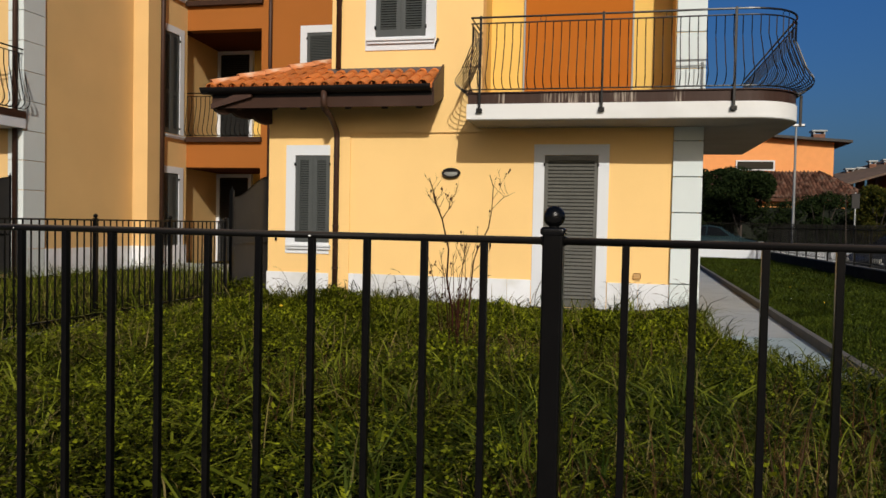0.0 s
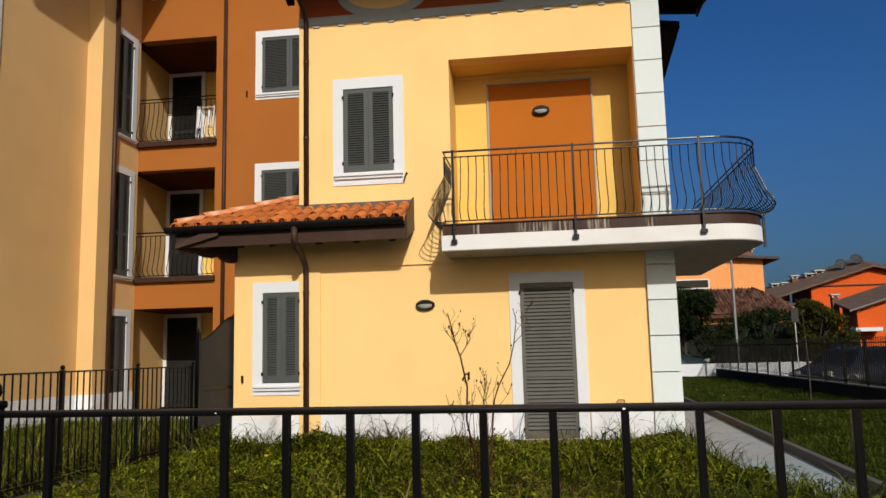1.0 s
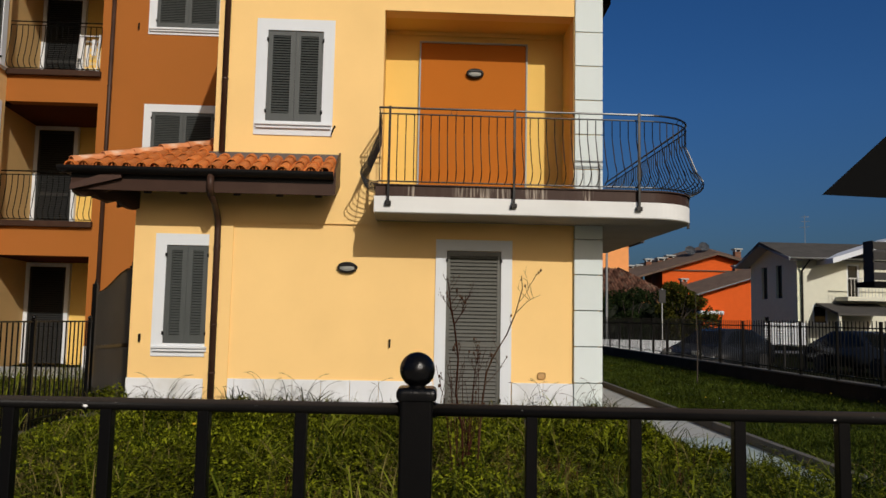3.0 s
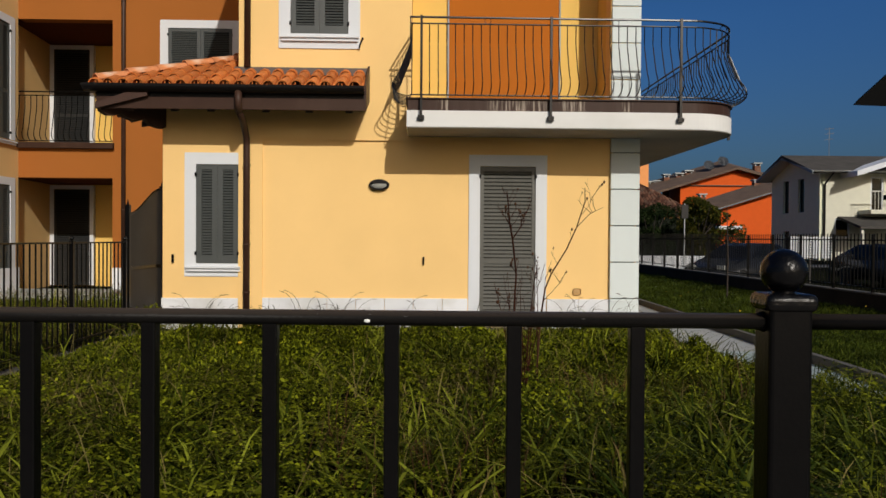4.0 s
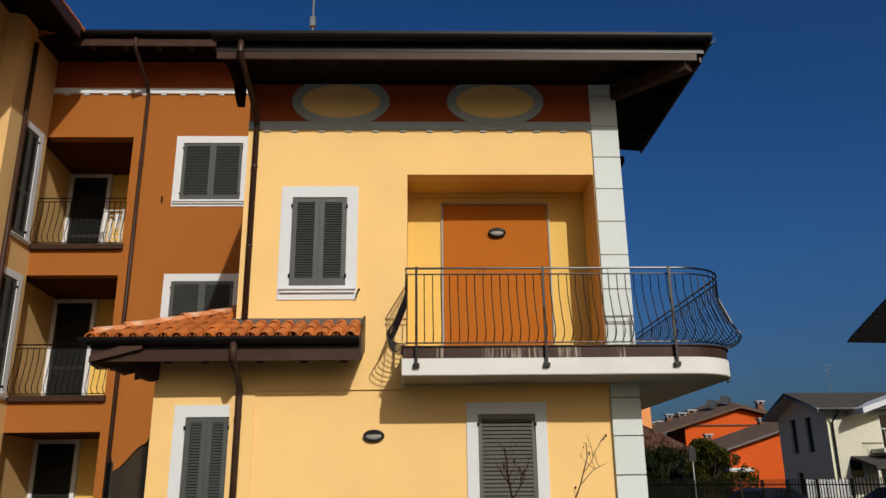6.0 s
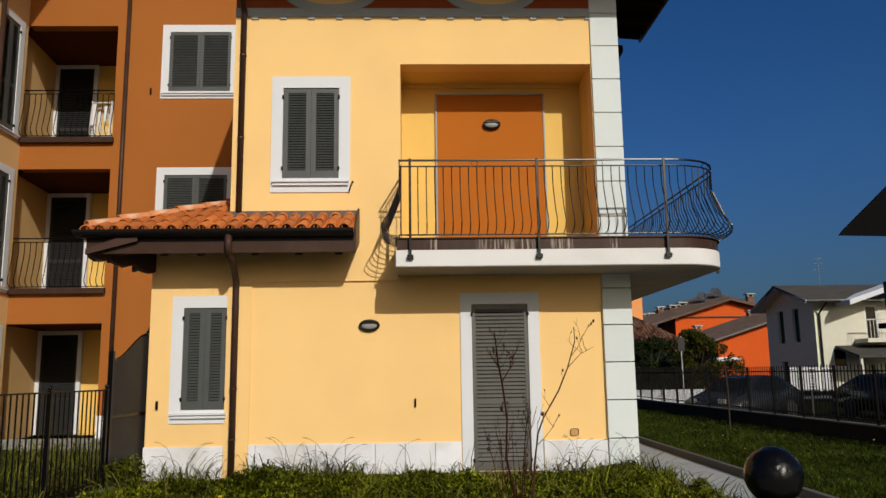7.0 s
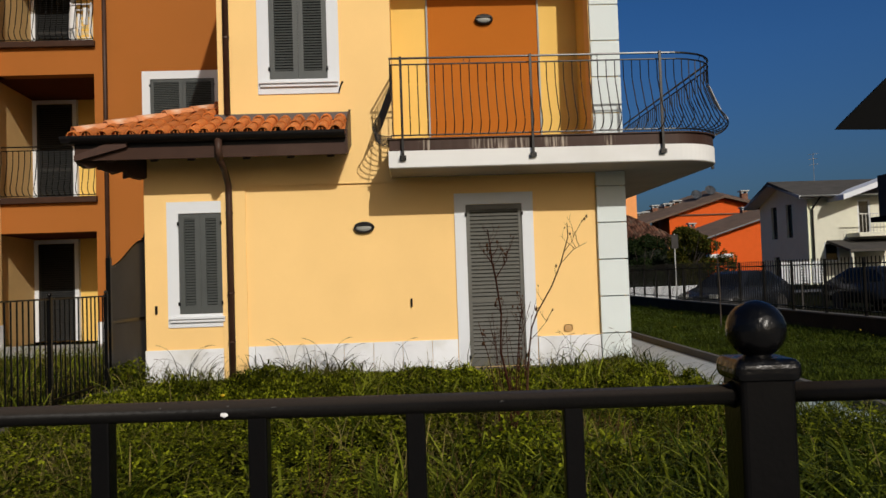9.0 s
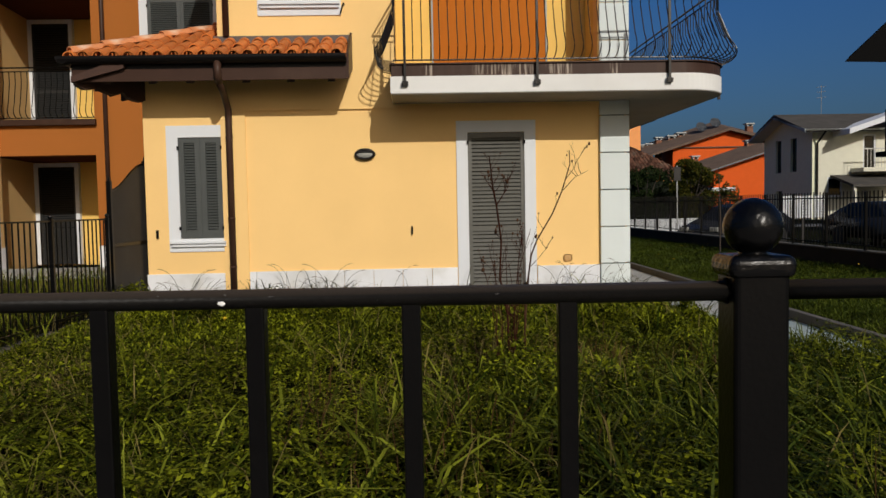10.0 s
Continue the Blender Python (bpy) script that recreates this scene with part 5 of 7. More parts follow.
hexa(lawn_wall, [(FX - 0.1, 9, -0.3), (FX + 0.1, 9, -0.3), (FX + 0.1, 35.6, -0.3), (FX - 0.1, 35.6, -0.3), (FX - 0.1, 9, slope_e(9)), (FX + 0.1, 9, slope_e(9)), (FX + 0.1, 35.6, slope_e(35.6)), (FX - 0.1, 35.6, slope_e(35.6))])
tagged(part("boundary_wall", lawn_wall, DARKWALL), "low dark concrete wall along the lawn", "wall", "", "structure")
coping = bmesh.new()
hexa(coping, [(FX - 0.12, 9, slope_e(9)), (FX + 0.12, 9, slope_e(9)), (FX + 0.12, 35.6, slope_e(35.6)), (FX - 0.12, 35.6, slope_e(35.6)), (FX - 0.12, 9, slope_e(9) + 0.025), (FX + 0.12, 9, slope_e(9) + 0.025), (FX + 0.12, 35.6, slope_e(35.6) + 0.025), (FX - 0.12, 35.6, slope_e(35.6) + 0.025)])
tagged(part("wall_coping", coping, KERB), "thin grey coping on the low wall along the lawn", "wall", "", "structure")
east = thing("boundary_fence", (FX, 20, 0.5), "dark iron fence on the low wall along the lawn", "fence")
seg = 1.4
y = 9.4
bar_e = post_e = None
while y < 35:
    z = slope_e(y)
    if post_e is None:
        post_e = part("post", boxed(-0.025, 0.025, -0.025, 0.025, 0, 1.13, 0.003), IRON, east)
        post_e.location = (FX, y, z)
    else:
        again("post", post_e, east, Matrix.Translation((FX, y, z)))
    for i in range(1, 11):
        yy = y + i * seg / 11
        if bar_e is None:
            bar_e = part("bar", boxed(-0.008, 0.008, -0.008, 0.008, 0.05, 1.14), IRON, east)
            bar_e.location = (FX, yy, slope_e(yy))
        else:
            again("bar", bar_e, east, Matrix.Translation((FX, yy, slope_e(yy))))
    for h in (0.10, 1.0):
        bm = bmesh.new()
        hexa(bm, [(FX - 0.012, y, z + h), (FX + 0.012, y, z + h), (FX + 0.012, y + seg, slope_e(y + seg) + h), (FX - 0.012, y + seg, slope_e(y + seg) + h),
                  (FX - 0.012, y, z + h + 0.025), (FX + 0.012, y, z + h + 0.025), (FX + 0.012, y + seg, slope_e(y + seg) + h + 0.025), (FX - 0.012, y + seg, slope_e(y + seg) + h + 0.025)])
        part("rail", bm, IRON, east)
    y += seg

# white wall and fence at the end of the lawn
endw = boxed(1.5, FX + 5.2, 35.9, 36.1, -0.1, 0.58, 0.01)
tagged(part("end_wall", endw, WHITE), "low white wall at the end of the lawn", "wall", "", "structure")
north = thing("end_fence", (5, 36, 0.58), "dark iron fence on the white wall", "fence")
q = None
for i in range(84):
    x = 1.6 + i * 0.115
    if q is None:
        q = part("bar", boxed(-0.008, 0.008, -0.008, 0.008, 0, 1.05), IRON, north)
        q.location = (x, 36, 0.57)
    else:
        again("bar", q, north, Matrix.Translation((x, 36, 0.57)))
part("rail", boxed(1.6, 11.3, 35.98, 36.02, 1.55, 1.58), IRON, north)

# lamp post and sign
lp = thing("street_lamp", (7.65, 37.0, 0.0), "slim galvanised street lamp post", "street lamp")
part("pole", tubed([(7.65, 37, 0.0), (7.65, 37, 3.0), (7.65, 37, 5.9)], 0.07, 10, 0.045), ALU, lp)
part("lamp_head", boxed(7.5, 8.0, 36.92, 37.08, 5.9, 6.02, 0.03), ALU, lp)
sg = thing("road_sign", (9.45, 34.4, -0.1), "dark back of a road sign on a steel pole", "road sign")
part("pole", tubed([(9.45, 34.4, -0.15), (9.45, 34.4, 2.9)], 0.03, 8), ALU, sg)
part("plate", boxed(9.3, 9.6, 34.34, 34.37, 2.25, 2.85, 0.01), GATEMAT, sg)


# ---- cars ----
def car(loc, turn, paint, label, length=4.3):
    """A hatchback: body shell with wheel arches' skirt, glasshouse, lamps and wheels. It faces -x before turning."""
    c = thing("car", (0, 0, 0), label, "car", "parked cars")
    L, W = length, 0.86
    side_line = [(0.0, 0.35), (0.02, 0.62), (0.25, 0.76), (1.05, 0.92), (1.75, 1.38), (2.3, 1.47), (3.2, 1.44), (3.85, 1.05), (4.2, 0.95), (4.3, 0.60), (4.25, 0.32), (3.0, 0.24), (1.2, 0.24)]
    k = L / 4.3

    def shell(pts, w0, w1, zb):
        bm = bmesh.new()
        rows = []
        for s in (-1, 1):
            rows.append([bm.verts.new((x * k - L / 2, s * (w0 + (w1 - w0) * max(0, min(1, (z - zb) / 0.6))), z)) for x, z in pts])
        n = len(pts)
        for i in range(n):
            j = (i + 1) % n
            bm.faces.new((rows[0][i], rows[0][j], rows[1][j], rows[1][i]))
        bm.faces.new(rows[0][::-1])
        bm.faces.new(rows[1])
        return bm
    bm = shell(side_line, W, W - 0.22, 0.88)
    bmesh.ops.bevel(bm, geom=list(bm.edges), offset=0.04, segments=2, affect="EDGES")
    part("body", bm, paint, c, smooth=True)
    for s in (-1, 1):
        bm = bmesh.new()
        pts = [(1.35, 0.98), (1.85, 1.34), (2.35, 1.40), (2.35, 0.98)]
        for a in (pts, [(2.42, 0.98), (2.42, 1.40), (3.15, 1.37), (3.6, 1.0)]):
            bm.faces.new([bm.verts.new((x * k - L / 2, s * (W + 0.008 - 0.22 * max(0, (z - 0.88) / 0.6)), z)) for x, z in a])
        bmesh.ops.solidify(bm, geom=bm.faces[:], thickness=0.01)
        part("side_window", bm, GLASS, c)
        for x in (0.82, 3.5):
            wm = bmesh.new()
            bmesh.ops.create_cone(wm, cap_ends=True, segments=20, radius1=0.31, radius2=0.31, depth=0.2, matrix=Matrix.Translation((x * k - L / 2, s * (W - 0.09), 0.31)) @ Matrix.Rotation(math.pi / 2, 4, "X"))
            wh = part("wheel", wm, RUBBER, c)
            wm = bmesh.new()
            bmesh.ops.create_cone(wm, cap_ends=True, segments=16, radius1=0.19, radius2=0.17, depth=0.03, matrix=Matrix.Translation((x * k - L / 2, s * (W + 0.015), 0.31)) @ Matrix.Rotation(-s * math.pi / 2, 4, "X"))
            part("rim", wm, WHEELMAT, wh)
        part("headlight", boxed(-L / 2 - 0.005, -L / 2 + 0.12, s * 0.58 - 0.16, s * 0.58 + 0.16, 0.60, 0.74, 0.02), LENS, c)
    ws = bmesh.new()
    ws.faces.new([ws.verts.new(p) for p in ((1.12 * k - L / 2, -0.68, 0.985), (1.12 * k - L / 2, 0.68, 0.985), (1.70 * k - L / 2, 0.58, 1.365), (1.70 * k - L / 2, -0.58, 1.365))])
    bmesh.ops.solidify(ws, geom=ws.faces[:], thickness=-0.012)
    part("windscreen", ws, GLASS, c)
    c.matrix_basis = Matrix.Translation(loc) @ Matrix.Rotation(turn, 4, "Z")
    base_of.pop(c)
    return c


car((9.0, 27.0, -0.25), radians(34), CARPAINT, "dark blue parked hatchback behind the fence")
car((4.6, 39.2, 0.015), radians(165), material("dark_green_car_paint", (0.02, 0.04, 0.04), 0.25, metal=0.3, bump=0, clear=0.6), "dark green parked car by the hedge")
car((14.0, 26.5, -0.25), radians(100), CARPAINT, "black parked car in shade behind the fence")

# lattice panel
lat = thing("lattice_screen", (12.2, 28.5, -0.25), "white garden lattice screen behind the fence", "screen")
for i in range(18):
    x = 11.35 + i * 0.085
    part("slat", boxed(x, x + 0.035, 28.5, 28.52, 0.66, 1.47), WHITE, lat)
for x in (11.31, 12.05, 12.80):
    part("post", boxed(x, x + 0.06, 28.52, 28.58, -0.25, 1.47), GATEMAT, lat)
for i in range(8):
    z = 0.7 + i * 0.1
    part("slat", boxed(11.31, 12.85, 28.48, 28.5, z, z + 0.035), WHITE, lat)


# ---- far houses ----
def window_unit(parent, P, u0, u1, v0, v1, trim=WHITE):
    bm = bmesh.new()
    for a in ((u0, u0 + 0.08, v0, v1), (u1 - 0.08, u1, v0, v1), (u0 + 0.08, u1 - 0.08, v1 - 0.08, v1), (u0 + 0.08, u1 - 0.08, v0, v0 + 0.08)):
        block(bm, P, *a, -0.02, 0.08)
    w = part("window", bm, trim, parent)
    bm = bmesh.new()
    block(bm, P, u0 + 0.08, u1 - 0.08, v0 + 0.08, v1 - 0.08, 0.03, 0.06)
    part("pane", bm, GLASS, w)
    return w


white = thing("white_house", (22, 40, 0.4), "white two-storey house with a dark gabled roof", "house", "far houses")
gable_holes = [(41.2, 41.85, 3.3, 5.0), (39.55, 40.2, 3.3, 5.0), (41.1, 41.75, 1.2, 2.35)]
part("gable_wall", holed(38.0, 43.2, 0.3, 5.26, gable_holes, 0.25, facing_x(17.0 + 0.25)), HOUSE_LIFTED, white)
bm = bmesh.new()
for x in (17.0, 17.25):
    for p in ((38.0, 5.26), (43.2, 5.26), (40.6, 6.06)):
        bm.verts.new((x, *p))
bm.verts.ensure_lookup_table()
v = bm.verts
bm.faces.new((v[0], v[1], v[2])); bm.faces.new((v[5], v[4], v[3]))
for i in range(3):
    j = (i + 1) % 3
    bm.faces.new((v[i], v[j], v[3 + j], v[3 + i]))
part("gable", bm, HOUSE_LIFTED, white)
for h in gable_holes:
    window_unit(white, facing_x(17.2), *h, trim=GATEMAT)
front_holes = [(19.5, 20.15, 3.3, 5.0), (17.75, 18.5, 2.0, 2.95), (22, 23, 3.5, 4.8)]
part("front_wall", holed(17.25, 30, 0.3, 5.26, front_holes, 0.25, facing_y(38.0)), HOUSE_WHITE, white)
for h in front_holes:
    window_unit(white, facing_y(38.05), *h)
wroof = part("roof", sheet(bmesh.new(), [(16.3, 37.35, 5.24), (31, 37.35, 5.24), (31, 40.6, 6.28), (16.3, 40.6, 6.28)], 0.14), ROOF_GREY, white)
part("rear_slope", sheet(bmesh.new(), [(16.3, 43.6, 5.22), (16.3, 40.6, 6.28), (31, 40.6, 6.28), (31, 43.6, 5.22)], 0.14), ROOF_GREY, wroof)
bm = bmesh.new()
hexa(bm, [(16.27, 37.3, 5.08), (16.31, 37.3, 5.08), (16.31, 40.6, 6.10), (16.27, 40.6, 6.10), (16.27, 37.3, 5.24), (16.31, 37.3, 5.24), (16.31, 40.6, 6.05), (16.27, 40.6, 6.05)])
hexa(bm, [(16.27, 40.6, 6.05), (16.31, 40.6, 6.05), (16.31, 43.6, 5.06), (16.27, 43.6, 5.06), (16.27, 40.6, 6.05), (16.31, 40.6, 6.05), (16.31, 43.6, 5.22), (16.27, 43.6, 5.22)])
part("bargeboard", bm, GREYBAND, wroof)
bm = bmesh.new()
sheet(bm, [(16.32, 37.4, 5.09), (17.0, 37.4, 5.09), (17.0, 40.6, 6.12), (16.32, 40.6, 6.12)], 0.02)
sheet(bm, [(16.32, 40.6, 6.12), (17.0, 40.6, 6.12), (17.0, 43.55, 5.07), (16.32, 43.55, 5.07)], 0.02)
part("verge_soffit", bm, WHITE, wroof, "pale boarded soffit of the verge")
part("gutter", half_gutter((16.3, 37.28, 5.22), (31, 37.28, 5.22), 0.08), ALU, wroof)
part("downpipe", tubed([(17.3, 37.3, 5.12), (17.2, 37.9, 4.6), (17.2, 37.92, 0.5)], 0.05, 8), DARKMETAL, white)
wb = part("balcony", boxed(18.9, 24, 36.9, 38.0, 3.15, 3.35, 0.01), HOUSE_WHITE, white)
for i in range(28):
    part("balcony_bar", boxed(18.92 + i * 0.17, 18.94 + i * 0.17, 36.92, 36.94, 3.35, 4.2), ALU, wb)
part("balcony_rail", boxed(18.9, 24, 36.9, 36.95, 4.2, 4.25), ALU, wb)
part("dormer_roof", sheet(bmesh.new(), [(18.0, 36.5, 5.15), (21.5, 36.5, 6.3), (21.5, 38.4, 6.3), (18.0, 38.4, 5.15)], 0.25), WHITE, white)
part("porch_roof", sheet(bmesh.new(), [(17.9, 36.0, 2.55), (21, 36.0, 2.55), (21, 38.0, 3.05), (17.9, 38.0, 3.05)], 0.12), ROOF_GREY, white)
part("porch_post", boxed(18.0, 18.12, 36.1, 36.22, 0.3, 2.45), HOUSE_WHITE, white)
a2 = thing("roof_aerial", (20.6, 40.6, 6.2), "television aerial on the white house roof", "aerial", "far aerials")
part("mast", tubed([(19.0, 40.6, 6.2), (19.0, 40.6, 7.75)], 0.015, 5), COWL, a2)
for z in (7.1, 7.4, 7.65):
    part("dipole", tubed([(18.75, 40.6, z), (19.25, 40.6, z + 0.05)], 0.012, 5), COWL, a2)


def chimney(parent, x, y, z, s=0.35, h=0.8):
    c = part("chimney", boxed(x - s, x + s, y - s, y + s, z - 1.0, z + h - 0.25, 0.02), TILE_OLD, parent)
    part("cap", boxed(x - s - 0.1, x + s + 0.1, y - s - 0.1, y + s + 0.1, z + h - 0.1, z + h, 0.01), CONCRETE, c)
    for ex in (-s, s - 0.1):
        part("leg", boxed(x + ex, x + ex + 0.1, y - s, y + s, z + h - 0.25, z + h - 0.1), CONCRETE, c)


def gabled(loc, label, mat, roofmat, left, peak, right, wl, wr, depth, chim=(), windows=(), rise=0.0):
    """A house with its gable to the south: roof line left, peak and right as (x, z), walls wl to wr."""
    x0, y0, zb = loc
    h = thing("house", loc, label, "house", "far houses")
    def roof_z(x):
        (xa, za), (xb, zb2) = (left, peak) if x < peak[0] else (peak, right)
        return za + (zb2 - za) * (x - xa) / (xb - xa)
    bm = bmesh.new()
    pts = [(wl, zb), (wr, zb), (wr, roof_z(wr) - 0.12)] + ([(peak[0], peak[1] - 0.12)] if wl < peak[0] < wr else []) + [(wl, roof_z(wl) - 0.12)]
    f0 = [bm.verts.new((x, y0, z)) for x, z in pts]
    f1 = [bm.verts.new((x, y0 + depth, z + (rise if z > zb else 0))) for x, z in pts]
    bm.faces.new(f0); bm.faces.new(f1[::-1])
    for i in range(len(pts)):
        j = (i + 1) % len(pts)
        bm.faces.new((f0[i], f0[j], f1[j], f1[i]))
    part("wall", bm, mat, h)
    r = part("roof", sheet(bmesh.new(), [(left[0], y0 - 0.6, left[1]), (peak[0], y0 - 0.6, peak[1]), (peak[0], y0 + depth, peak[1] + rise), (left[0], y0 + depth, left[1] + rise)], 0.16), roofmat, h)
    part("slope", sheet(bmesh.new(), [(peak[0], y0 - 0.6, peak[1]), (right[0], y0 - 0.6, right[1]), (right[0], y0 + depth, right[1] + rise), (peak[0], y0 + depth, peak[1] + rise)], 0.16), roofmat, r)
    for c in chim:
        chimney(h, c[0], y0 + c[1], roof_z(c[0]), *c[2:])
    for w in windows:
        window_unit(h, facing_y(y0 - 0.08), *w)
    return h


o1 = gabled((20, 60, 0.4), "orange house with a brown tiled gable roof", HOUSE_ORANGE, ROOF_BROWN, (14.8, 5.66), (21.9, 7.84), (26.0, 6.79), 17.7, 25.4, 3.0,
            [(15.85, 2.5, 0.25, 0.96), (16.6, 2.5, 0.25, 0.80), (17.2, 2, 0.22, 1.07), (18.2, 2, 0.28, 0.87), (18.95, 2, 0.28, 0.86), (24.25, 1.5, 0.24, 1.15)], rise=0.85)
part("ledge", boxed(18.0, 24.2, 59.86, 60.0, 6.42, 6.50, 0.01), ROOF_BROWN, o1)
o2 = gabled((21, 56, 0.4), "lower orange house with a brown roof", HOUSE_ORANGE, ROOF_BROWN, (18.8, 4.50), (24.1, 6.17), (28, 5.0), 19.43, 27, 2.6, [(18.9, 2.4, 0.22, 1.2), (23.0, 2.4, 0.25, 1.0)], rise=0.7)
part("balcony", boxed(18.9, 20.6, 55.0, 56.0, 3.02, 3.28, 0.02), WHITE, o2, "white balcony slab")
bm = bmesh.new()
hexa(bm, [(18.75, 55.36, 4.36), (24.1, 55.36, 6.03), (24.1, 55.40, 6.03), (18.75, 55.40, 4.36), (18.75, 55.36, 4.44), (24.1, 55.36, 6.11), (24.1, 55.40, 6.11), (18.75, 55.40, 4.44)])
part("verge_board", bm, COWL, o2, "pale metal verge")
def dish(x, y, z, r):
    """A mesh satellite dish on a mast, tilted up to the south."""
    d = thing("satellite_dish", (x, y, z - 1.9), "dark grey mesh satellite dish on a roof mast", "satellite dish", "satellite dishes")
    part("mast", tubed([(x, y + 0.12, z - 1.9), (x, y + 0.12, z)], 0.03, 6), COWL, d)
    n, bm = 20, bmesh.new()
    tilt = Matrix.Translation((x, y, z)) @ Matrix.Rotation(radians(62), 4, "X")
    rows = []
    for q in (0.05, 0.35, 0.65, 0.85, 1.0):
        rows.append([bm.verts.new(tilt @ Vector((r * q * math.cos(2 * math.pi * k / n), r * q * math.sin(2 * math.pi * k / n), 0.28 * r * q * q))) for k in range(n)])
    for u, w in zip(rows, rows[1:]):
        for k in range(n):
            bm.faces.new((u[k], u[(k + 1) % n], w[(k + 1) % n], w[k]))
    bm.faces.new(rows[0])
    bmesh.ops.solidify(bm, geom=bm.faces[:], thickness=0.015)
    part("bowl", bm, DISH, d, smooth=True)
    part("feed_arm", tubed([tilt @ Vector((0, -r, 0.25 * r)), tilt @ Vector((0, -0.2 * r, 0.95 * r))], 0.012, 5), COWL, d)
    return d


DISH = material("dark_mesh_dish", (0.085, 0.095, 0.11), 0.8, spread=0.15, scale=6, fine=40)
dish(32.6, 94.1, 10.3, 0.65)
dish(34.3, 94.1, 10.8, 0.65)
peach = gabled((9, 52, 0.4), "peach house with a low dark roof", HOUSE_PEACH, ROOF_GREY, (-3, 7.75), (8.5, 8.35), (13.5, 7.95), -2, 12.6, 9, [(12.0, 1.5, 0.35, 0.7)], [(6.9, 9.2, 6.1, 6.75)])
low = thing("house", (8, 47, 0.4), "low house with an old terracotta roof", "house", "far houses")
part("roof", sheet(bmesh.new(), [(-4, 45.5, 4.0), (13.4, 45.5, 4.0), (11.2, 49.0, 5.7), (-4, 49.0, 5.7)], 0.15), TILE_OLD, low)
part("hip", sheet(bmesh.new(), [(13.4, 45.5, 4.0), (13.4, 51, 4.0), (11.2, 49.0, 5.7)], 0.15), TILE_OLD, low)
part("wall", boxed(-3.5, 12.8, 46, 51, 0.4, 3.95), HOUSE_PEACH, low)
# courses of the old barrel tiles
rt = random.Random(8)
vv, ff = [], []
for i in range(84):
    x = -3.9 + i * 0.2
    for c in range(9):
        u0, u1 = c / 9, (c + 1.12) / 9
        w, lift = rt.uniform(0.07, 0.095), rt.uniform(0.0, 0.03)
        b0 = len(vv)
        for u, e in ((u0, 0.045), (u1, 0.0)):
            xx = min(x, 13.2 - u * 2.1) + rt.uniform(-0.012, 0.012)
            yy, zz = 45.45 + 3.45 * u, 4.0 + 1.68 * u + e + lift
            vv += [(xx - w, yy, zz - 0.03), (xx, yy, zz + 0.08), (xx + w, yy, zz - 0.03)]
        ff += [(b0, b0 + 1, b0 + 4, b0 + 3), (b0 + 1, b0 + 2, b0 + 5, b0 + 4)]
ribs = raw("roof_tiling", np.array(vv, dtype=float), np.array(ff), TILE_OLD)
hang(ribs, low)


# ---- dark eaves of the neighbouring house on the east ----
nb = thing("east_house", (18, 32, -0.25), "neighbouring house whose dark eaves reach into view", "house", "far houses")
part("wall", boxed(23.5, 28, 30.6, 34.6, -0.3, 11.1), HOUSE_WHITE, nb)
bm = bmesh.new()
line = ((14.40, 6.51), (17.0, 6.45), (23.0, 6.45), (23.0, 11.6), (20.0, 11.6))
ga = [bm.verts.new((px, 30.0, pz)) for px, pz in line]
gb = [bm.verts.new((px + 2.9, 34.8, pz + 1.1)) for px, pz in line]
bm.faces.new(ga)
bm.faces.new(gb[::-1])
for i in range(len(line)):
    j = (i + 1) % len(line)
    bm.faces.new((ga[i], ga[j], gb[j], gb[i]))
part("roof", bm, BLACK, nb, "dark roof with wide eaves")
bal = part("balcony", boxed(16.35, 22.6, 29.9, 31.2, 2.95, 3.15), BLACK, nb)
for i in range(4):
    part("balcony_board", boxed(16.35, 22.6, 29.9, 29.96, 3.2 + i * 0.4, 3.5 + i * 0.4), GATEMAT, bal)
part("balcony_side", boxed(16.35, 16.4, 29.96, 30.6, 3.15, 4.75), GATEMAT, bal)

# plots of the far houses on land that falls gently beyond the lawn, and their size
for ob, k, place in ((white, 1.375, (31.39, 54.72, -0.69)), (a2, 1.375, (29.19, 55.55, 7.29)), (o1, 1.55, (32.22, 92.6, -1.58)), (o2, 1.4, (30.18, 78.1, -1.30))):
    ob.location, ob.scale = place, (k, k, k)
peach.location += Vector((0.38, 0, -1.07))
low.location += Vector((0.35, 0, -0.95))

# ---- plants ----
rs = np.random.RandomState(11)


def wave(x, y, f, seed):
    """Smooth noise for the weeds' clumps, 0 to 1."""
    r = np.random.RandomState(seed)
    v = np.zeros_like(x)
    for i in range(7):
        a, p, k = r.uniform(0, 2 * np.pi), r.uniform(0, 6.28), f * r.uniform(0.6, 1.9)
        v += np.sin((x * np.cos(a) + y * np.sin(a)) * k + p)
    return np.clip(0.5 + v / 7.0, 0, 1)


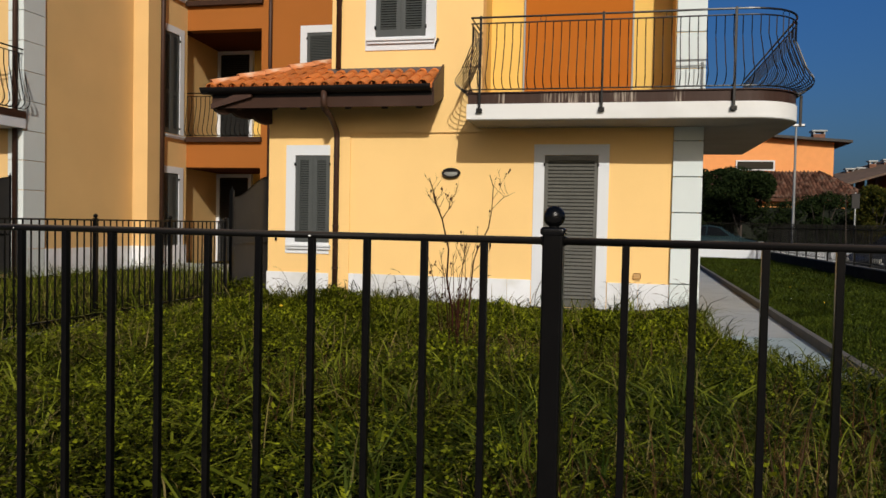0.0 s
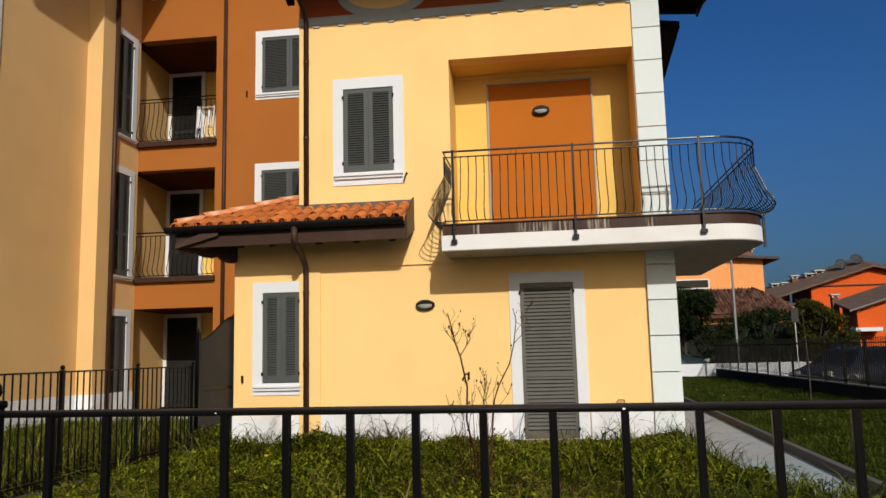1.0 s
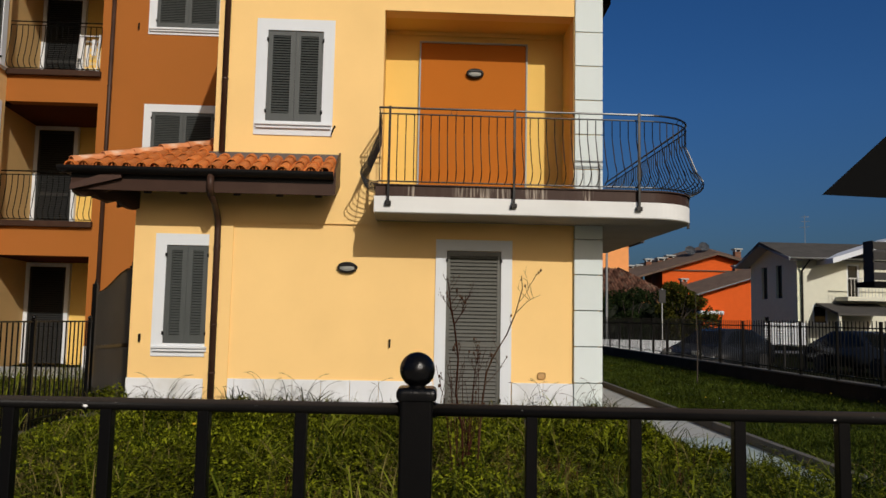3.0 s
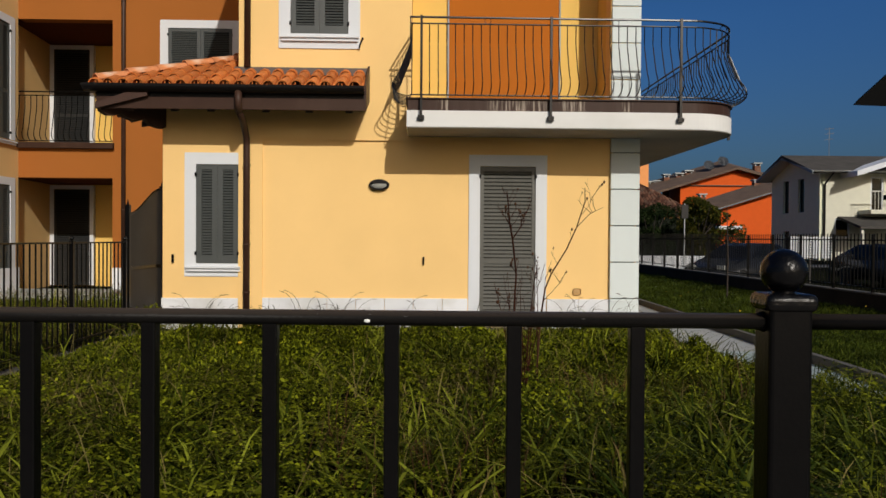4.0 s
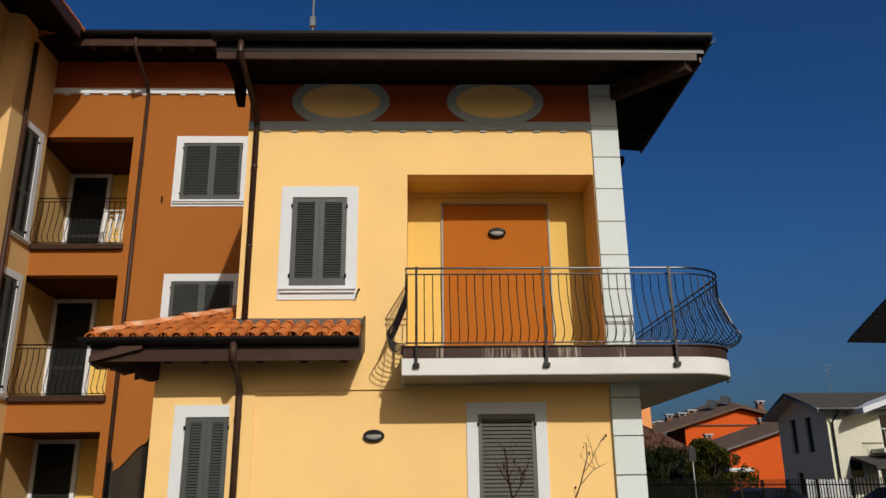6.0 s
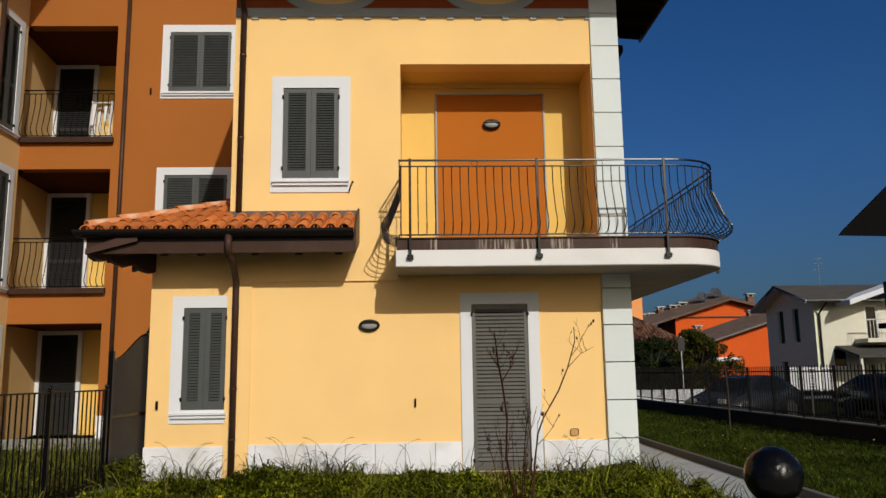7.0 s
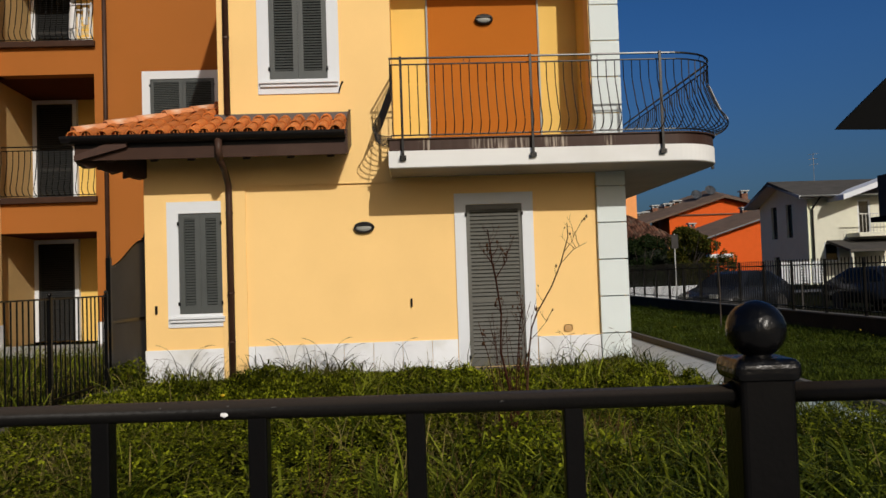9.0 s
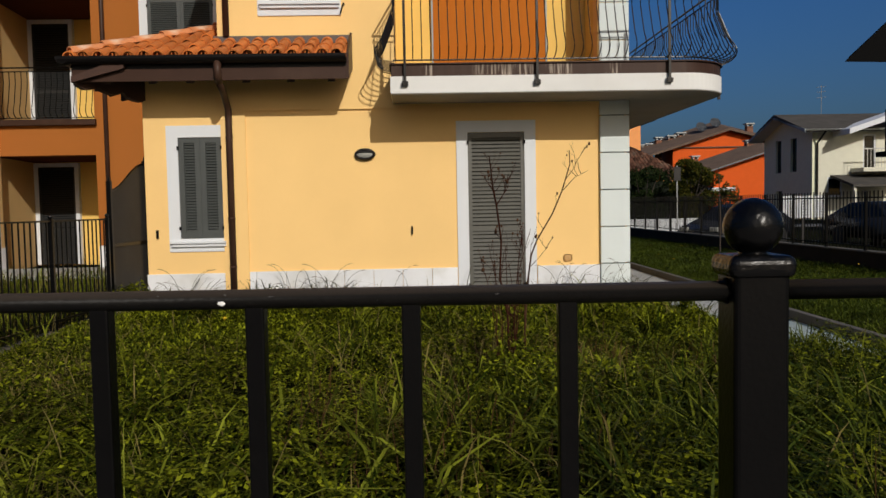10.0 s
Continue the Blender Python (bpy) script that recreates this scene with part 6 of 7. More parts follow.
def blades(name, x, y, z, length, width, lean, mat, label="", category="grass", curl=1.0):
    """Bent grass blades, three joints each, one mesh."""
    n = len(x)
    a = rs.uniform(0, 2 * np.pi, n)
    d = np.stack([np.cos(a), np.sin(a)], 1)
    s = np.stack([-d[:, 1], d[:, 0]], 1)
    tw = rs.uniform(-0.9, 0.9, n)
    s = s * np.cos(tw)[:, None] + d * np.sin(tw)[:, None]
    verts = np.zeros((n, 7, 3))
    for j, (t, w) in enumerate(((0.0, 0.7), (0.4, 1.0), (0.75, 0.8), (1.0, 0.0))):
        out = length * lean * t ** 1.8
        up = length * (t - 0.45 * curl * lean * t ** 3)
        px, py, pz = x + d[:, 0] * out, y + d[:, 1] * out, z + up
        if j < 3:
            for k, e in ((0, -1), (1, 1)):
                verts[:, j * 2 + k, 0] = px + s[:, 0] * width * w * e * 0.5
                verts[:, j * 2 + k, 1] = py + s[:, 1] * width * w * e * 0.5
                verts[:, j * 2 + k, 2] = pz
        else:
            verts[:, 6] = np.stack([px, py, pz], 1)
    base = (np.arange(n) * 7)[:, None]
    tri = np.array([0, 1, 3, 0, 3, 2, 2, 3, 5, 2, 5, 4, 4, 5, 6])
    faces = (base + tri[None, :]).reshape(-1, 3)
    return raw(name, verts.reshape(-1, 3), faces, mat, "stuff", label, category)


def leaves(name, c, size, mat, label="", category="weeds", up=0.6):
    """Small folded leaves, two triangles each, one mesh."""
    n = len(c)
    nr = rs.normal(size=(n, 3))
    nr[:, 2] = np.abs(nr[:, 2]) + up
    nr /= np.linalg.norm(nr, axis=1)[:, None]
    u = np.cross(nr, rs.normal(size=(n, 3)))
    u /= np.linalg.norm(u, axis=1)[:, None]
    v = np.cross(nr, u)
    L, W = size[:, None], size[:, None] * rs.uniform(0.4, 0.62, n)[:, None]
    verts = np.stack([c - u * L * 0.5, c + v * W * 0.5 + nr * W * 0.15, c + u * L * 0.5, c - v * W * 0.5 + nr * W * 0.15], 1)
    base = (np.arange(n) * 4)[:, None]
    faces = (base + np.array([0, 1, 2, 0, 2, 3])[None, :]).reshape(-1, 3)
    return raw(name, verts.reshape(-1, 3), faces, mat, "stuff", label, category)


def garden_points(n, x0, x1, y0, y1, power=1.0):
    x = rs.uniform(x0, x1, n)
    y = y0 + (y1 - y0) * rs.uniform(0, 1, n) ** power
    keep = (y > fence_y(0) + 0.02 - 0.045 * (x + 1.7)) & ~((x > 1.08) & (y > np.where(x < 2.3, 6.45 + 0.25 * np.sin(x * 5), 5.6))) & ~((y > 12.02) & (x > -5.9)) & ((x > -5.66) | (rs.uniform(0, 1, n) < 0.4))
    x, y = x[keep], y[keep]
    z = np.array([ground_z(a, b) for a, b in zip(x, y)])
    return x, y, z


def height(x, y):
    """Weed height in the garden: hummocks, lower by the house wall."""
    h = 0.05 + 0.26 * wave(x, y, 1.9, 3) * wave(x, y, 0.7, 5) ** 0.5 + 0.17 * wave(x, y, 5.5, 8) ** 2 + 0.10 * wave(x, y, 13.0, 9) ** 2 - 0.02
    h = h * (0.25 + 0.75 * np.clip((x + 5.65) / 1.1, 0, 1))
    return h * np.where(y > 9.5, 1 - 0.72 * np.clip((y - 8.5) / 2.8, 0, 1), 1.0)


def trefoils(name, x, y, z, size, mat, label, lean):
    """Clover-like leaves in threes round a common stalk."""
    n = len(x)
    a0 = rs.uniform(0, 2 * np.pi, n)
    tip = rs.normal(0, lean, (n, 2))
    out = []
    for k in range(3):
        a = a0 + 2.094 * k
        d = np.stack([np.cos(a), np.sin(a), np.zeros(n)], 1)
        d[:, 2] = (d[:, :2] * tip).sum(1) - 0.15
        s = np.stack([-np.sin(a), np.cos(a), np.zeros(n)], 1)
        s[:, 2] = (s[:, :2] * tip).sum(1)
        c = np.stack([x, y, z], 1)
        L = size[:, None]
        out.append(np.stack([c, c + d * L * 0.62 + s * L * 0.33, c + d * L, c + d * L * 0.62 - s * L * 0.33], 1))
    verts = np.stack(out, 1).reshape(-1, 3)
    base = (np.arange(n * 3) * 4)[:, None]
    faces = (base + np.array([0, 1, 2, 0, 2, 3])[None, :]).reshape(-1, 3)
    return raw(name, verts, faces, mat, "stuff", label, "weeds")


# clover carpet: flat and gappy near the fence, thicker towards the house
x, y, z = garden_points(90000, -5.65, 3.6, 1.6, 7.0)
k = (wave(x, y, 6.5, 61) > rs.uniform(0.0, 0.75, len(x))) & ~((x > -1.2 + 0.4 * np.sin(2 * y)) & (y < 5.2) & (rs.uniform(0, 1, len(x)) < 0.65))
x, y, z = x[k], y[k], z[k]
t = rs.uniform(0.1, 1.0, len(x)) ** 0.7
trefoils("weeds", x, y, z + 0.02 + height(x, y) * t, rs.uniform(0.016, 0.034, len(x)), WEED, "dense low clover-like weeds in the front garden", 0.22)
x, y, z = garden_points(105000, -5.65, 1.15, 7.0, 12.0)
t = rs.uniform(0.3, 1.0, len(x)) ** 0.6
trefoils("weeds", x, y, z + 0.02 + height(x, y) * t, rs.uniform(0.016, 0.034, len(x)), WEED, "dense low clover-like weeds before the house", 0.75)
x, y, z = garden_points(60000, -5.65, 3.6, 1.6, 12.0)
k = (x < 0.5) | (rs.uniform(0, 1, len(x)) < 0.3)
x, y, z = x[k], y[k], z[k]
t = rs.uniform(0.05, 1.0, len(x)) ** 0.8
leaves("weeds", np.stack([x, y, z + 0.01 + height(x, y) * t], 1), rs.uniform(0.025, 0.055, len(x)), WEED, "mixed broad-leaved weeds in the front garden", "weeds", 0.5)
x, y, z = garden_points(22000, -5.55, 3.6, 1.6, 12.0, 1.1)
k = wave(x, y, 2.2, 21) > rs.uniform(0.42, 0.9, len(x))
x, y, z = x[k], y[k], z[k]
ln = height(x, y) * rs.uniform(0.8, 1.7, len(x)) + 0.06
blades("grass", x, y, z + 0.02, ln, rs.uniform(0.003, 0.008, len(x)), rs.uniform(0.2, 0.9, len(x)), BLADE, "long unmown grass blades in the front garden")
# broad arching tufts, gathered in clumps
cx, cy, cz = garden_points(2000, -5.5, 3.4, 1.9, 11.0, 1.2)
k = wave(cx, cy, 1.6, 71) > rs.uniform(0.2, 0.8, len(cx))
cx, cy, cz = cx[k], cy[k], cz[k]
per = rs.randint(5, 15, len(cx))
x = np.repeat(cx, per) + rs.normal(0, 0.04, per.sum())
y = np.repeat(cy, per) + rs.normal(0, 0.04, per.sum())
ln = np.repeat(rs.uniform(0.28, 0.60, len(cx)), per) * rs.uniform(0.5, 1.1, per.sum())
blades("grass", x, y, np.repeat(cz, per), ln, rs.uniform(0.008, 0.017, len(x)), rs.uniform(0.5, 1.5, len(x)), BLADE, "broad arching grass tufts in the front garden")
# a few big-leaved tufts near the fence
cx, cy, cz = garden_points(420, -5.0, 3.4, 1.8, 5.6)
per = rs.randint(4, 9, len(cx))
x = np.repeat(cx, per) + rs.normal(0, 0.02, per.sum())
y = np.repeat(cy, per) + rs.normal(0, 0.02, per.sum())
ln = np.repeat(rs.uniform(0.30, 0.58, len(cx)), per) * rs.uniform(0.6, 1.1, per.sum())
blades("grass", x, y, np.repeat(cz, per), ln, rs.uniform(0.012, 0.024, len(x)), rs.uniform(0.7, 1.6, len(x)), BLADE, "big-leaved arching grass near the fence")
# rank grass beside the path's start
cx, cy, cz = garden_points(620, -1.3, 3.5, 1.7, 5.6)
per = rs.randint(5, 12, len(cx))
x = np.repeat(cx, per) + rs.normal(0, 0.03, per.sum())
y = np.repeat(cy, per) + rs.normal(0, 0.03, per.sum())
ln = np.repeat(rs.uniform(0.25, 0.55, len(cx)), per) * rs.uniform(0.5, 1.1, per.sum())
blades("grass", x, y, np.repeat(cz, per), ln, rs.uniform(0.007, 0.016, len(x)), rs.uniform(0.5, 1.5, len(x)), RANK, "rank long grass beside the start of the path")
# dense dark grass where the path begins
cx, cy, cz = garden_points(900, 0.2, 3.6, 3.6, 6.5)
per = rs.randint(8, 18, len(cx))
x = np.repeat(cx, per) + rs.normal(0, 0.05, per.sum())
y = np.repeat(cy, per) + rs.normal(0, 0.05, per.sum())
ln = np.repeat(rs.uniform(0.18, 0.40, len(cx)), per) * rs.uniform(0.5, 1.1, per.sum())
blades("grass", x, y, np.repeat(cz, per), ln, rs.uniform(0.006, 0.013, len(x)), rs.uniform(0.3, 1.3, len(x)), RANK, "dense dark grass where the path begins")
# dry stalks and blades among the weeds
x, y, z = garden_points(1500, -5.6, 3.4, 2.0, 11.9)
blades("dry_grass", x, y, z + 0.03, rs.uniform(0.2, 0.5, len(x)), rs.uniform(0.003, 0.009, len(x)), rs.uniform(0.2, 0.9, len(x)), DRY, "dry straw-coloured grass blades among the weeds")
# dead reddish stalks in the rough grass by the fence
x, y, z = garden_points(5000, -2.6, 3.2, 2.2, 7.5)
k = wave(x, y, 1.7, 83) > rs.uniform(0.45, 0.85, len(x))
x, y, z = x[k], y[k], z[k]
blades("dead_stalks", x, y, z + 0.02, height(x, y) * rs.uniform(0.9, 1.5, len(x)) + 0.12, rs.uniform(0.003, 0.006, len(x)), rs.uniform(0.1, 0.6, len(x)), DEAD, "dead reddish brown stalks in the rough grass", "dry grass")
# dying patches
x, y, z = garden_points(26000, -5.5, 3.4, 1.8, 10.5)
k = wave(x, y, 1.3, 77) > rs.uniform(0.52, 0.85, len(x))
x, y, z = x[k], y[k], z[k]
blades("dry_grass", x, y, z + 0.02, height(x, y) * rs.uniform(0.6, 1.3, len(x)) + 0.05, rs.uniform(0.003, 0.007, len(x)), rs.uniform(0.3, 1.2, len(x)), DRY, "brownish dying grass in patches")
# taller grass along the wall of the house, in tangled clumps
spots = [(-5.35, 34, 0.13), (-5.0, 30, 0.12), (-4.28, 14, 0.05), (-4.05, 48, 0.13), (-3.72, 30, 0.10), (-3.35, 66, 0.16), (-3.0, 40, 0.10), (-2.75, 20, 0.10), (-2.0, 8, 0.3), (-1.35, 12, 0.08), (-0.05, 18, 0.10), (0.28, 30, 0.12), (0.85, 30, 0.14), (1.15, 24, 0.08)]
x = np.concatenate([rs.normal(c, w, k) for c, k, w in spots])
n = len(x)
y = rs.uniform(11.55, 11.98, n)
blades("wall_grass", x, y, np.full(n, -0.06), (rs.uniform(0.18, 0.48, n) + 0.34 * rs.uniform(0, 1, n) ** 4) * (0.7 + 0.5 * wave(x, y, 4.0, 52)), rs.uniform(0.007, 0.020, n), rs.uniform(0.4, 1.7, n), WALLBLADE, "taller tangled grass along the foot of the house wall", curl=1.3)
# ranker weeds at the foot of the gate
n = 900
x, y = rs.normal(-5.7, 0.09, n), rs.uniform(10.6, 11.5, n)
k = x > -5.86
x, y = x[k], y[k]
leaves("weeds", np.stack([x, y, 0.03 + rs.uniform(0, 1, len(x)) * np.clip(0.36 - 0.9 * np.abs(x + 5.72), 0.06, 0.36)], 1), rs.uniform(0.03, 0.07, len(x)), WEED, "taller weeds at the foot of the gate", "weeds", 0.2)
x, y = rs.normal(-5.66, 0.1, 90), rs.uniform(10.6, 11.6, 90)
blades("grass", x, y, np.full(90, 0.03), rs.uniform(0.2, 0.55, 90), rs.uniform(0.006, 0.014, 90), rs.uniform(0.3, 1.2, 90), WALLBLADE, "taller grass at the foot of the gate")
# grass that hangs over the path's edge
n = 260
y = rs.uniform(6.6, 11.9, n)
x = 1.06 + np.abs(rs.normal(0, 0.05, n)) * np.where(y < 8, 2.0, 1.0)
blades("path_grass", x, y, np.full(n, 0.02), rs.uniform(0.12, 0.42, n), rs.uniform(0.006, 0.014, n), rs.uniform(0.5, 1.4, n), BLADE, "grass hanging over the edge of the path")
# clumps that have crept over the near end of the path
cx, cy = rs.uniform(1.05, 1.55, 34), rs.uniform(6.4, 8.2, 34)
k = cx < 1.62 - 0.28 * (cy - 6.4)
cx, cy = cx[k], cy[k]
per = rs.randint(10, 22, len(cx))
x, y = np.repeat(cx, per) + rs.normal(0, 0.05, per.sum()), np.repeat(cy, per) + rs.normal(0, 0.06, per.sum())
blades("path_grass", x, y, np.full(len(x), 0.02), rs.uniform(0.15, 0.42, len(x)), rs.uniform(0.006, 0.013, len(x)), rs.uniform(0.4, 1.4, len(x)), BLADE, "grass clumps over the near end of the path")
# garden beyond the side fence
x = rs.uniform(-11.4, -5.9, 42000)
y = 2.0 + 16.4 * rs.uniform(0, 1, len(x))
k = y < 16.25
x, y = x[k], y[k]
leaves("weeds", np.stack([x, y, 0.01 + 0.06 * rs.uniform(0, 1, len(x)) * (0.4 + wave(x, y, 1.3, 31))], 1), rs.uniform(0.03, 0.07, len(x)), DULL_WEED, "low browning weeds in the neighbouring garden", "weeds")
x, y = rs.uniform(-11.2, -5.95, 8000), rs.uniform(2, 16.2, 8000)
blades("grass", x, y, np.full(len(x), 0.02), rs.uniform(0.12, 0.42, len(x)) * (0.5 + wave(x, y, 2.0, 33)), rs.uniform(0.006, 0.013, len(x)), rs.uniform(0.2, 0.9, len(x)), BLADE, "long grass in the neighbouring garden")
x, y = rs.uniform(-9.5, -5.95, 700), rs.uniform(4, 15, 700)
blades("dry_grass", x, y, np.full(len(x), 0.02), rs.uniform(0.15, 0.55, len(x)), rs.uniform(0.004, 0.009, len(x)), rs.uniform(0.2, 0.9, len(x)), DRY, "dry stalks in the neighbouring garden")
# mown lawn beside the path
x = rs.uniform(2.2, 6.34, 155000)
y = 4.2 + 31.5 * rs.uniform(0, 1, len(x)) ** 1.5
k = x > kerb_x(y) + 0.09
x, y = x[k], y[k]
blades("lawn", x, y, np.zeros(len(x)), rs.uniform(0.04, 0.10, len(x)) * (0.6 + 0.9 * wave(x, y, 1.5, 41)), rs.uniform(0.006, 0.014, len(x)), rs.uniform(0.2, 1.0, len(x)), LAWN, "short green lawn beside the path", "lawn")

# coarser tufts in the lawn
cx, cy = rs.uniform(2.6, 6.3, 700), 4.6 + 24 * rs.uniform(0, 1, 700) ** 1.4
k = (cx > kerb_x(cy) + 0.18) & (wave(cx, cy, 1.1, 91) > rs.uniform(0.25, 0.7, 700))
cx, cy = cx[k], cy[k]
per = rs.randint(8, 22, len(cx))
x = np.repeat(cx, per) + rs.normal(0, 0.07, per.sum())
y = np.repeat(cy, per) + rs.normal(0, 0.07, per.sum())
blades("lawn", x, y, np.zeros(len(x)), rs.uniform(0.08, 0.24, len(x)), rs.uniform(0.007, 0.016, len(x)), rs.uniform(0.4, 1.3, len(x)), RANK, "coarser grass tufts in the lawn", "lawn")
# daisies in the lawn
x, y = rs.uniform(2.7, 6.2, 30), rs.uniform(8, 24, 30)
leaves("daisies", np.stack([x, y, rs.uniform(0.09, 0.13, 30)], 1), rs.uniform(0.02, 0.03, 30), SPOTMAT, "small white daisies in the lawn", "flowers", 1.5)

x, y = rs.uniform(3.2, 6.2, 22), rs.uniform(13, 26, 22)
leaves("dandelions", np.stack([x, y, rs.uniform(0.11, 0.17, 22)], 1), rs.uniform(0.03, 0.045, 22), PETAL, "scattered yellow dandelions in the lawn", "flowers", 1.5)


def twig(bm, p, d, length, r, rnd, level):
    """A wandering dry twig that forks."""
    pts, q, v = [Vector(p)], Vector(p), Vector(d).normalized()
    n = 5
    for i in range(n):
        v = (v + Vector((rnd.uniform(-0.25, 0.25), rnd.uniform(-0.25, 0.25), rnd.uniform(0.0, 0.2)))).normalized()
        q = q + v * length / n
        pts.append(q.copy())
    tube(bm, pts, r, 4, r * 0.4)
    ends = [pts[-1]]
    if level:
        for i in range(2, n):
            if rnd.random() < 0.5:
                e = (v + Vector((rnd.uniform(-0.9, 0.9), rnd.uniform(-0.5, 0.5), rnd.uniform(0.1, 0.6)))).normalized()
                ends += twig(bm, pts[i], e, length * rnd.uniform(0.35, 0.6), r * 0.55, rnd, level - 1)
    return ends


def dry_plant(label, stems, seed, mat):
    rnd = random.Random(seed)
    pl = thing("dry_weed", (stems[0][0][0][0], stems[0][0][0][1], 0), label, "plant", "dry weeds")
    for pts, r, twigs in stems:
        st = part("stem", tubed(pts, r, 6, r * 0.35), mat, pl)
        V = [Vector(p) for p in pts]
        for i in range(twigs):
            s = rnd.uniform(0.35, 0.98) * (len(V) - 1)
            k = min(int(s), len(V) - 2)
            p = V[k].lerp(V[k + 1], s - k)
            bm = bmesh.new()
            ends = twig(bm, p, (rnd.uniform(-0.8, 0.8), rnd.uniform(-0.4, 0.4), rnd.uniform(0.5, 1.0)), rnd.uniform(0.05, 0.15), 0.0022, rnd, 1)
            tw = part("twig", bm, mat, st)
            for e in ends:
                if rnd.random() < 0.34:
                    bm = bmesh.new()
                    bmesh.ops.create_icosphere(bm, subdivisions=1, radius=rnd.uniform(0.005, 0.012), matrix=Matrix.Translation(e) @ Matrix.Diagonal((0.8, 0.8, 1.3, 1)))
                    part("seed_head", bm, STEM, tw)
    return pl


rst = random.Random(41)
basal = []
for k in range(11):
    bx, by = -1.325 + rst.gauss(0, 0.04), 5.97 + rst.gauss(0, 0.05)
    tall, dx = rst.uniform(0.70, 1.22), rst.gauss(0, 0.10)
    basal.append(([(bx, by, 0.0), (bx + dx * 0.35, by, tall * 0.45), (bx + dx * 0.7 + rst.gauss(0, 0.015), by, tall * 0.75), (bx + dx, by, tall)], rst.uniform(0.0032, 0.0050), rst.randint(3, 6)))
dry_plant("tall leafless reddish weed standing in the grass", [
    ([(-1.32, 5.97, 0.0), (-1.334, 5.97, 0.573), (-1.384, 5.96, 0.816), (-1.372, 5.95, 1.064), (-1.41, 5.86, 1.303), (-1.44, 5.78, 1.413), (-1.452, 5.73, 1.50), (-1.472, 5.66, 1.616)], 0.0095, 15),
    ([(-1.41, 5.86, 1.303), (-1.368, 5.86, 1.368), (-1.331, 5.86, 1.423), (-1.335, 5.86, 1.50)], 0.0042, 6),
    ([(-1.30, 5.97, 0.0), (-1.285, 5.97, 0.6), (-1.25, 5.96, 0.98), (-1.22, 5.96, 1.16)], 0.006, 7)] + basal, 5, REDSTEM)
dry_plant("tall bare brown weed with forked twigs", [
    ([(-1.24, 6.02, 0.0), (-1.192, 6.0, 0.763), (-1.169, 5.96, 0.964), (-1.134, 5.93, 1.065), (-1.039, 5.87, 1.239), (-0.996, 5.75, 1.386), (-0.968, 5.62, 1.552), (-0.985, 5.55, 1.634)], 0.0075, 4),
    ([(-0.996, 5.75, 1.386), (-0.91, 5.75, 1.475), (-0.822, 5.75, 1.518)], 0.003, 3),
    ([(-0.982, 5.69, 1.46), (-0.93, 5.67, 1.53), (-0.91, 5.66, 1.59)], 0.0025, 2),
    ([(-1.18, 5.97, 0.88), (-1.12, 5.97, 0.94), (-1.05, 5.97, 1.02)], 0.0028, 2)], 9, STEM)
# weeds round the foot of the dry plants
n = 1700
x, y = rs.normal(-1.3, 0.24, n), rs.uniform(5.2, 5.98, n)
leaves("weeds", np.stack([x, y, 0.03 + rs.uniform(0, 1, n) * np.clip(0.44 - 0.6 * np.abs(x + 1.3), 0.05, 0.44)], 1), rs.uniform(0.02, 0.05, n), WEED, "leafy weeds round the foot of the dry plants", "weeds", 0.4)
n = 120
x, y = rs.normal(-1.3, 0.2, n), rs.uniform(5.4, 6.0, n)
blades("grass", x, y, np.full(n, 0.03), rs.uniform(0.25, 0.55, n), rs.uniform(0.005, 0.012, n), rs.uniform(0.3, 1.2, n), BLADE, "grass round the foot of the dry plants")
# thin arching stalks with seed heads by the wall and along the path
rst = random.Random(23)
for k in range(36):
    bx = (rst.gauss(-5.2, 0.22) if k < 7 else rst.gauss(-3.4, 0.5) if k < 22 else rst.gauss(0.25, 0.22) if k < 30 else rst.uniform(0.7, 1.2))
    by, hh, ln = rst.uniform(11.75, 11.95), rst.uniform(0.28, 0.62), rst.choice((-1, 1)) * rst.uniform(0.08, 0.3)
    st = thing("grass_stalk", (bx, by, 0.03), "thin arching grass stalk with a seed head by the wall", "grass stalk", "grass stalks")
    pts = [(bx + ln * q ** 2.2, by, 0.03 + hh * (q - 0.18 * q ** 4)) for q in (0, 0.3, 0.55, 0.75, 0.9, 1.0)]
    part("stem", tubed(pts, 0.0036, 4, 0.0018), WALLBLADE, st)
    e = Vector(pts[-1])
    d = (e - Vector(pts[-2])).normalized()
    part("seed_head", tubed([e, e + d * 0.03 + Vector((0, 0, -0.004)), e + d * 0.07 + Vector((0, 0, -0.02))], 0.0055, 5, 0.002), STEM, st)

# dandelion in the weeds
dn = thing("dandelion", (-3.75, 8.05, 0.1), "small yellow dandelion flower among the weeds", "flower")
part("stalk", tubed([(-3.75, 8.05, 0.06), (-3.74, 8.05, 0.2), (-3.75, 8.04, 0.29)], 0.003, 5), BLADE, dn)
part("petals", lathe([(0.004, 0.285), (0.018, 0.296), (0.022, 0.304), (0.004, 0.312)], 12, (-3.75, 8.04, 0)), PETAL, dn, "yellow petals")

# sapling on the lawn
sp = thing("sapling", (4.56, 17.2, 0), "thin bare sapling at the edge of the lawn", "tree")
part("trunk", tubed([(4.56, 17.2, 0), (4.57, 17.2, 0.9), (4.55, 17.2, 1.5), (4.53, 17.2, 2.05)], 0.015, 6, 0.006), BARK, sp)


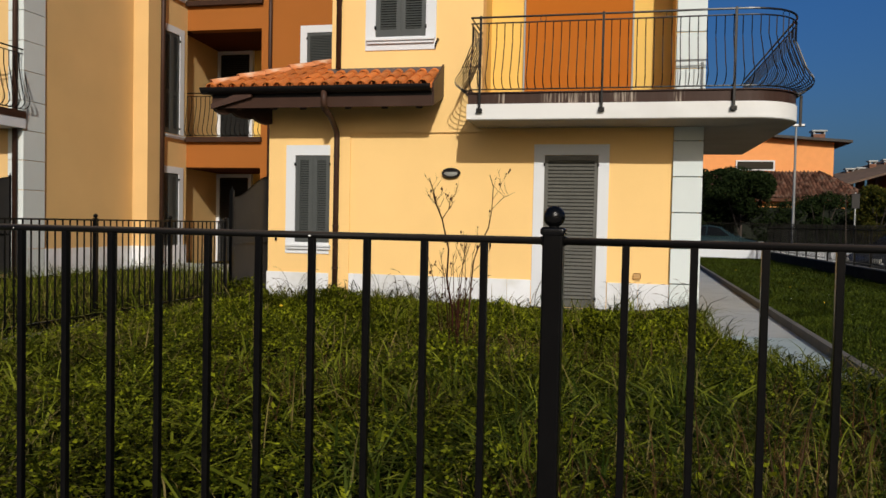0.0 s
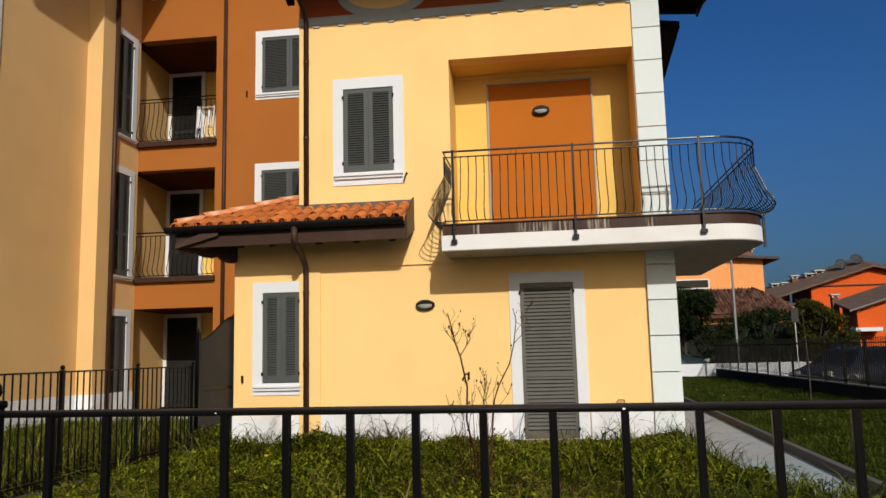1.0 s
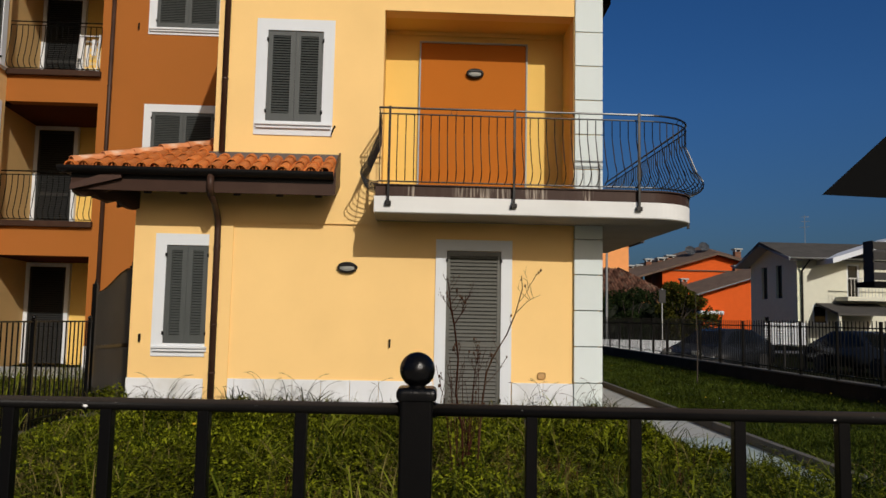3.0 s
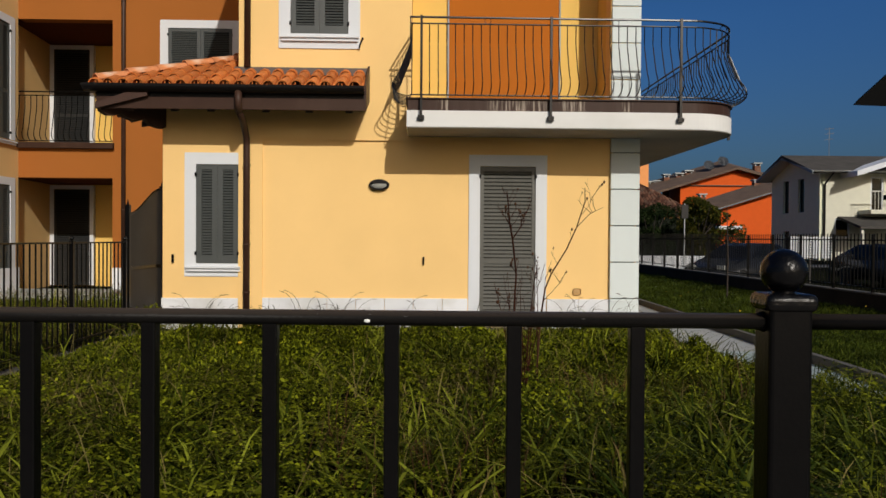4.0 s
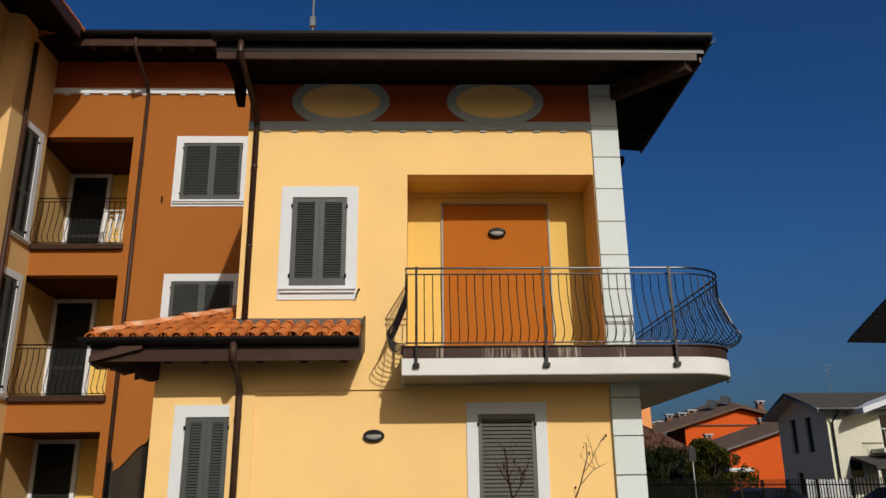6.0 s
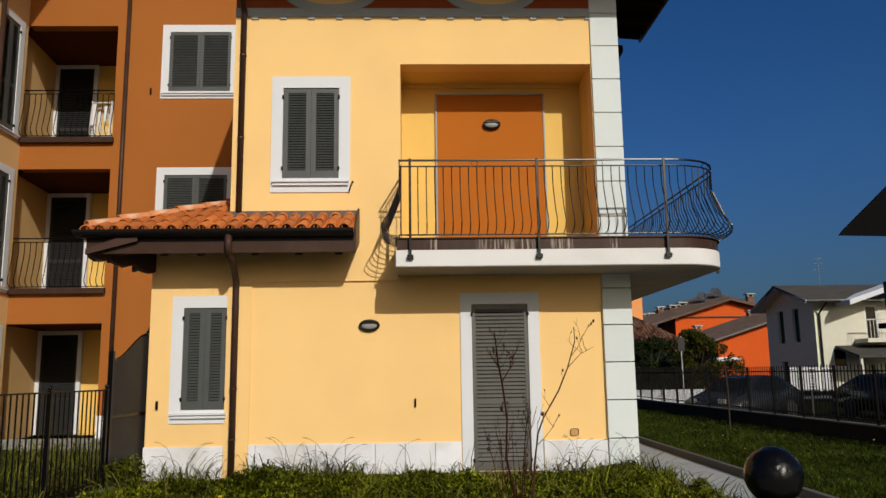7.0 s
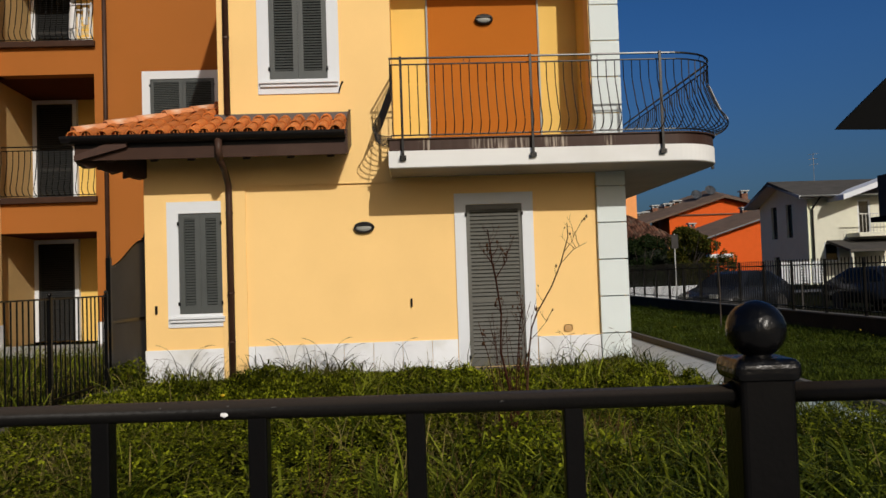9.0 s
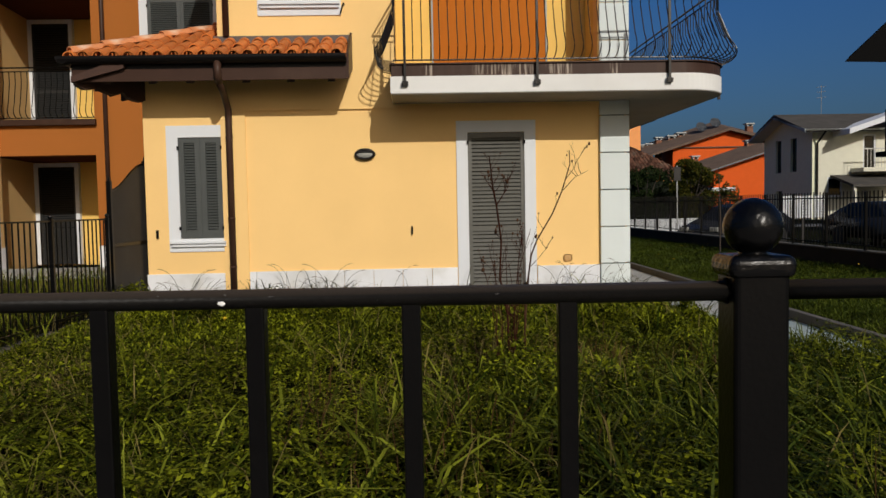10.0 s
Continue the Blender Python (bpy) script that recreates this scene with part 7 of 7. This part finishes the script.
def clump(name, parent, centres, n, size, mat):
    """Leaves gathered near the skin of overlapping lumps."""
    out = []
    per = n // len(centres)
    for (px, py, pz, rx, ry, rz) in centres:
        v = rs.normal(size=(per, 3))
        v /= np.linalg.norm(v, axis=1)[:, None]
        r = rs.uniform(0.45, 1.08, per) ** 0.5
        out.append(np.array([px, py, pz]) + v * r[:, None] * np.array([rx, ry, rz]))
    c = np.concatenate(out)
    ob = leaves(name, c, rs.uniform(0.6, 1.4, len(c)) * size, mat, up=0.1)
    if parent is not None:
        hang(ob, parent)
    return ob


def bush(label, x, y, w, h, n, size, mat, seed, lumps=14, trunk=0.3, z0=0.0):
    r = random.Random(seed)
    t = thing("tree" if trunk > 0.5 else "shrub", (x, y, z0), label, "tree" if trunk > 0.5 else "shrub", "far trees")
    tr = part("trunk", tubed([(x, y, z0), (x + 0.05, y, z0 + h * 0.3), (x - 0.05, y, z0 + h * 0.65)], 0.05 * h / 2, 7, 0.02), BARK, t)
    for i in range(5):
        a = r.uniform(0, 6.28)
        part("limb", tubed([(x, y, z0 + h * r.uniform(0.2, 0.4)), (x + w * 0.25 * math.cos(a), y + w * 0.25 * math.sin(a), z0 + h * 0.6), (x + w * 0.38 * math.cos(a), y + w * 0.38 * math.sin(a), z0 + h * 0.8)], 0.02 * h / 2, 5, 0.008), BARK, t)
    cs = []
    for i in range(lumps):
        a, q = r.uniform(0, 6.28), r.uniform(0, 1) ** 0.5
        zz = r.uniform(trunk, 0.88)
        spread = math.sin(math.pi * min(1, (zz - trunk) / (1 - trunk) * 0.75 + 0.2))
        cs.append((x + 0.36 * w * q * spread * math.cos(a), y + 0.36 * w * q * spread * math.sin(a), z0 + h * zz, w * r.uniform(0.12, 0.22), w * r.uniform(0.12, 0.22), h * r.uniform(0.07, 0.14)))
    clump("crown", t, cs, n, size, mat)
    return t


# hedge behind the road
hd = thing("hedge", (5, 44, 0), "tall dark clipped hedge behind the road", "hedge")
cs = []
r = random.Random(2)
for i in range(90):
    cs.append((-7 + 21.5 * i / 90 + r.uniform(-0.2, 0.2), 44 + r.uniform(-0.4, 0.4), r.choice((0.7, 1.5, 2.2, 2.55)) + r.uniform(-0.15, 0.15), 0.7, 0.6, 0.62))
clump("foliage", hd, cs, 46000, 0.13, HEDGE)
# near-black box added inside the hedge to darken gaps between leaves
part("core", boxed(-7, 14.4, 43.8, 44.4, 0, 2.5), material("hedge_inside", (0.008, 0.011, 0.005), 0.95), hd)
bush("round dark evergreen tree above the hedge", 6.3, 43.0, 4.4, 5.0, 16000, 0.15, HEDGE, 3, 18, 0.35)
bush("dark evergreen tree above the hedge", 3.6, 43.2, 4.0, 4.6, 12000, 0.15, HEDGE, 13, 16, 0.35)
bush("yellow-green shrub behind the fence", 11.2, 37.5, 2.9, 3.6, 8000, 0.13, SHRUB, 4, 16, 0.12, -0.05)
bush("dark green shrub behind the fence", 8.9, 37.5, 2.7, 3.1, 7000, 0.13, HEDGE, 14, 14, 0.12, -0.05)
bush("loose grey-green young tree behind the fence", 12.2, 41, 2.6, 3.4, 3500, 0.13, SHRUB, 6, 9, 0.4)
bush("thin young tree with sparse leaves", 10.05, 30, 1.0, 2.5, 700, 0.10, SHRUB, 7, 8, 0.45, -0.2)
